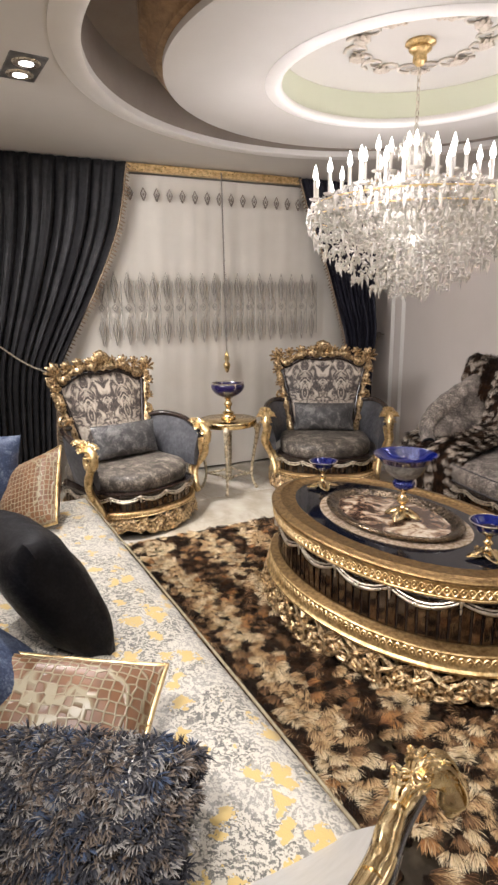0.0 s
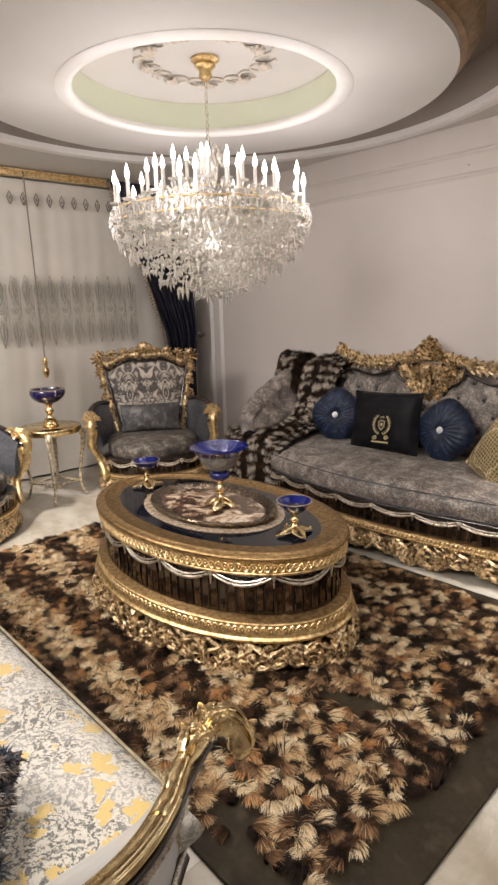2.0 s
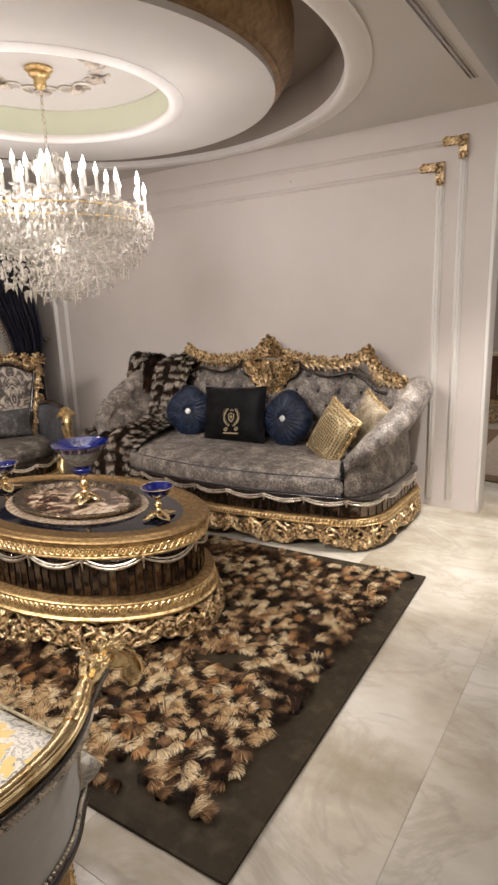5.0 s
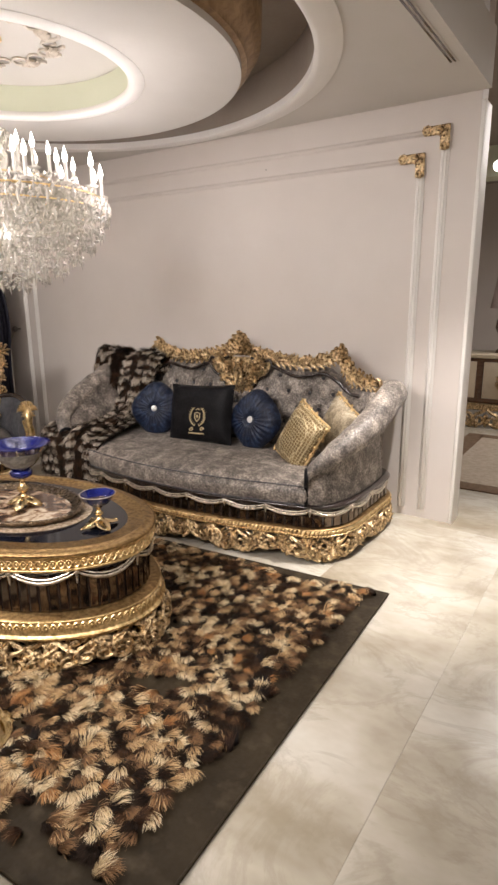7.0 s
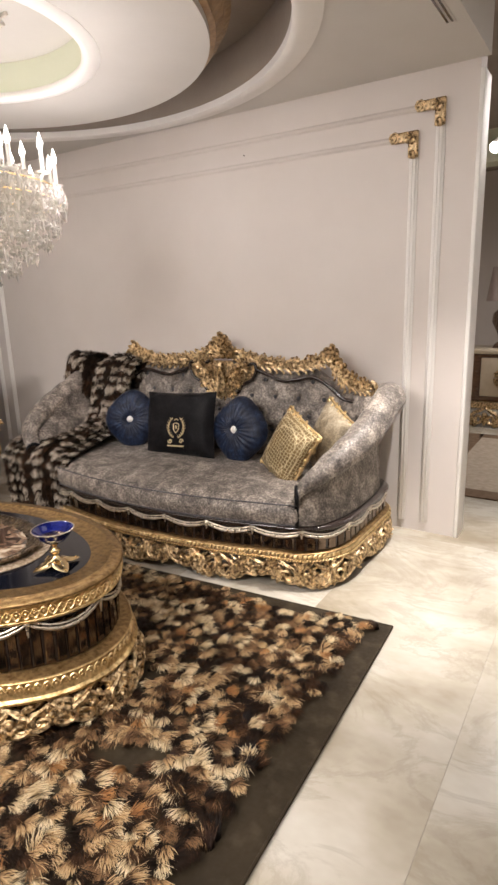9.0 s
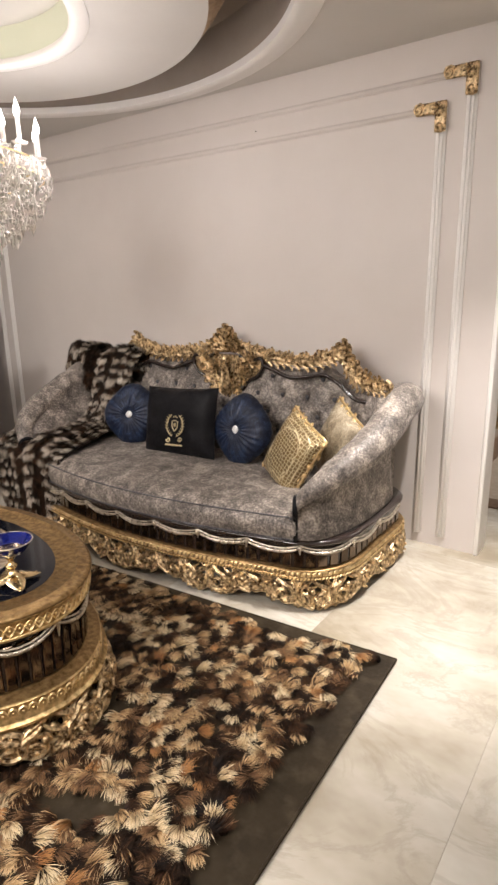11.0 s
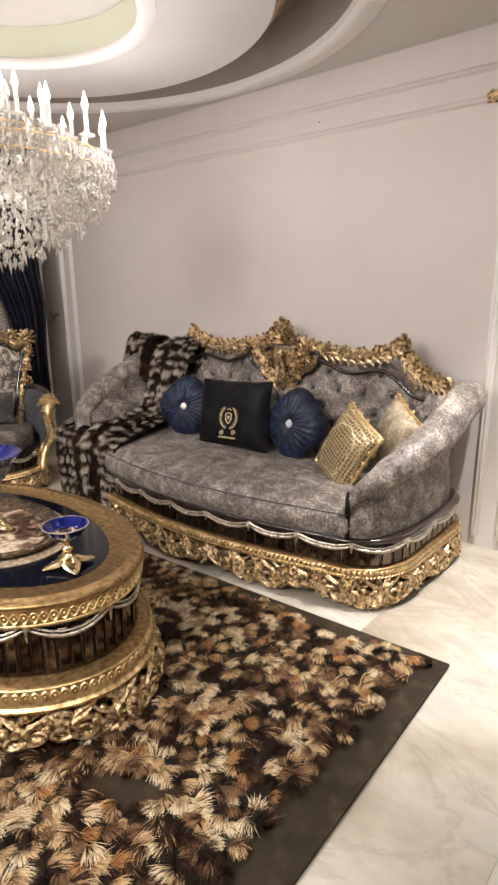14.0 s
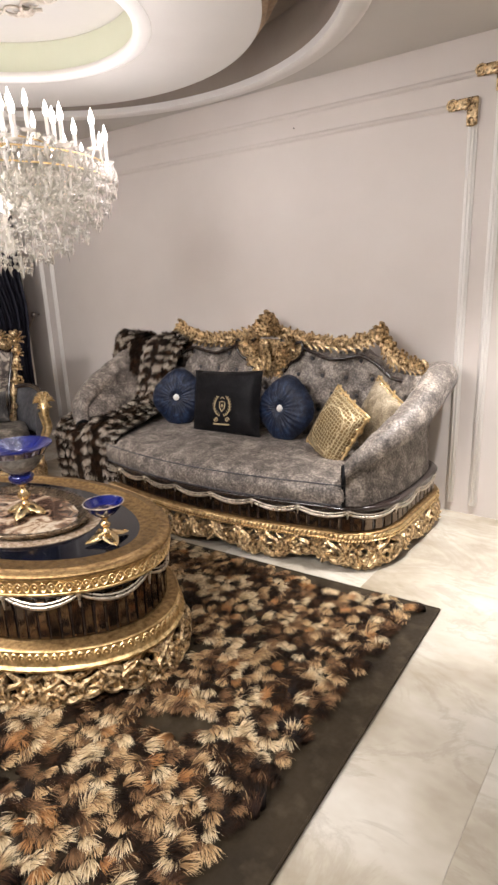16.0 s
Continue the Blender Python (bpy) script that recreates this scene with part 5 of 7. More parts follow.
def chandelier():
    c = thing("chandelier", pose(CX, CY, LID), "large crystal chandelier with lit candle bulbs on a gilt chain", "chandelier")
    top = LID
    Z = lambda z: z - top
    part("canopy", lathe(bmesh.new(), [(0.0, 0.0), (0.072, 0.0), (0.075, -0.010), (0.052, -0.022), (0.056, -0.036), (0.032, -0.056), (0.035, -0.085), (0.016, -0.105), (0.0, -0.11)][::-1], 24), gold_band, c, "gilt ceiling canopy")
    bm = bmesh.new()
    for i in range(10):
        z0 = -0.10 - i * 0.033
        ring = [(0.009 * math.cos(a) if i % 2 else 0, 0 if i % 2 else 0.009 * math.cos(a), z0 - 0.02 + 0.021 * math.sin(a)) for a in [k * math.pi / 4 for k in range(9)]]
        tube(bm, ring, 0.0022, 5)
    part("chain", bm, silver_trim, c, "slender pale metal chain")
    bm = bmesh.new()
    lathe(bm, [(0.0, Z(1.62)), (0.05, Z(1.64)), (0.03, Z(1.70)), (0.018, Z(1.78)), (0.05, Z(1.84)), (0.06, Z(1.90)), (0.025, Z(1.98)), (0.02, Z(2.1)), (0.05, Z(2.18)), (0.05, Z(2.22)), (0.018, Z(2.28)), (0.012, Z(2.38)), (0, Z(2.40))], 16)
    part("column", bm, CRYSTAL, c, "turned crystal centre column")
    rng = random.Random(8)
    sleeve = bmesh.new()
    lathe(sleeve, [(0.0, 0.0), (0.026, 0.0), (0.034, 0.008), (0.012, 0.012), (0.0098, 0.015), (0.0098, 0.098), (0.0, 0.099)], 10)
    flame = lathe(bmesh.new(), [(0.0, 0.097), (0.008, 0.100), (0.0135, 0.115), (0.0125, 0.128), (0.007, 0.148), (0.0025, 0.163), (0.0, 0.17)], 10)
    tiers = [(16, 0.51, 2.03, 0.0), (10, 0.37, 2.06, 0.2), (8, 0.25, 2.13, 0.1), (5, 0.12, 2.17, 0.3)]
    white = surf("candle_sleeve", (0.72, 0.68, 0.62), (0.80, 0.77, 0.72), 20, (0.3, 0.4), bump=0.05)
    first = None
    for count, r, z, a0 in tiers:
        for k in range(count):
            a = a0 + 2 * math.pi * k / count
            d = Vector((math.cos(a), math.sin(a), 0))
            bm = bmesh.new()
            zz = z + rng.uniform(-0.012, 0.012)
            pts = [d * 0.04 + Vector((0, 0, Z(zz - 0.16))), d * r * 0.45 + Vector((0, 0, Z(zz - 0.22))), d * r * 0.8 + Vector((0, 0, Z(zz - 0.14))), d * r + Vector((0, 0, Z(zz)))]
            tube(bm, dense(pts, 10), 0.007, 6)
            part("arm", bm, CRYSTAL, c)
            if first is None:
                s0 = part("candle", sleeve, white, c, "white candle sleeve")
                b0 = part("bulb", flame, BULB, s0, "lit flame-shaped bulb")
                first = (s0.data, b0.data)
            else:
                s0 = new("candle", first[0])
                s0.parent = c
                b0 = new("bulb", first[1])
                b0.parent = s0
            s0.location = d * r + Vector((0, 0, Z(zz)))
    # skirts of drops
    profile = [(0.535, 1.985), (0.545, 1.945), (0.535, 1.895), (0.505, 1.83), (0.455, 1.765), (0.385, 1.70), (0.30, 1.64), (0.20, 1.59), (0.10, 1.56)]
    for i, (r, z) in enumerate(profile):
        spots = []
        for rep in range(4):
            rr = r - rep * 0.05
            if rr < 0.03:
                continue
            n = max(6, int(2 * math.pi * rr / 0.026))
            for k in range(n):
                a = 2 * math.pi * (k + 0.5 * (i % 2)) / n + rng.uniform(-0.03, 0.03)
                big = 0.078 if (k % 5 == 0 and rep == 0) else rng.choice((0.022, 0.028, 0.040))
                spots.append(((rr * math.cos(a), rr * math.sin(a), Z(z + 0.03 * rep + rng.uniform(-0.014, 0.014))), big * rng.uniform(0.8, 1.15), rng.uniform(0.011, 0.017)))
        crystals("crystal_tier", spots, c, i, "tier of cut crystal drops")
    spots = []
    for _ in range(560):
        a = rng.uniform(0, 2 * math.pi)
        r = 0.52 * math.sqrt(rng.random())
        zc = 1.95 + (0.36 * max(0.0, 1 - r / 0.34) + 0.05) * rng.random()
        spots.append(((r * math.cos(a), r * math.sin(a), Z(zc)), rng.uniform(0.035, 0.06), rng.uniform(0.008, 0.015)))
    for _ in range(80):
        a, r = rng.uniform(0, 2 * math.pi), rng.uniform(0.03, 0.11)
        spots.append(((r * math.cos(a), r * math.sin(a), Z(2.36 - r * 0.9 + rng.uniform(-0.03, 0.02))), 0.05, 0.012))
    crystals("crystal_crown", spots, c, 77, "crown of crystal chains and drops")
    for r, z in ((0.51, 2.01), (0.52, 1.95), (0.37, 2.03), (0.25, 2.10)):
        part("hoop", tube(bmesh.new(), [(r * math.cos(a), r * math.sin(a), Z(z)) for a in [k * math.pi / 24 for k in range(49)]], 0.0038, 5), gold_pale, c, "gilt hoop")
    
    # plaster rosette on the ceiling round the canopy
    ros = thing("ceiling_rosette", pose(CX, CY, LID), "cream plaster ceiling rosette with gilt leaves", "rosette")
    pale = surf("rosette_plaster", (0.62, 0.55, 0.47), (0.74, 0.68, 0.60), 20, (0.5, 0.7), 0, 0.3, 60, 0.004)
    dull = surf("dull_gilt", (0.58, 0.50, 0.42), (0.68, 0.60, 0.51), 18, (0.5, 0.7), 0.1, 0.2)
    for k in range(9):
        a = k * 2 * math.pi / 9 + 0.35
        d = Vector((math.cos(a), math.sin(a), 0))
        sd = Vector((-d.y, d.x, 0))
        bm = bmesh.new()
        for hand in (-1, 1):
            tube(bm, [d * (0.30 + x) + sd * hand * (0.055 + y) + Vector((0, 0, -0.006)) for x, y in spiral(0, 0, 0.066, 0, 1.3, hand, 12)], [0.009 - 0.0005 * i for i in range(13)], 6)
        part("scroll", bm, pale, ros)
        bm = bmesh.new()
        leafwork(bm, (0.29 * math.cos(a), 0.29 * math.sin(a), -0.004), (0, 0, -1), (math.cos(a), math.sin(a), 0), 0.065, k, 6)
        part("leaf", bm, dull, ros, "dull gilt leaves")


chandelier()

# ---- window side ----
def even(pairs, x):
    """A smooth curve through a few pairs, without steps."""
    q = dense([(a, b, 0) for a, b in pairs], 60)
    return float(np.interp(x, [p.x for p in q], [p.y for p in q]))


def window_side():
    charcoal = velvet("charcoal_curtain", (0.010, 0.0098, 0.0105), (0.019, 0.0185, 0.020), (0.034, 0.033, 0.036), 3, 0.3, 0.18)
    navy = velvet("ink_blue_curtain", (0.014, 0.0135, 0.020), (0.022, 0.0215, 0.032), (0.040, 0.039, 0.056), 3, 0.3, 0.2)

    def curtain(y_in, y_out, x, folds, material, label, amp, tie):
        """Side curtain; y_in gives its free edge by height, drawn aside to the tie."""
        cu = thing("curtain", pose(x, y_out, 0), label, "curtain", "side curtains")
        bm = bmesh.new()
        ns, nt_ = folds * 10, 44
        grid = {}
        for j in range(nt_ + 1):
            z = 2.62 - 2.61 * j / nt_
            yi = even(y_in, 2.62 - z)
            for i in range(ns + 1):
                s = i / ns
                y = yi + (y_out - yi) * s
                ph = 2 * math.pi * folds * s + 0.15 * math.sin(1.1 * z + s * 4)
                a = amp * (0.65 + 0.35 * math.sin(ph * 0.37 + 1)) * (0.55 + 0.45 * min(1, (2.62 - z) / 0.3))
                pull = 0.05 * math.exp(-((z - tie) / 0.25) ** 2)
                grid[i, j] = bm.verts.new((a * math.sin(ph) + pull + 0.006 * math.sin(ph * 2.0), y - y_out + 0.25 * a * math.cos(ph), z))
        for i in range(ns):
            for j in range(nt_):
                bm.faces.new((grid[i, j], grid[i, j + 1], grid[i + 1, j + 1], grid[i + 1, j]))
        ob = part("drape", bm, material, cu, "heavy pleated drape")
        mod = ob.modifiers.new("thick", "SOLIDIFY")
        mod.thickness = 0.006
        return cu

    # tasselled braid down the free edge
    def braid(cu, y_in, y_out, x, sign):
        bm = bmesh.new()
        rng = random.Random(4)
        pts = []
        for j in range(80):
            z = 2.60 - 2.2 * j / 79
            y = even(y_in, 2.62 - z) - y_out
            pts.append(Vector((0.03, y, z)))
        tube(bm, pts, 0.008, 6)
        for p in pts[::1]:
            d = Vector((0.01, sign * 0.035, -0.022)) * rng.uniform(0.8, 1.2)
            tube(bm, [p, p + d * 0.6, p + d], [0.004, 0.007, 0.003], 5)
        part("braid", bm, surf("old_gold_braid", (0.20, 0.14, 0.09), (0.42, 0.32, 0.22), 40, (0.5, 0.7), 0.2, 0.3), cu, "old gold tasselled braid")

    left = [(0.0, -2.70), (0.5, -2.80), (1.0, -3.02), (1.35, -3.22), (1.6, -3.34), (2.0, -3.39), (2.62, -3.42)]
    right = [(0.0, -1.14), (0.35, -1.02), (0.68, -0.87), (1.05, -0.74), (1.4, -0.63), (1.6, -0.60), (2.62, -0.55)]
    a = curtain(left, -4.15, -4.02, 16, charcoal, "charcoal velvet side curtain drawn back with gold braid", 0.032, 1.15)
    braid(a, left, -4.15, -4.02, 1)
    b = curtain(right, -0.25, -4.02, 12, navy, "ink blue velvet side curtain drawn back with gold braid", 0.028, 1.25)
    braid(b, right, -0.25, -4.02, -1)
    # sheer with embroidery
    sheer = thing("sheer_curtain", pose(-4.13, -1.9, 0), "cream sheer curtain embroidered with rows of grey motifs", "curtain")
    m, nt, bs = nodes_of("cream_voile")
    n = noise_tex(nt, 3, 4)
    weave = noise_tex(nt, 260, 2)
    c = ramp(nt, n.outputs["Fac"], [(0.3, (0.66, 0.62, 0.55)), (0.7, (0.74, 0.70, 0.63))])
    nt.links.new(c.outputs["Color"], bs.inputs["Base Color"])
    bs.inputs["Roughness"].default_value = 0.8
    bs.inputs["Sheen Weight"].default_value = 0.2
    relief(nt, bs, weave.outputs["Fac"], 0.15, 0.002)
    bm = bmesh.new()
    grid = {}
    for i in range(121):
        y = -1.75 + 3.5 * i / 120
        for j, z in enumerate((2.56, 1.9, 1.2, 0.6, 0.02)):
            grid[i, j] = bm.verts.new((0.006 * math.sin(y * 21) * (0.4 + j * 0.2) + 0.003 * math.sin(y * 47 + j), y, z))
    for i in range(120):
        for j in range(4):
            bm.faces.new((grid[i, j], grid[i, j + 1], grid[i + 1, j + 1], grid[i + 1, j]))
    part("voile", bm, m, sheer, "cream voile")
    stitch = surf("grey_stitching", (0.19, 0.155, 0.13), (0.28, 0.24, 0.205), 30, (0.7, 0.85), bump=0.2, bscale=200, dist=0.001)
    taupe = surf("taupe_stitching", (0.30, 0.27, 0.235), (0.38, 0.35, 0.305), 20, (0.7, 0.85), bump=0.2, bscale=200, dist=0.001)

    def lozenge(bm, y, z, w, h, r, x):
        tube(bm, [(x, y, z - h), (x, y + w * 0.7, z - h * 0.3), (x, y + w, z + h * 0.1), (x, y, z + h), (x, y - w, z + h * 0.1), (x, y - w * 0.7, z - h * 0.3), (x, y, z - h)], r, 4)

    def pad(bm, y, z, w, h, x):
        tube(bm, [(x, y, z - h), (x, y, z - h * 0.55), (x, y, z), (x, y, z + h * 0.55), (x, y, z + h)], [w * 0.1, w * 0.85, w, w * 0.8, w * 0.1], 6, 1.0, up=(1, 0, 0))

    bm = bmesh.new()
    lozenge(bm, 0, 0, 0.022, 0.050, 0.0065, 0)
    knob(bm, (0, 0, 0), 0.009, 0.5, 1, 1.6, seg=6)
    first = part("embroidery", bm, stitch, sheer, "grey diamond embroidery")
    first.location = (0.030, 1.9 - 2.66, 2.405)
    for k in range(1, 15):
        o = new("embroidery", first.data)
        o.parent, o.location = sheer, (0.030, 1.9 - 2.66 + 0.112 * k, 2.405)
    bm = bmesh.new()
    lozenge(bm, 0, 1.665, 0.030, 0.125, 0.0060, 0)
    pad(bm, 0, 1.665, 0.013, 0.085, 0)
    lozenge(bm, 0, 1.50, 0.024, 0.032, 0.0055, 0)
    knob(bm, (0, 0, 1.50), 0.012, 0.4, 1, 1, seg=6)
    lozenge(bm, 0, 1.32, 0.027, 0.13, 0.0055, 0)
    pad(bm, 0, 1.33, 0.010, 0.09, 0)
    tube(bm, [(0, 0.056, 1.72), (0, 0.056, 1.24)], 0.0035, 4)
    tube(bm, [(0, 0.028, 1.585), (0, 0.056, 1.50), (0, 0.028, 1.415)], 0.0035, 4)
    low = part("motif", bm, taupe, sheer, "taupe pointed motif embroidery")
    low.location = (0.033, -1.05, 0)
    for k in range(1, 19):
        o = new("motif", low.data)
        o.parent, o.location = sheer, (0.033, -1.05 + 0.112 * k, 0)
    # gilt pelmet rail
    rail = thing("curtain_rail", pose(-4.06, -1.9, 2.60), "moulded gilt curtain rail under the ceiling", "curtain rail")
    bm = bmesh.new()
    box(bm, -0.03, 0.03, -0.82, 0.80, -0.035, 0.02, bevel=0.006)
    tube(bm, [(0.032, -0.82, 0.012), (0.032, 0.80, 0.012)], 0.010, 8)
    tube(bm, [(0.032, -0.82, -0.026), (0.032, 0.80, -0.026)], 0.008, 8)
    part("moulding", bm, gold_pale, rail)
    cord = thing("pull_cord", pose(-4.024, -1.885, 2.60), "thin grey curtain cord with a gilt tassel weight", "curtain cord")
    part("cord", tube(bmesh.new(), [(0, 0, 0), (0, 0.008, -0.7), (0.004, 0.015, -1.50)], 0.0065, 6), surf("grey_cord", (0.16, 0.14, 0.12), (0.24, 0.21, 0.18), 60), cord)
    part("weight", lathe(bmesh.new(), [(0.0, -1.69), (0.012, -1.68), (0.03, -1.64), (0.032, -1.61), (0.015, -1.585), (0.026, -1.56), (0.018, -1.52), (0.009, -1.50), (0.0, -1.48)], 16, (0.004, 0.015, 0)), gold_bright, cord, "gilt turned weight")
    # tie-back knobs
    for y, x, z, ang in ((-0.0, -4.16, 1.195, 90), (-3.82, -4.0, 1.30, 0)):
        kb = thing("tieback_knob", pose(x, y, z, rz=ang if ang == 90 else 0), "round metal curtain tie-back knob with a cord", "tie-back", "tie-back knobs")
        bm = bmesh.new()
        if ang == 90:
            tube(bm, [(0, 0, 0), (-0.05, 0, 0)], 0.009, 8)
            knob(bm, (-0.065, 0, 0), 0.03, seg=14)
            part("ball", bm, surf("brushed_nickel", (0.30, 0.27, 0.24), (0.42, 0.38, 0.34), 20, (0.25, 0.4), 0.9, 0.1), kb)
            part("cord", tube(bmesh.new(), dense([(-0.06, 0.01, -0.02), (-0.10, 0.18, -0.22), (-0.2, 0.35, -0.28)], 10), 0.006, 6), silver_trim, kb)
        else:
            tube(bm, [(-0.1, 0, 0), (0.05, 0, 0)], 0.010, 8)
            knob(bm, (0.075, 0, 0), 0.036, seg=14)
            part("ball", bm, gold_bright, kb)
            part("cord", tube(bmesh.new(), dense([(0.07, 0.0, -0.02), (0.10, 0.22, -0.20), (0.08, 0.45, -0.32)], 10), 0.008, 6), silver_trim, kb)


window_side()


# ---- side table ----
def side_table():
    t = thing("side_table", pose(-3.46, -2.11, 0, rz=20), "round gilt side table with slim curved legs", "side table")
    plan = ellipse_plan(0.25, 0.25, 48)
    bm = bmesh.new()
    plate(bm, plan, 0.635, 0.655, 0.0, 0.006)
    band(bm, plan, [(-0.04, 0.60), (-0.012, 0.60), (-0.004, 0.612), (0.004, 0.634), (-0.04, 0.634)])
    part("tabletop", bm, gold_bright, t, "gilt round top with an apron")
    for k in range(4):
        a = k * math.pi / 2 + 0.75
        d = Vector((math.cos(a), math.sin(a), 0))
        pts = dense([d * r + Vector((0, 0, z)) for r, z in ((0.23, 0.61), (0.255, 0.54), (0.225, 0.35), (0.20, 0.16), (0.225, 0.05), (0.25, 0.012))], 16)
        bm = bmesh.new()
        tube(bm, pts, [0.024, 0.027, 0.026, 0.023, 0.02, 0.018, 0.016, 0.015, 0.014, 0.013, 0.012, 0.012, 0.012, 0.012, 0.013, 0.016, 0.014], 7)
        knob(bm, d * 0.26 + Vector((0, 0, 0.585)), 0.03, seg=8)
        part("leg", bm, champagne, t, "champagne gilt curved leg")
    bm = bmesh.new()
    for k in range(4):
        a, b = k * math.pi / 2 + 0.75, (k + 1) * math.pi / 2 + 0.75
        tube(bm, dense([(0.20 * math.cos(a), 0.20 * math.sin(a), 0.15), (0.11 * math.cos((a + b) / 2), 0.11 * math.sin((a + b) / 2), 0.15), (0.20 * math.cos(b), 0.20 * math.sin(b), 0.15)], 8), 0.010, 6)
    part("stretcher", bm, champagne, t)
    t.scale = (0.95, 0.95, 0.92)
    side_bowl(pose(-3.47, -2.10, 0.6035))


side_table()

# ---- armchairs ----
pewter = velvet("pewter_crushed_velvet", (0.022, 0.018, 0.015), (0.085, 0.071, 0.057), (0.40, 0.345, 0.28), 11, 0.3, 0.4)
pad_velvet = velvet("slate_velvet", (0.036, 0.036, 0.041), (0.062, 0.062, 0.069), (0.115, 0.115, 0.124), 4, 0.5)


def armchair():
    ch = thing("armchair", pose(0, 0, 0), "carved gilt armchair in grey damask with a charcoal seat", "armchair", "armchairs by the window")
    plan = rounded_plan(0.94, 0.82, 0.40, 0.22)
    keep = lambda p, n: n.y < 0.5
    carved_base(ch, plan, (0.15, 0.19, 0.255, 0.295), 0.030, 0.048, 0.17, 14, keep, gold)
    part("seat_rail", band(bmesh.new(), plan, [(-0.07, 0.288), (0.0, 0.288), (0.008, 0.298), (0.006, 0.315), (-0.07, 0.318)]), dark_lacquer, ch, "black lacquered seat rail")
    part("platform", plate(bmesh.new(), plan, 0.25, 0.315, -0.03), dark_velvet, ch)
    seat = rounded_plan(0.80, 0.80, 0.34, 0.10)
    bm = bmesh.new()
    rings = [[bm.verts.new((p.x * k + 0, (p.y + 0.4) * k - 0.4 - o, z)) for p in seat.p] for k, z, o in
             ((0.97, 0.315, 0), (1.0, 0.335, 0), (1.015, 0.37, 0), (1.0, 0.405, 0), (0.96, 0.422, 0), (0.80, 0.44, 0), (0.4, 0.452, 0))]
    for a, b in zip(rings, rings[1:]):
        for i in range(len(a)):
            j = (i + 1) % len(a)
            bm.faces.new((a[i], a[j], b[j], b[i]))
    bm.faces.new(rings[0][::-1])
    bm.faces.new(rings[-1])
    part("seat_cushion", bm, pewter, ch, "pewter crushed velvet seat cushion")
    # leaning shield back
    zx = [(0.40, 0.25), (0.60, 0.285), (0.80, 0.335), (0.95, 0.375), (1.05, 0.385)]

    def back_y(z):
        return -0.20 + 0.20 * (z - 0.40) / 0.7

    def top_z(x):
        return 1.035 + 0.035 * math.cos(x / 0.385 * math.pi * 1.0) - 0.02 * math.cos(x / 0.385 * math.pi * 2)
    bm = bmesh.new()
    nx, nz = 24, 16
    g = {}
    for i in range(nx + 1):
        u = i / nx * 2 - 1
        for j in range(nz + 1):
            v = j / nz
            z = 0.38 + v * 0.66
            w = line_at(zx, z)
            if j == nz:
                z = top_z(u * w)
            z = 0.38 + v * (top_z(u * 0.38) - 0.38)
            k = (1 - u ** 4) * math.sin(math.pi * min(1, 0.15 + v * 0.8))
            g[i, j, 0] = bm.verts.new((u * w, back_y(z) - 0.045 * k, z))
            g[i, j, 1] = bm.verts.new((u * w, back_y(z) + 0.05, z))
    for i in range(nx):
        for j in range(nz):
            bm.faces.new((g[i, j, 0], g[i + 1, j, 0], g[i + 1, j + 1, 0], g[i, j + 1, 0]))
            bm.faces.new((g[i, j, 1], g[i, j + 1, 1], g[i + 1, j + 1, 1], g[i + 1, j, 1]))
    for i in range(nx):
        bm.faces.new((g[i, nz, 0], g[i + 1, nz, 0], g[i + 1, nz, 1], g[i, nz, 1]))
        bm.faces.new((g[i, 0, 0], g[i, 0, 1], g[i + 1, 0, 1], g[i + 1, 0, 0]))
    for j in range(nz):
        for i in (0, nx):
            bm.faces.new((g[i, j, 0], g[i, j + 1, 0], g[i, j + 1, 1], g[i, j, 1]))
    part("backrest", bm, damask, ch, "grey damask upholstered back")
    bead, frame_bm = bmesh.new(), bmesh.new()
    for hand in (1, -1):
        side = [(hand * (line_at(zx, z) + 0.012), back_y(z) - 0.015, z) for z in (0.42, 0.55, 0.7, 0.85, 0.97, 1.03)]
        over = [(hand * x, back_y(1.05) - 0.015, top_z(x) + 0.005) for x in (0.36, 0.27, 0.18, 0.09, 0.0)]
        line = dense(side + over, 48)
        tube(bead, line, 0.019, 8)
        outer = [p + Vector((hand * 0.035, 0.005, 0.0)) if k < 26 else p + Vector((0, 0.0, 0.045)) for k, p in enumerate(line)]
        carved(frame_bm, outer, [0.036 + 0.012 * math.sin(k * 0.9) + (0.010 if k > 24 else 0) for k in range(len(outer))], 7 + hand, 10, 0.5, 34)
        for k in range(2, 48, 3):
            p = outer[k]
            tube(frame_bm, [p + Vector((hand * x, -0.03, z)) for x, z in spiral(0, 0, 0.03, k, 1.1, hand, 8)], [0.010 - 0.0006 * i for i in range(9)], 5)
        for x, z, s, sd in ((0.42, 1.06, 0.10, 1), (0.31, 1.09, 0.075, 2), (0.20, 1.10, 0.08, 3), (0.10, 1.11, 0.07, 8), (0.42, 0.95, 0.07, 4), (0.40, 0.84, 0.06, 9), (0.37, 0.72, 0.06, 5)):
            leafwork(frame_bm, (hand * x, back_y(z) - 0.03, z), (0, -1, 0.25), (hand * 0.5, 0, 1), s, sd, 6)
        tube(frame_bm, [(hand * (0.40 + x), back_y(0.8) - 0.02, 0.74 + z) for x, z in spiral(0, 0, 0.05, 3.0, 1.4, -1, 12)], [0.016 - 0.0008 * i for i in range(13)], 6)
    leafwork(frame_bm, (0, back_y(1.1) - 0.02, 1.105), (0, -1, 0.25), (0, 0, 1), 0.115, 6, 11)
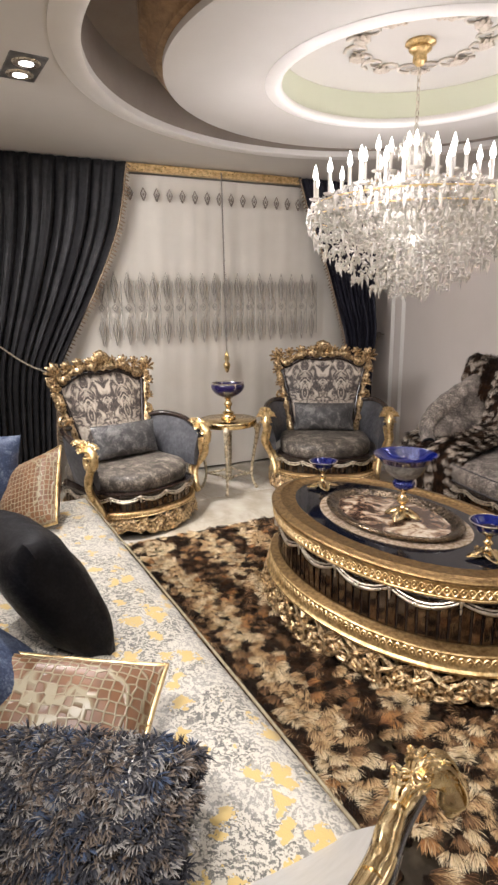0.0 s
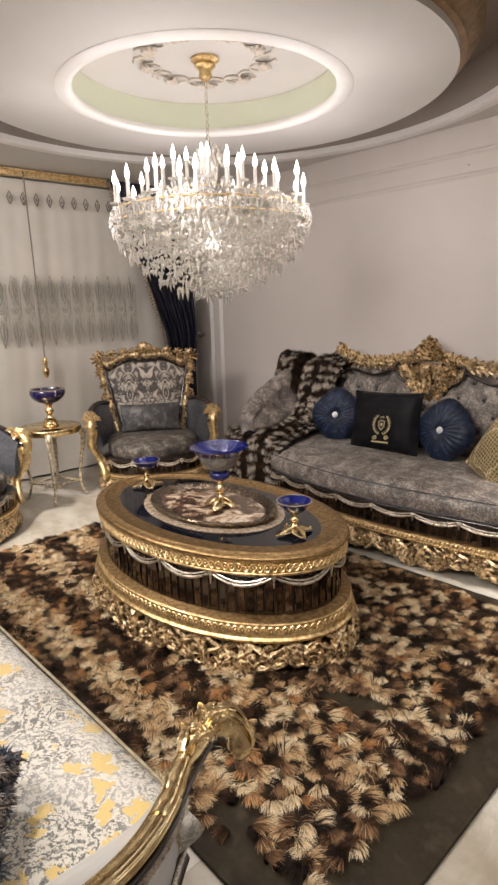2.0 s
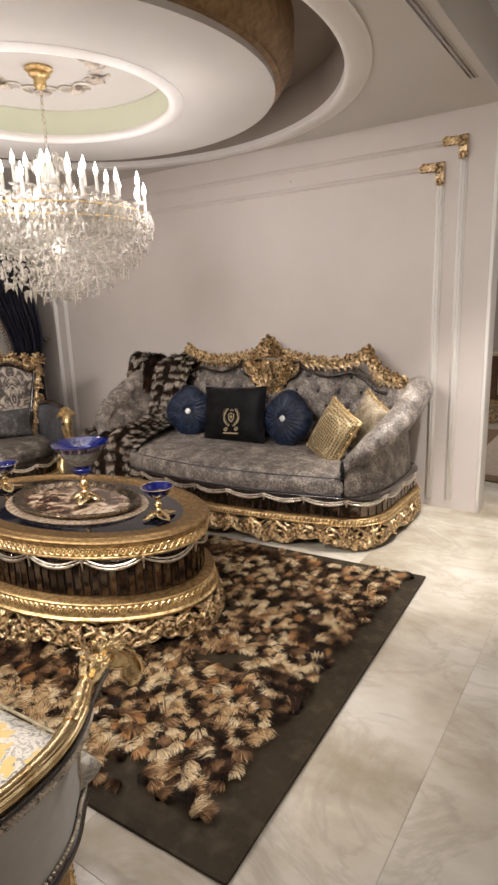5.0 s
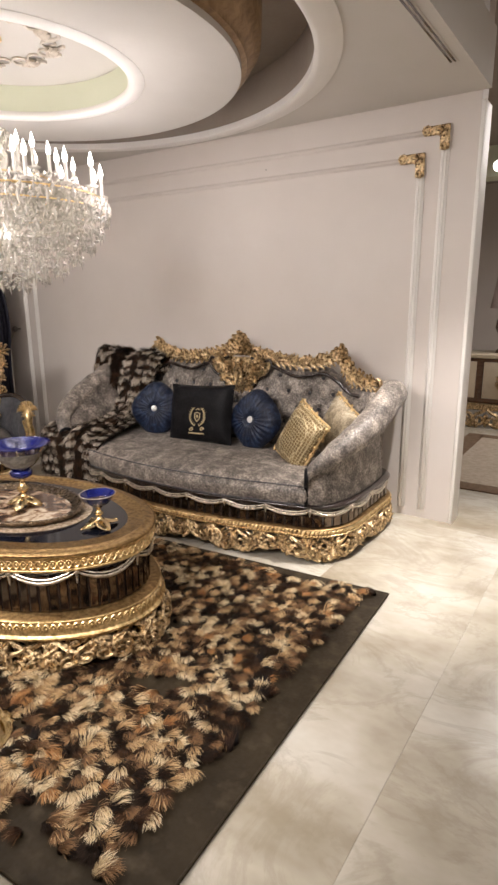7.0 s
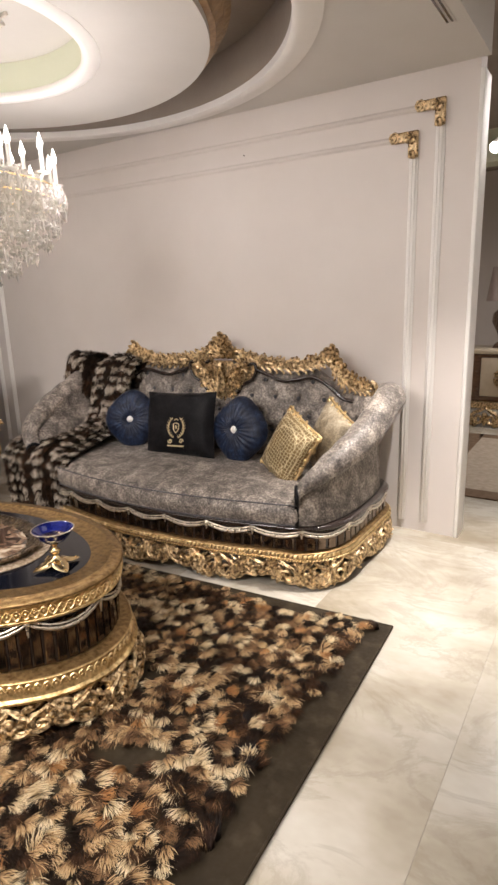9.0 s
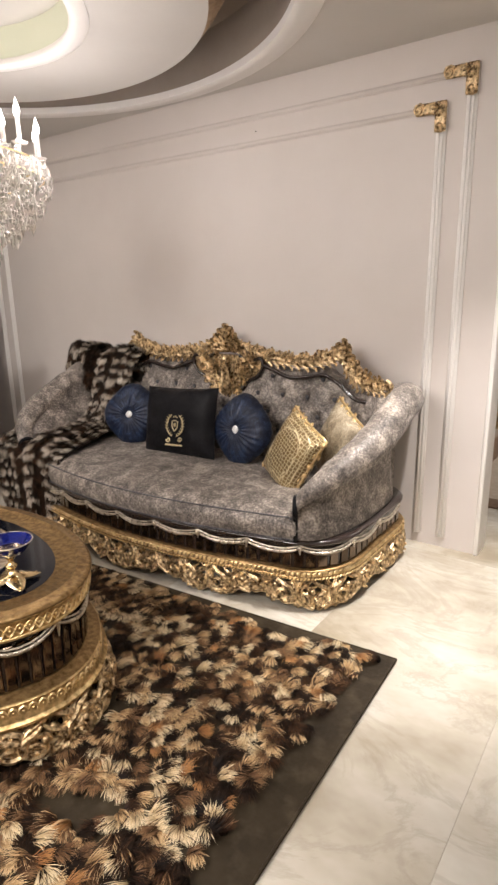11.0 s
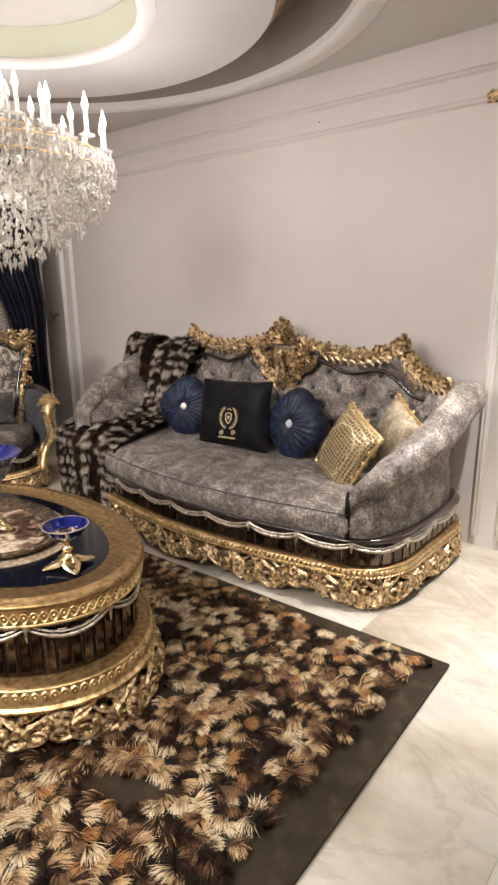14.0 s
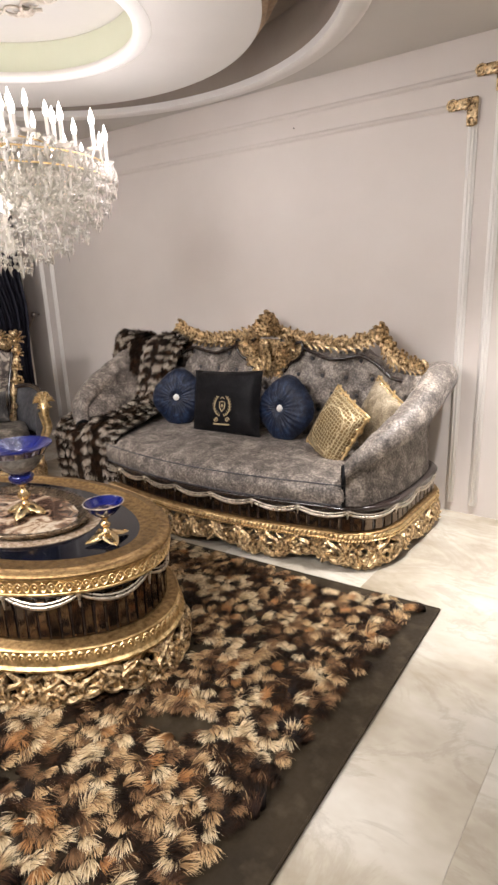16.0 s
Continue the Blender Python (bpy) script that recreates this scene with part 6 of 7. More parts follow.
    part("edge_bead", bead, dark_lacquer, ch, "dark lacquered edge bead")
    part("back_frame", frame_bm, gold, ch, "carved gilt back frame with a leafy crest")
    for hand in (1, -1):
        rail = dense([(hand * 0.34, -0.13, 0.70), (hand * 0.47, -0.22, 0.715), (hand * 0.535, -0.42, 0.69), (hand * 0.53, -0.58, 0.635), (hand * 0.525, -0.66, 0.62), (hand * 0.525, -0.72, 0.57)], 24)
        bm = bmesh.new()
        tube(bm, rail, [0.022] * 14 + [0.024, 0.027, 0.03, 0.034, 0.037, 0.038, 0.038, 0.036, 0.03, 0.024, 0.016], 8)
        part("arm_rail", bm, dark_lacquer, ch, "black lacquered arm rail")
        bm = bmesh.new()
        tube(bm, [(hand * 0.527, -0.66 + y, 0.575 + z) for y, z in spiral(0, 0, 0.075, 1.2, 1.5, 1, 16)], [0.038 - 0.0014 * i for i in range(17)], 8)
        leafwork(bm, (hand * 0.53, -0.66, 0.61), (0, -0.6, 0.8), (0, 0.8, 0.6), 0.105, 2, 9)
        leafwork(bm, (hand * 0.53, -0.70, 0.585), (0, -0.85, 0.5), (0, 0.5, 0.85), 0.07, 4, 7)
        leafwork(bm, (hand * 0.54, -0.57, 0.655), (0, -0.3, 0.95), (0, 0.95, 0.3), 0.07, 5, 7)
        sup = dense([(hand * 0.527, -0.70, 0.56), (hand * 0.545, -0.66, 0.44), (hand * 0.50, -0.60, 0.33), (hand * 0.455, -0.64, 0.22), (hand * 0.45, -0.68, 0.16)], 16)
        tube(bm, [p + Vector((-hand * 0.030, 0.035, 0)) for p in sup], 0.020, 7)
        tube(bm, sup, [0.026, 0.027, 0.028, 0.03, 0.031, 0.03, 0.028, 0.026, 0.025, 0.024, 0.025, 0.028, 0.03, 0.03, 0.028, 0.024, 0.018], 8)
        part("arm_scroll", bm, gold_pale, ch, "gilt scroll arm front")
        # padded side between rail and seat
        bm = bmesh.new()
        rings = []
        for k in range(0, 19):
            p = rail[k]
            f = k / 18
            low = Vector((p.x - hand * 0.07, p.y, 0.36))
            q = []
            for s in range(7):
                v = s / 6
                c = low.lerp(p + Vector((0, 0, -0.01)), v)
                q.append(c + Vector((-hand * 0.022 * math.sin(math.pi * v) - hand * 0.012, 0, 0)))
            for s in range(6, -1, -1):
                v = s / 6
                c = low.lerp(p + Vector((0, 0, -0.01)), v)
                q.append(c + Vector((hand * 0.014 * math.sin(math.pi * v) + hand * 0.012, 0, 0)))
            rings.append(q)
        loft(bm, rings)
        part("arm_pad", bm, pad_velvet, ch, "plain grey velvet arm panel")
    return ch


def bolster(m, w, h, t, material, label, group=""):
    c = thing("cushion", m, label, "cushion", group)
    part("cover", pillow(bmesh.new(), w, h, t), material, c)
    return c


CH2 = pose(-3.56, -1.14, 0, rz=62) @ Matrix.Diagonal((0.93, 0.93, 0.985, 1))
CH1 = pose(-3.48, -3.13, 0, rz=111) @ Matrix.Diagonal((0.97, 0.97, 1.0, 1))
first_chair = armchair()
first_chair.matrix_world = CH2
bpy.context.view_layer.update()
tagged(copy_thing(first_chair, CH1), "carved gilt armchair in silver damask beside the curtain")
ribbed = velvet("silver_shot_velvet", (0.022, 0.021, 0.021), (0.062, 0.059, 0.058), (0.27, 0.255, 0.24), 14, 0.3)
bolster(CH2 @ pose(0.0, -0.30, 0.45, rx=-14), 0.56, 0.25, 0.15, ribbed, "small charcoal velvet cushion on the armchair", "armchair cushions")
bolster(CH1 @ pose(0.02, -0.31, 0.45, rx=-14, ry=2), 0.56, 0.25, 0.15, ribbed, "small silver velvet cushion on the armchair", "armchair cushions")


# ---- cushions and throw on the wall sofa ----
def pleated_cushion(m, r, label):
    """A round cushion with sunburst pleats and a crystal button; faces -y, stands on z=0."""
    c = thing("round_cushion", m, label, "cushion", "round navy cushions")
    bm = bmesh.new()
    n, k = 108, 12
    rings = []
    for side in (-1, 1):
        for j in range(k + 1):
            f = j / k if side < 0 else 1 - j / k
            if side > 0 and j == 0:
                continue
            rr = r * f
            ring = []
            for i in range(n):
                a = 2 * math.pi * i / n
                pl = f * (1 - 0.5 * f) * (0.008 * math.sin(a * 27) + 0.016 * noise.noise(Vector((math.cos(a) * 9 * (0.4 + f), math.sin(a) * 9 * (0.4 + f), f * 9 + r * 40))))
                sq = 1 + 0.05 * math.cos(4 * a)
                th = 0.085 * (1 - f ** 3.2) ** 0.6 * (0.55 + 0.45 * min(1, f / 0.25)) + pl
                ring.append(bm.verts.new((rr * sq * math.cos(a), side * th if f < 1 else 0, rr * sq * math.sin(a) + r)) if rr > 1e-6 else None)
            if rr <= 1e-6:
                ctr = bm.verts.new((0, side * 0.05, r))
                ring = [ctr] * n
            rings.append(ring)
    for a, b in zip(rings, rings[1:]):
        for i in range(n):
            j = (i + 1) % n
            q = []
            for v in (a[i], a[j], b[j], b[i]):
                if v not in q:
                    q.append(v)
            if len(q) > 2:
                bm.faces.new(q)
    part("cover", bm, navy_velvet, c, "sunburst pleated navy velvet cover")
    bm = bmesh.new()
    knob(bm, (0, -0.062, r), 0.024, 1, 0.55, 1, 12)
    for i in range(10):
        a = i * math.pi / 5
        knob(bm, (0.022 * math.cos(a), -0.06, r + 0.022 * math.sin(a)), 0.006, seg=6)
    part("button", bm, surf("pearl", (0.70, 0.68, 0.66), (0.82, 0.80, 0.78), 30, (0.1, 0.2), 0.1, 0.1), c, "pearl centre button")


pleated_cushion(pose(-1.845, -0.53, 0.462, rx=-12, rz=22), 0.200, "round navy velvet sunburst cushion with a pearl button")
pleated_cushion(pose(-0.955, -0.53, 0.466, rx=-12, rz=-6), 0.205, "round navy velvet sunburst cushion with a pearl button")


def emblem_cushion():
    c = thing("emblem_cushion", pose(-1.365, -0.60, 0.468, rx=-13, ry=-3, rz=2), "square black velvet cushion with a gold wreath emblem", "cushion")
    part("cover", pillow(bmesh.new(), 0.56, 0.43, 0.17), black_velvet, c)
    bm = bmesh.new()
    y = -0.088
    zc = 0.185
    for hand in (1, -1):
        tube(bm, [(0.03 + hand * 0.062 * math.sin(a), y, zc + 0.005 - 0.068 * math.cos(a)) for a in [0.3 + k * 0.25 for k in range(10)]], 0.0035, 5)
        for k in range(9):
            a = 0.4 + k * 0.26
            p = Vector((0.03 + hand * 0.062 * math.sin(a), y, zc + 0.005 - 0.068 * math.cos(a)))
            tube(bm, [p, p + Vector((hand * 0.014, 0, 0.010))], [0.004, 0.002], 5)
            tube(bm, [p, p + Vector((-hand * 0.011, 0, 0.012))], [0.004, 0.002], 5)
        tube(bm, [(0.03 + hand * (0.045 + x), y, zc - 0.082 + z) for x, z in spiral(0, 0, 0.018, 0, 1.2, hand, 9)], 0.004, 5)
    # plain shield inside the wreath
    tube(bm, [(0.03 + x, y, zc + z) for x, z in ((0, -0.03), (0.02, -0.005), (0.022, 0.03), (0, 0.036), (-0.022, 0.03), (-0.02, -0.005), (0, -0.03))], 0.004, 5)
    knob(bm, (0.03, y, zc + 0.008), 0.010, 1, 0.4, 1.3, 8)
    for k in range(4):
        knob(bm, (0.018 + k * 0.009, y, zc + 0.055 + (0.006 if k in (1, 2) else 0)), 0.0045, seg=6)
    box(bm, -0.035, 0.095, y - 0.003, y + 0.003, zc - 0.118, zc - 0.108)
    part("emblem", bm, surf("gold_thread", (0.50, 0.40, 0.22), (0.66, 0.55, 0.34), 40, (0.4, 0.55), 0.5, 0.2), c, "embroidered gold wreath and shield")


emblem_cushion()


def scale_cloth(name, ground, ridge, size, metal=0.3):
    """Cloth of overlapping scales or honeycomb cells."""
    m, nt, b = nodes_of(name)
    tc = nt.nodes.new("ShaderNodeTexCoord")
    v = put(nt, "ShaderNodeTexVoronoi", scale=1 / size, randomness=0.30)
    v.feature = "DISTANCE_TO_EDGE"
    nt.links.new(tc.outputs["Object"], v.inputs["Vector"])
    f = ramp(nt, v.outputs["Distance"], [(0.04, (1, 1, 1)), (0.12, (0, 0, 0))])
    n = noise_tex(nt, 9, 3)
    g2 = ramp(nt, n.outputs["Fac"], [(0.35, tuple(x * 0.6 for x in ground)), (0.65, ground)])
    col = mixc(nt, f.outputs["Color"], g2.outputs["Color"], ridge)
    nt.links.new(col, b.inputs["Base Color"])
    b.inputs["Roughness"].default_value = 0.35
    b.inputs["Metallic"].default_value = metal
    relief(nt, b, f.outputs["Color"], 0.5, 0.008)
    return m


honey_gold = scale_cloth("gold_honeycomb_brocade", (0.30, 0.20, 0.085), (0.74, 0.62, 0.38), 0.020, 0.55)
honey_rust = scale_cloth("rust_honeycomb_brocade", (0.24, 0.115, 0.055), (0.33, 0.28, 0.18), 0.026, 0.0)
shell = velvet("champagne_brocade", (0.09, 0.07, 0.045), (0.27, 0.215, 0.14), (0.58, 0.50, 0.37), 16, 0.3)


def brocade_cushion(m, w, h, t, mats, label, group="", edged=False):
    c = thing("brocade_cushion", m, label, "cushion", group)
    part("cover", pillow(bmesh.new(), w, h, t), mats[0], c)
    bm = bmesh.new()
    r = 0.008
    for s in (1,):
        q = []
        n = 40
        for k in range(n + 1):
            a = 2 * math.pi * k / n
            x, z = math.cos(a), math.sin(a)
            kx = 1 / max(abs(x), abs(z))
            u, v = x * kx, z * kx
            q.append((u * w / 2 * (1 - 0.05 * (1 - v * v) * abs(u)), 0, v * h / 2 * (1 - 0.05 * (1 - u * u) * abs(v)) + h / 2))
        tube(bm, q, r, 6)
        if edged:
            # leafy embroidery crowding along the border
            er = random.Random(17)
            for a, b in zip(q, q[1:]):
                p = Vector(a).lerp(Vector(b), er.random())
                away = Vector((p.x, 0, p.z - h / 2)).normalized()
                for face in (-1, 1):
                    knob(bm, p - away * er.uniform(0.0, 0.022) + Vector((0, face * er.uniform(0.008, 0.018), 0)), er.uniform(0.008, 0.014), 1, 0.6, 1.2, 6)
    part("piping", bm, mats[1], c, "embroidered leafy border" if edged else "twisted piping")
    return c


brocade_cushion(pose(-0.60, -0.67, 0.458, rx=-18, ry=24, rz=-28), 0.32, 0.39, 0.16, (honey_gold, gold_pale), "gold honeycomb brocade cushion leaning on the sofa arm", "brocade cushions", True)
brocade_cushion(pose(-0.405, -0.50, 0.475, rx=-16, ry=18, rz=-40), 0.36, 0.40, 0.15, (shell, gold_pale), "champagne brocade cushion tucked against the sofa arm", "brocade cushions", True)


def fur_throw():
    t = thing("fur_throw", pose(-2.16, -0.5, 0.5), "striped dark and cream fur throw draped over the sofa arm", "throw")
    o = Vector((-2.2, -0.5, 0.5))
    path = [(-0.17, 0.84), (-0.20, 1.01), (-0.30, 1.0), (-0.37, 0.87), (-0.43, 0.70), (-0.54, 0.570), (-0.74, 0.535), (-0.98, 0.515), (-1.085, 0.47), (-1.10, 0.34), (-1.105, 0.20), (-1.105, 0.10)]
    left = [-2.62, -2.63, -2.63, -2.62, -2.58, -2.52, -2.50, -2.48, -2.46, -2.44, -2.42, -2.40]
    right = [-2.00, -2.02, -2.03, -2.05, -2.08, -2.08, -2.02, -1.96, -1.93, -1.91, -1.90, -1.89]
    line = dense([(0, y, z) for y, z in path], 54)
    L = dense([(x, 0, 0) for x in left], 54)
    R = dense([(x, 0, 0) for x in right], 54)
    bm = bmesh.new()
    nx = 22
    grid = {}
    pos, nrm = {}, {}
    for j, p in enumerate(line):
        tan = (line[min(j + 1, 54)] - line[max(j - 1, 0)]).normalized()
        nn = Vector((0, tan.z, -tan.y))
        if nn.y > 0 and nn.z < 0.2 or (nn.z < -0.1):
            nn = -nn
        for i in range(nx + 1):
            u = i / nx
            x = L[j].x + (R[j].x - L[j].x) * u
            bump_ = 0.022 * math.sin(u * 9.5 + j * 0.05) + 0.015 * math.sin(u * 23 + 1)
            # follow the raised sofa arm towards the outer side
            side = ease((-2.30 - x) / 0.30)
            lift = side * 0.05 if 8 < j < 34 else 0.0
            q = Vector((x, p.y, p.z + lift)) + nn * (bump_ + 0.028)
            pos[i, j], nrm[i, j] = q, nn
            grid[i, j] = bm.verts.new(q - o)
    for i in range(nx):
        for j in range(54):
            bm.faces.new((grid[i, j], grid[i + 1, j], grid[i + 1, j + 1], grid[i, j + 1]))
    ob = part("pelt", bm, surf("dark_pelt", (0.02, 0.013, 0.009), (0.045, 0.03, 0.02), 12, (0.7, 0.9)), t, "dark pelt lining")
    ob.modifiers.new("thick", "SOLIDIFY").thickness = 0.01
    rng = random.Random(21)
    tufts = []
    for j in range(1, 54):
        tan = (line[min(j + 1, 54)] - line[max(j - 1, 0)]).normalized()
        for i in range(nx + 1):
            u = i / nx
            strip = (u * 2.6 + 0.1 + 0.16 * noise.noise(Vector((u * 5, j * 0.22, 9.0)))) % 1.0
            half = pos[i, j].lerp(pos[i, j + 1], 0.5) if j < 54 else pos[i, j]
            for jj, place in ((j, pos[i, j]), (j + 0.5, half)):
                wave = (jj + 2.6 * abs(strip - 0.4) + 1.5 * noise.noise(Vector((u * 6, jj * 0.25, 3.0)))) % 2.2
                if 0.10 < strip < 0.74:
                    mi = rng.choice((4, 5, 5)) if wave < 0.95 else rng.choice((1, 0, 0))
                else:
                    mi = rng.choice((0, 0, 1, 0))
                lean = (tan + Vector((rng.gauss(0, 0.22), 0, 0))).normalized()
                tufts.append((place - o - nrm[i, j] * 0.006, lean, nrm[i, j], rng.uniform(0.042, 0.064), 0.013, mi))
    pale = [fur_material("fur_ash", (0.02, 0.013, 0.009), (0.27, 0.215, 0.165), (0.60, 0.52, 0.425)),
            fur_material("fur_ivory", (0.03, 0.02, 0.014), (0.42, 0.35, 0.28), (0.76, 0.69, 0.59))]
    fur_mesh("fur", tufts, 32, 0.0013, 5, FURS[:4] + pale, t, "striped dark brown and cream fur", 0.3)


fur_throw()


# ---- near sofa with the flowered seat ----
def flowered_cloth():
    m, nt, b = nodes_of("flowered_jacquard")
    tc = nt.nodes.new("ShaderNodeTexCoord")
    warp = noise_tex(nt, 20, 4, 0.7)
    v = put(nt, "ShaderNodeTexVoronoi", scale=7.5, randomness=0.85)
    mp = nt.nodes.new("ShaderNodeVectorMath")
    mp.operation = "MULTIPLY_ADD"
    mp.inputs[1].default_value = (0.12, 0.12, 0.12)
    nt.links.new(warp.outputs["Color"], mp.inputs[0])
    nt.links.new(tc.outputs["Object"], mp.inputs[2])
    nt.links.new(mp.outputs[0], v.inputs["Vector"])
    petals = maths(nt, "SINE", maths(nt, "MULTIPLY", v.outputs["Distance"], 46.0))
    fine = noise_tex(nt, 54, 4, 0.75)
    lace = maths(nt, "ADD", maths(nt, "MULTIPLY", petals, 0.22), maths(nt, "MULTIPLY", fine.outputs["Fac"], 1.25))
    base = ramp(nt, lace, [(0.43, (0.12, 0.115, 0.102)), (0.58, (0.32, 0.296, 0.245)), (0.74, (0.57, 0.53, 0.445))])
    big = noise_tex(nt, 5.0, 3, 0.5)
    cream = ramp(nt, big.outputs["Fac"], [(0.47, (0, 0, 0)), (0.58, (1, 1, 1))])
    col = mixc(nt, maths(nt, "MULTIPLY", cream.outputs["Color"], 0.38), base.outputs["Color"], (0.62, 0.585, 0.52))
    v2 = put(nt, "ShaderNodeTexVoronoi", scale=11.0, randomness=1.0)
    nt.links.new(mp.outputs[0], v2.inputs["Vector"])
    n5 = noise_tex(nt, 30, 3, 0.6)
    blot = maths(nt, "ADD", v2.outputs["Distance"], maths(nt, "MULTIPLY", n5.outputs["Fac"], 0.42))
    yel = ramp(nt, blot, [(0.505, (1, 1, 1)), (0.525, (0, 0, 0))])
    pick = noise_tex(nt, 3.2, 2)
    pk = ramp(nt, pick.outputs["Fac"], [(0.30, (0, 0, 0)), (0.40, (1, 1, 1))])
    col = mixc(nt, maths(nt, "MULTIPLY", yel.outputs["Color"], pk.outputs["Color"]), col, (0.58, 0.42, 0.15))
    nt.links.new(col, b.inputs["Base Color"])
    b.inputs["Roughness"].default_value = 0.5
    b.inputs["Sheen Weight"].default_value = 0.2
    relief(nt, b, lace, 0.25, 0.004)
    return m


NEAR = pose(-0.965, -4.335, 0, rz=183)
FLOWER = flowered_cloth()


def near_sofa():
    s = thing("sofa", NEAR, "carved gilt sofa with a blue grey and yellow flowered seat", "sofa")
    # the seat runs on further at the window end
    MORE = 0.38
    plan = rounded_plan(2.46 + MORE, 0.895, 0.26, 0.20)
    plan = Plan([(p.x + MORE / 2, p.y) for p in plan.p])
    keep = lambda p, n: n.y < 0.4
    carved_base(s, plan, (0.15, 0.195, 0.275, 0.315), 0.032, 0.054, 0.22, 24, keep, gold)
    part("seat_rail", band(bmesh.new(), plan, [(-0.07, 0.31), (0.0, 0.31), (0.008, 0.322), (0.006, 0.34), (-0.07, 0.345)]), dark_lacquer, s, "black lacquered seat rail")
    part("platform", plate(bmesh.new(), plan, 0.27, 0.343, -0.03), dark_velvet, s)
    bm = bmesh.new()
    seat_cushion(bm, 2.24 + MORE, 0.14, 0.976, 0.345, 0.437, crown=0.012, seed=4)
    bm.transform(Matrix.Translation((MORE / 2, 0, 0)))
    part("seat_cushion", bm, FLOWER, s, "flowered jacquard seat cushion")
    bm = bmesh.new()
    tube(bm, dense([(-1.11, -0.972, 0.428), (0, -0.975, 0.431), (1.11 + MORE, -0.972, 0.428)], 20), 0.0050, 6)
    part("piping", bm, surf("olive_piping", (0.20, 0.16, 0.09), (0.32, 0.27, 0.17), 50, (0.5, 0.6)), s, "twisted olive piping")
    # padded back
    bm = bmesh.new()
    box(bm, -1.16, 1.16 + MORE, -0.16, -0.02, 0.34, 0.98, bevel=0.05, seg=4)
    part("backrest", bm, damask, s, "grey damask back")
    bm = bmesh.new()
    for hand in (1, -1):
        pts = dense([(hand * x, -0.09, z) for x, z in ((0.0, 1.12), (0.2, 1.07), (0.5, 1.02), (0.8, 1.06), (1.0, 0.98), (1.18, 0.86))], 40)
        carved(bm, pts, 0.045, 3 + hand, 10, 0.45, 26)
    leafwork(bm, (0, -0.12, 1.08), (0, -1, 0.2), (0, 0, 1), 0.11, 2, 9)
    bm.transform(Matrix.Translation((MORE / 2, 0, 0)))
    part("crest_rail", bm, gold, s, "carved gilt crest rail")
    satin = surf("silver_grey_satin", (0.36, 0.345, 0.315), (0.45, 0.43, 0.395), 4, (0.28, 0.4), 0, 0.08, 30, 0.002, sheen=0.3)
    for hand in (-1,):
        rail = dense([(hand * x, y, z) for x, y, z in ((1.285, -0.978, 0.692), (1.272, -0.972, 0.730), (1.262, -0.938, 0.762), (1.279, -0.894, 0.778), (1.319, -0.812, 0.780), (1.363, -0.745, 0.780),
                                                       (1.392, -0.678, 0.780), (1.404, -0.607, 0.782), (1.406, -0.512, 0.790), (1.383, -0.313, 0.820), (1.333, -0.115, 0.880), (1.265, 0.0, 0.940))], 60)
        bm = bmesh.new()
        carved(bm, dense(rail[:30], 70), [0.019 + 0.004 * math.sin(k * 0.35) * (1 - k / 71) + 0.006 * (1 - k / 71) for k in range(71)], 5 + hand, 20, 0.16, 40, 0.85)
        for k in range(1, 20):
            q, tn = rail[k], (rail[k + 1] - rail[k - 1]).normalized()
            sd = tn.cross(Vector((0, 0, 1)))
            for lift in (-1, 1):
                tube(bm, [q + Vector((0, 0, 0.019)), q + sd * lift * 0.010 + tn * 0.012 + Vector((0, 0, 0.0195)), q + sd * lift * 0.021 + tn * 0.017 + Vector((0, 0, 0.012))], [0.003, 0.0055, 0.002], 6)
        tube(bm, rail[26:], [0.020] * len(rail[26:]), 10, 0.6)
        tube(bm, [p + Vector((0, 0, 0.008)) for p in rail[24:]], 0.011, 6, 0.6)
        # drooping scroll of leaves at the front
        tube(bm, [(hand * (1.280 + 0.3 * y), -0.980 + y, 0.694 + z) for y, z in spiral(0.0, 0, 0.028, 1.3, 1.4, 1, 16)], [0.018 - 0.0008 * i for i in range(17)], 8)
        for dx, dy, dz in ((0, 0, 0), (-0.016, 0.010, -0.006), (0.016, 0.010, -0.006)):
            acanthus(bm, [(hand * (1.268 + dx), -0.925 + dy, 0.792 + dz), (hand * (1.260 + dx), -0.962 + dy, 0.782 + dz), (hand * (1.268 + dx * 1.2), -0.984 + dy, 0.758 + dz),
                          (hand * (1.280 + dx * 1.2), -0.994 + dy, 0.728 + dz), (hand * (1.286 + dx * 1.2), -0.990 + dy, 0.706 + dz)], (0, -0.6, 0.8), 0.012, 4)
        for k in range(5):
            q, tn = rail[4 + k * 4], (rail[5 + k * 4] - rail[3 + k * 4]).normalized()
            sd = tn.cross(Vector((0, 0, 1)))
            for lift in (-1, 1):
                b0 = q + Vector((0, 0, 0.018)) + sd * lift * 0.008
                acanthus(bm, [b0 + tn * 0.022, b0 + sd * lift * 0.006 + Vector((0, 0, 0.010)), b0 - tn * 0.024 + sd * lift * 0.014 + Vector((0, 0, 0.004)), b0 - tn * 0.034 + sd * lift * 0.022 + Vector((0, 0, 0.006))],
                         Vector((0, 0, 1)) + sd * lift * 0.5, 0.012, 3)
        part("arm_rail", bm, gold_bright, s, "carved bright gilt arm rail")
        first = min(range(61), key=lambda k: abs(rail[k].y + 0.80) + (1 if k < 10 else 0))
        span = rail[first:]
        m = len(span) - 1
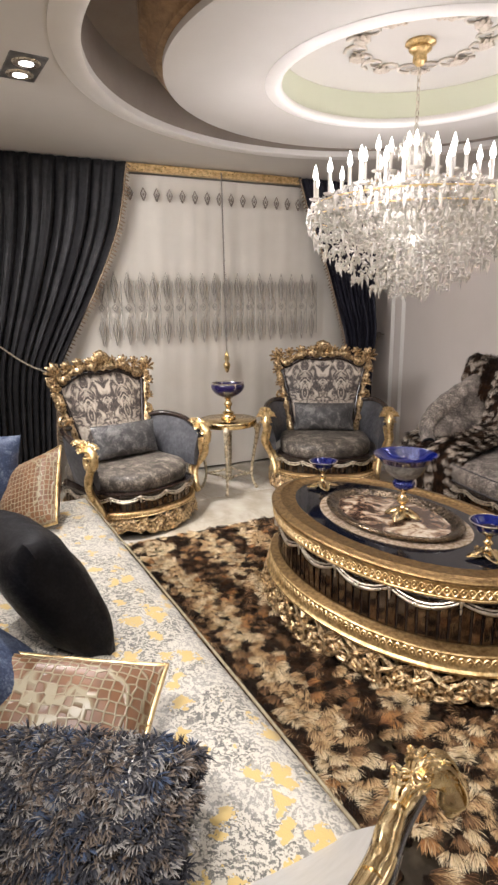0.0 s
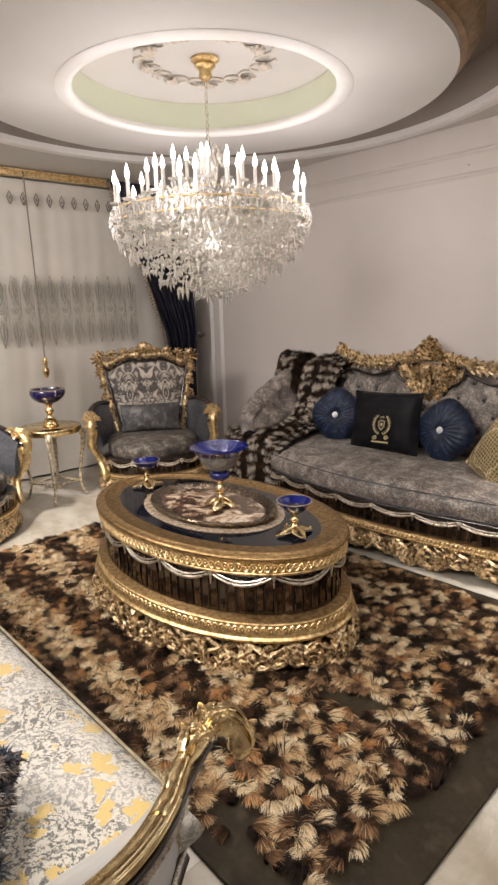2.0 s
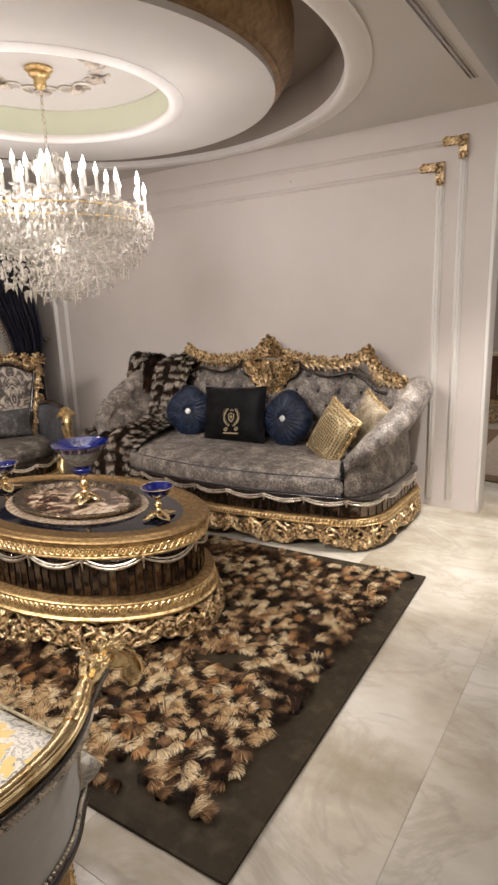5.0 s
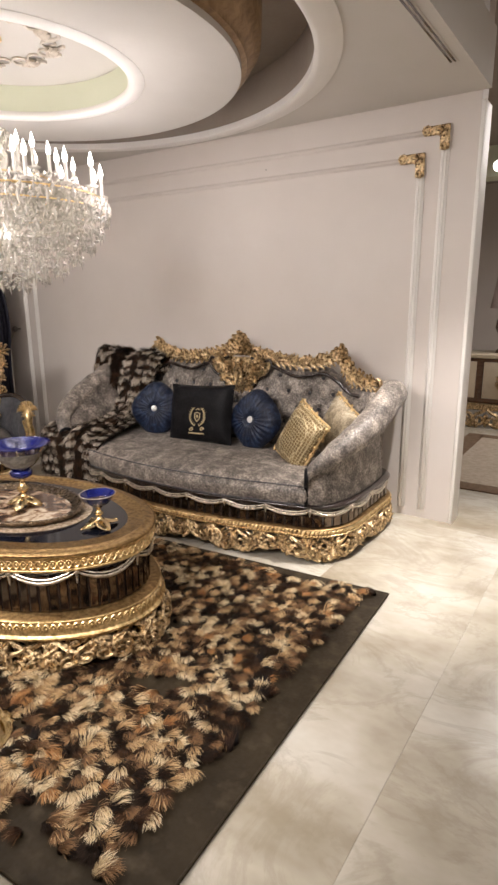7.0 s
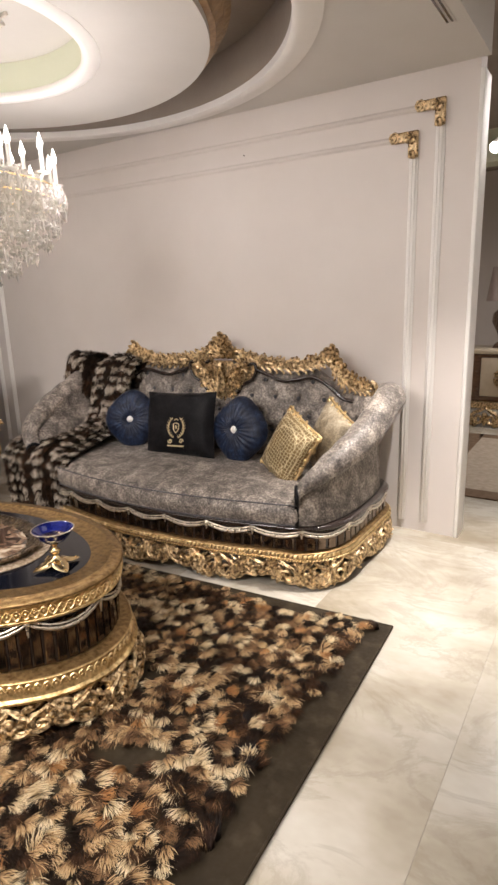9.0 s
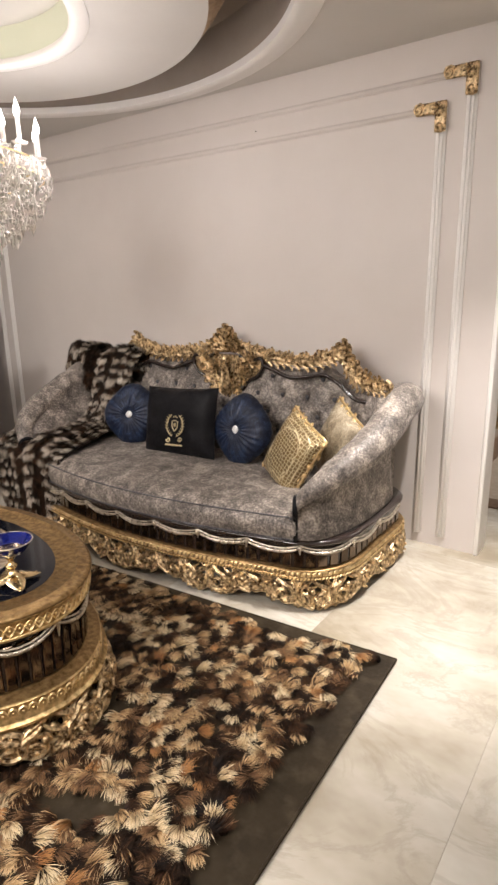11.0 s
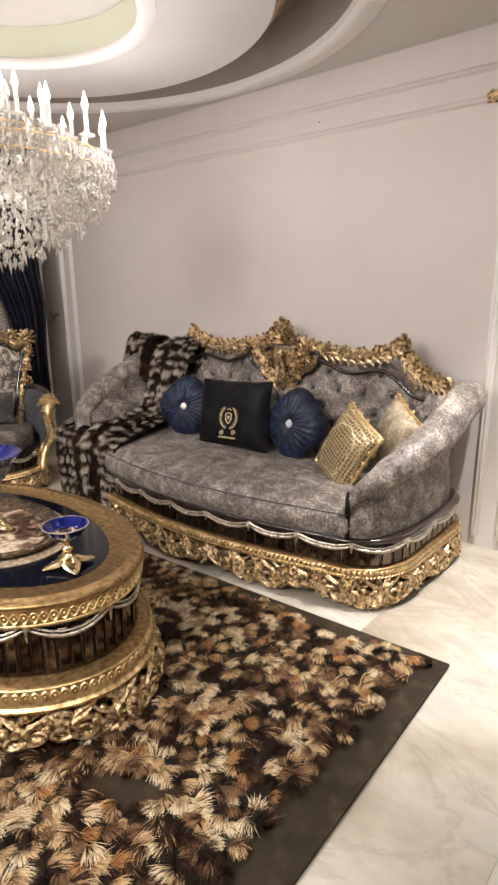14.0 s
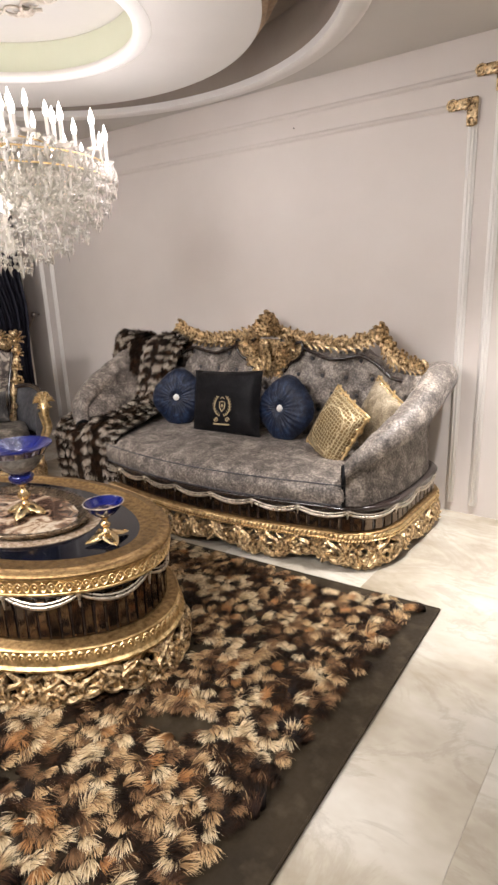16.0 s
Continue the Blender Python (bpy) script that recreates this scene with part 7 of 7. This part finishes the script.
        foot = dense([(hand * x, y, 0.335) for x, y in ((1.110, -0.942), (1.135, -0.905), (1.191, -0.829), (1.222, -0.740), (1.240, -0.60), (1.245, -0.40), (1.225, -0.20), (1.165, -0.035))], m)
        well = dense([(hand * x, y, 0.40) for x, y in ((1.035, -0.945), (1.030, -0.85), (1.020, -0.72), (1.005, -0.58), (0.995, -0.38), (1.0, -0.16))], m)
        # inner pad, hollowed towards the rail
        bm = bmesh.new()
        rings = []
        for k in range(m + 1):
            hi = span[k] + Vector((-hand * 0.016, 0, -0.008))
            q = [well[k].lerp(hi, a / 9) + Vector((-hand * 0.030 * math.sin(math.pi * a / 9), 0, -0.030 * math.sin(math.pi * a / 9))) for a in range(10)]
            q += [hi + Vector((hand * 0.006, 0, -0.03)), foot[k] + Vector((-hand * 0.03, 0.01, 0.0)), well[k] + Vector((0, 0, -0.05))]
            rings.append(q)
        loft(bm, rings)
        part("arm_pad", bm, satin, s, "silver grey satin inner arm pad")
        # outer panel flaring up to the rail
        bm = bmesh.new()
        rings = []
        for k in range(m + 1):
            hi = span[k] + Vector((hand * 0.010, 0, -0.022))
            q = [foot[k].lerp(hi, a / 9) + Vector((-hand * 0.022 * math.sin(math.pi * a / 9), 0, -0.012 * math.sin(math.pi * a / 9))) for a in range(10)]
            q += [hi + Vector((-hand * 0.022, 0.004, 0.0)), foot[k] + Vector((-hand * 0.022, 0.012, 0))]
            rings.append(q)
        loft(bm, rings)
        panel = part("outer_panel", bm, satin, s, "silver grey satin outer arm panel")
        edging = bmesh.new()
        tube(edging, rings[0][:10], 0.0055, 6)
        part("piping", edging, silver_trim, panel, "silver piping on the panel edge")
        # dark groove on both sides of the rail, and a twisted cord below it
        for o, dz in ((-0.020, -0.008), (0.019, -0.014)):
            bm = bmesh.new()
            tube(bm, [rail[k] + Vector((hand * o, 0, dz)) for k in range(first - 6, 60)], 0.0060, 6)
            part("groove", bm, dark_lacquer, s, "dark lacquered groove along the rail")
        bm = bmesh.new()
        for k in range(2 * first, 118):
            q = rail[k // 2].lerp(rail[min(k // 2 + 1, 60)], 0.5 * (k % 2)) + Vector((hand * 0.016, 0, -0.032))
            tube(bm, [q + Vector((0, -0.006, -0.006)), q + Vector((hand * 0.004, 0, 0)), q + Vector((0, 0.006, 0.006))], [0.002, 0.005, 0.002], 5)
        part("rope_trim", bm, silver_trim, s, "twisted silver cord under the rail")
        # dark bead under the panel with a row of nails
        part("panel_base", tube(bmesh.new(), [q + Vector((hand * 0.004, 0, -0.012)) for q in foot], 0.017, 8), dark_lacquer, s, "black lacquered bead under the arm")
        bm = bmesh.new()
        for q in dense(foot, 64):
            knob(bm, q + Vector((hand * 0.006, -0.006, 0.006)), 0.0062, seg=6)
        part("bead_trim", bm, silver_trim, s, "row of small silver bead nails")


near_sofa()

# cushions heaped on the near sofa
blue_damask = velvet("blue_damask", (0.012, 0.02, 0.05), (0.04, 0.06, 0.12), (0.22, 0.26, 0.33), 16, 0.3)
brocade_cushion(pose(-2.08, -3.80, 0.405, rx=-34, ry=-24, rz=42), 0.44, 0.42, 0.16, (honey_rust, gold_pale), "rust and gold honeycomb brocade cushion on the near sofa", "brocade cushions")
bolster(pose(-2.38, -4.02, 0.43, rx=-15, rz=60), 0.46, 0.44, 0.17, blue_damask, "blue and silver damask cushion on the near sofa")
bolster(pose(-1.03, -3.70, 0.415, rx=-27, ry=2, rz=194), 0.50, 0.50, 0.24, black_velvet, "large black velvet cushion on the near sofa")
bolster(pose(-0.70, -3.86, 0.43, rx=-44, rz=186), 0.42, 0.40, 0.16, blue_damask, "blue and silver damask cushion on the near sofa")
brocade_cushion(pose(-0.36, -3.97, 0.41, rx=-60, ry=2, rz=58), 0.56, 0.36, 0.18, (honey_rust, gold_pale), "rust and gold honeycomb brocade cushion on the near sofa", "brocade cushions")


def shaggy_cushion():
    m0 = pose(-0.01, -3.95, 0.415, rx=-70, ry=0, rz=60)
    c = thing("fringed_cushion", m0, "shaggy blue black and silver fringed cushion with pale stripes", "cushion")
    part("cover", pillow(bmesh.new(), 0.50, 0.38, 0.20), dark_velvet, c)
    mats = [fur_material("thread_black", (0.01, 0.01, 0.012), (0.02, 0.02, 0.024), (0.05, 0.05, 0.06)),
            fur_material("thread_silver", (0.03, 0.03, 0.032), (0.12, 0.112, 0.105), (0.36, 0.335, 0.30)),
            fur_material("thread_brown", (0.02, 0.014, 0.010), (0.07, 0.052, 0.04), (0.20, 0.16, 0.125)),
            fur_material("thread_blue", (0.01, 0.018, 0.04), (0.025, 0.036, 0.065), (0.08, 0.105, 0.16))]
    rng = random.Random(31)
    tufts = []
    for _ in range(1050):
        x, z = rng.uniform(-0.24, 0.24), rng.uniform(0.0, 0.345)
        k = ((1 - (x / 0.25) ** 4) * (1 - ((z - 0.19) / 0.19) ** 4)) ** 0.5
        p = Vector((x, -0.095 * k, z))
        tufts.append((p, Vector((rng.gauss(0, 0.8), -0.15, -rng.uniform(0.2, 1))).normalized(), Vector((0, -1, 0.1)).normalized(), rng.uniform(0.020, 0.034), 0.014, rng.choice((0, 0, 0, 0, 1, 2, 0, 1, 2, 2, 3))))
    fur_mesh("fringe", tufts, 30, 0.0019, 6, mats, c, "looped black silver and blue fringe", 1.7)
    bm = bmesh.new()
    for x in (-0.02, 0.10):
        for d in (0, 0.014):
            pts = [(x + d, -0.100 * max(0.02, (1 - ((z - 0.19) / 0.19) ** 4)) ** 0.5 - 0.004, z) for z in (0.24, 0.28, 0.32, 0.35, 0.372)]
            tube(bm, pts, 0.004, 5)
    part("stripes", bm, surf("pale_braid", (0.55, 0.53, 0.50), (0.68, 0.66, 0.62), 40), c, "pale braid stripes")


shaggy_cushion()


# ---- twin downlight ----
def twin_downlight():
    d = thing("downlight", pose(-2.41, -3.58, CEIL - 0.002, rz=6), "square twin recessed downlight with lit lamps", "downlight")
    bm = bmesh.new()
    box(bm, -0.165, 0.165, -0.085, 0.085, -0.006, 0.03, bevel=0.003, seg=1)
    part("housing", bm, surf("grey_housing", (0.10, 0.095, 0.09), (0.16, 0.15, 0.14), 20, (0.3, 0.5), 0.4), d, "dark grey housing")
    for x in (-0.08, 0.08):
        part("ring", lathe(bmesh.new(), [(0.045, -0.012), (0.062, -0.012), (0.066, -0.006), (0.045, -0.006)], 24, (x, 0, 0)), silver_trim, d)
        part("lamp", lathe(bmesh.new(), [(0.0, -0.014), (0.03, -0.013), (0.046, -0.009), (0.046, -0.005), (0, -0.005)], 24, (x, 0, 0)), BULB, d, "lit halogen lamp")


twin_downlight()

# ---- next bay of the showroom ----
def console():
    c = thing("console_cabinet", pose(0.30, 3.25, 0), "brown lacquered console with cream panels and carved gilt base", "cabinet")
    brown = surf("walnut_lacquer", (0.09, 0.045, 0.025), (0.17, 0.09, 0.05), 9, (0.15, 0.3), 0, 0.1, 30, 0.002, coat=0.5, stretch=(1, 6, 6))
    cream = surf("cream_panel", (0.58, 0.49, 0.36), (0.66, 0.57, 0.44), 8, (0.25, 0.4), bump=0.05)
    part("body", boxed(-1.1, 1.1, -0.02, 0.45, 0.28, 0.80, bevel=0.01), brown, c)
    part("worktop", boxed(-1.15, 1.15, -0.06, 0.5, 0.80, 0.85, bevel=0.012), cream, c, "cream stone top")
    for x in (-0.82, -0.28, 0.28, 0.82):
        d = part("door", boxed(x - 0.23, x + 0.23, -0.045, -0.02, 0.34, 0.76, bevel=0.008), cream, c, "cream door panel")
        bm = bmesh.new()
        leafwork(bm, (x, -0.05, 0.55), (0, -1, 0), (0, 0, 1), 0.11, 3, 9)
        leafwork(bm, (x, -0.05, 0.55), (0, -1, 0), (0, 0, -1), 0.11, 5, 9)
        part("ornament", bm, gold, d, "gilt spray")
    bm = bmesh.new()
    box(bm, -1.15, 1.15, -0.06, 0.46, 0.20, 0.28, bevel=0.015)
    scroll_run(bm, lambda u, z, o: Vector((u, -0.06 - o, z)), -1.15, 1.15, 0.004, 0.22, 0.28, 0.02, depth=0.02)
    part("carved_base", bm, gold, c, "carved gilt base")


console()


def table_lamp(x, y, z, s):
    t = thing("table_lamp", pose(x, y, z), "bronze urn table lamp with a blush shade on the console", "lamp", "console lamps")
    part("body", lathe(bmesh.new(), [(0.0, 0.0), (0.09 * s, 0.0), (0.08 * s, 0.03 * s), (0.03 * s, 0.07 * s), (0.05 * s, 0.14 * s), (0.11 * s, 0.26 * s), (0.10 * s, 0.34 * s), (0.03 * s, 0.40 * s), (0.02 * s, 0.48 * s), (0, 0.48 * s)], 24),
         surf("bronze_urn", (0.12, 0.08, 0.06), (0.30, 0.22, 0.16), 9, (0.2, 0.35), 0.5), t, "bronze urn body")
    part("shade", lathe(bmesh.new(), [(0.17 * s, 0.46 * s), (0.175 * s, 0.46 * s), (0.13 * s, 0.78 * s), (0.125 * s, 0.78 * s)], 28), surf("blush_shade", (0.42, 0.34, 0.32), (0.52, 0.43, 0.40), 10, (0.6, 0.8)), t, "blush silk shade")


table_lamp(-0.05, 3.45, 0.85, 1.1)
table_lamp(0.52, 3.48, 0.85, 1.1)
table_lamp(1.05, 3.45, 0.85, 1.1)


def bay_bits():
    b = thing("rug", pose(0.9, 1.9, 0), "beige rug with a brown border on the marble floor", "rug")
    part("carpet", boxed(-0.95, 1.6, -0.95, 0.75, 0.001, 0.010, bevel=0.003), surf("beige_pile", (0.40, 0.33, 0.25), (0.50, 0.42, 0.33), 20, (0.8, 0.95), bump=0.4), b)
    for x0, x1, y0, y1 in ((-0.98, 1.63, -1.12, -0.95), (-1.12, -0.95, -1.12, 0.9), (-0.98, 1.63, 0.75, 0.9)):
        part("border", boxed(x0, x1, y0, y1, 0.001, 0.012, bevel=0.003), surf("brown_pile", (0.13, 0.08, 0.045), (0.20, 0.13, 0.08), 20, (0.8, 0.95), bump=0.4), b, "brown rug border")
    # track with spot heads under the hall ceiling
    tr = thing("track_light", pose(1.1, 1.4, 3.16), "ceiling lighting track with white spot heads", "track light")
    part("rail", boxed(-0.02, 0.02, -2.5, 2.2, -0.03, 0.04), white_paint, tr)
    for y in (-1.6, -0.4, 0.9, 1.9):
        bm = bmesh.new()
        lathe(bm, [(0.0, -0.20), (0.05, -0.20), (0.055, -0.19), (0.05, -0.06), (0.02, -0.03), (0.0, -0.03)], 18, (0, y, 0))
        sp = part("spot_head", bm, white_paint, tr, "white spot head")
        part("lamp", lathe(bmesh.new(), [(0.0, -0.206), (0.042, -0.206), (0.042, -0.2015), (0.0, -0.2015)], 16, (0, y, 0)), BULB, sp, "lit lamp")
    # ducts and brackets in the open ceiling
    du = thing("ceiling_duct", pose(1.7, -0.6, 3.05), "taupe painted air duct under the hall ceiling", "duct")
    part("duct", boxed(-0.25, 0.25, -5.5, 6.5, -0.10, 0.15, bevel=0.02), taupe_paint, du)
    for k in range(8):
        hb = thing("pipe_bracket", pose(0.62, -3.2 + k * 0.62, 3.2), "dark pipe bracket hanging from the hall ceiling", "bracket", "pipe brackets")
        part("strut", tube(bmesh.new(), [(0, 0, 0.0), (0.04, 0.0, -0.10), (0.14, 0.05, -0.16)], 0.014, 6), taupe_paint, hb)


bay_bits()
# Stands for the bay's green-lit upper band; the glow is only its colour.
tagged(part("soffit", boxed(-2.45, 4.2, 3.95, 4.25, 2.86, 3.2), green_glow_paint, flat=True), "soffit band in the next bay, its green glow painted on", "soffit", kind="structure")


def spot_lamp():
    t = thing("spot_lamp", pose(0.13, 1.55, 3.2), "white ceiling spot lamp on a drop rod, lit", "lamp")
    part("rod", tube(bmesh.new(), [(0, 0, 0), (0, 0, -0.58)], 0.010, 8), white_paint, t)
    head = lathe(bmesh.new(), [(0.0, -0.09), (0.045, -0.09), (0.048, -0.08), (0.045, 0.07), (0.02, 0.09), (0.0, 0.09)], 18)
    glow = lathe(bmesh.new(), [(0.0, -0.096), (0.04, -0.096), (0.04, -0.0905), (0.0, -0.0905)], 18)
    turn = pose(0, 0, -0.66, rx=-62, rz=-20)
    head.transform(turn)
    glow.transform(turn)
    sp = part("spot_head", head, white_paint, t, "white spot head")
    part("lamp", glow, BULB, sp, "lit lamp")


spot_lamp()
hook = thing("wall_hook", pose(-1.163, 0, 2.373), "tiny dark nail head in the painted wall", "nail")
part("nail", lathe(bmesh.new(), [(0.0, 0.0), (0.0032, 0.0), (0.0032, 0.008), (0.002, 0.010), (0.0, 0.010)], 10), dark_lacquer, hook).rotation_euler = (math.pi / 2, 0, 0)
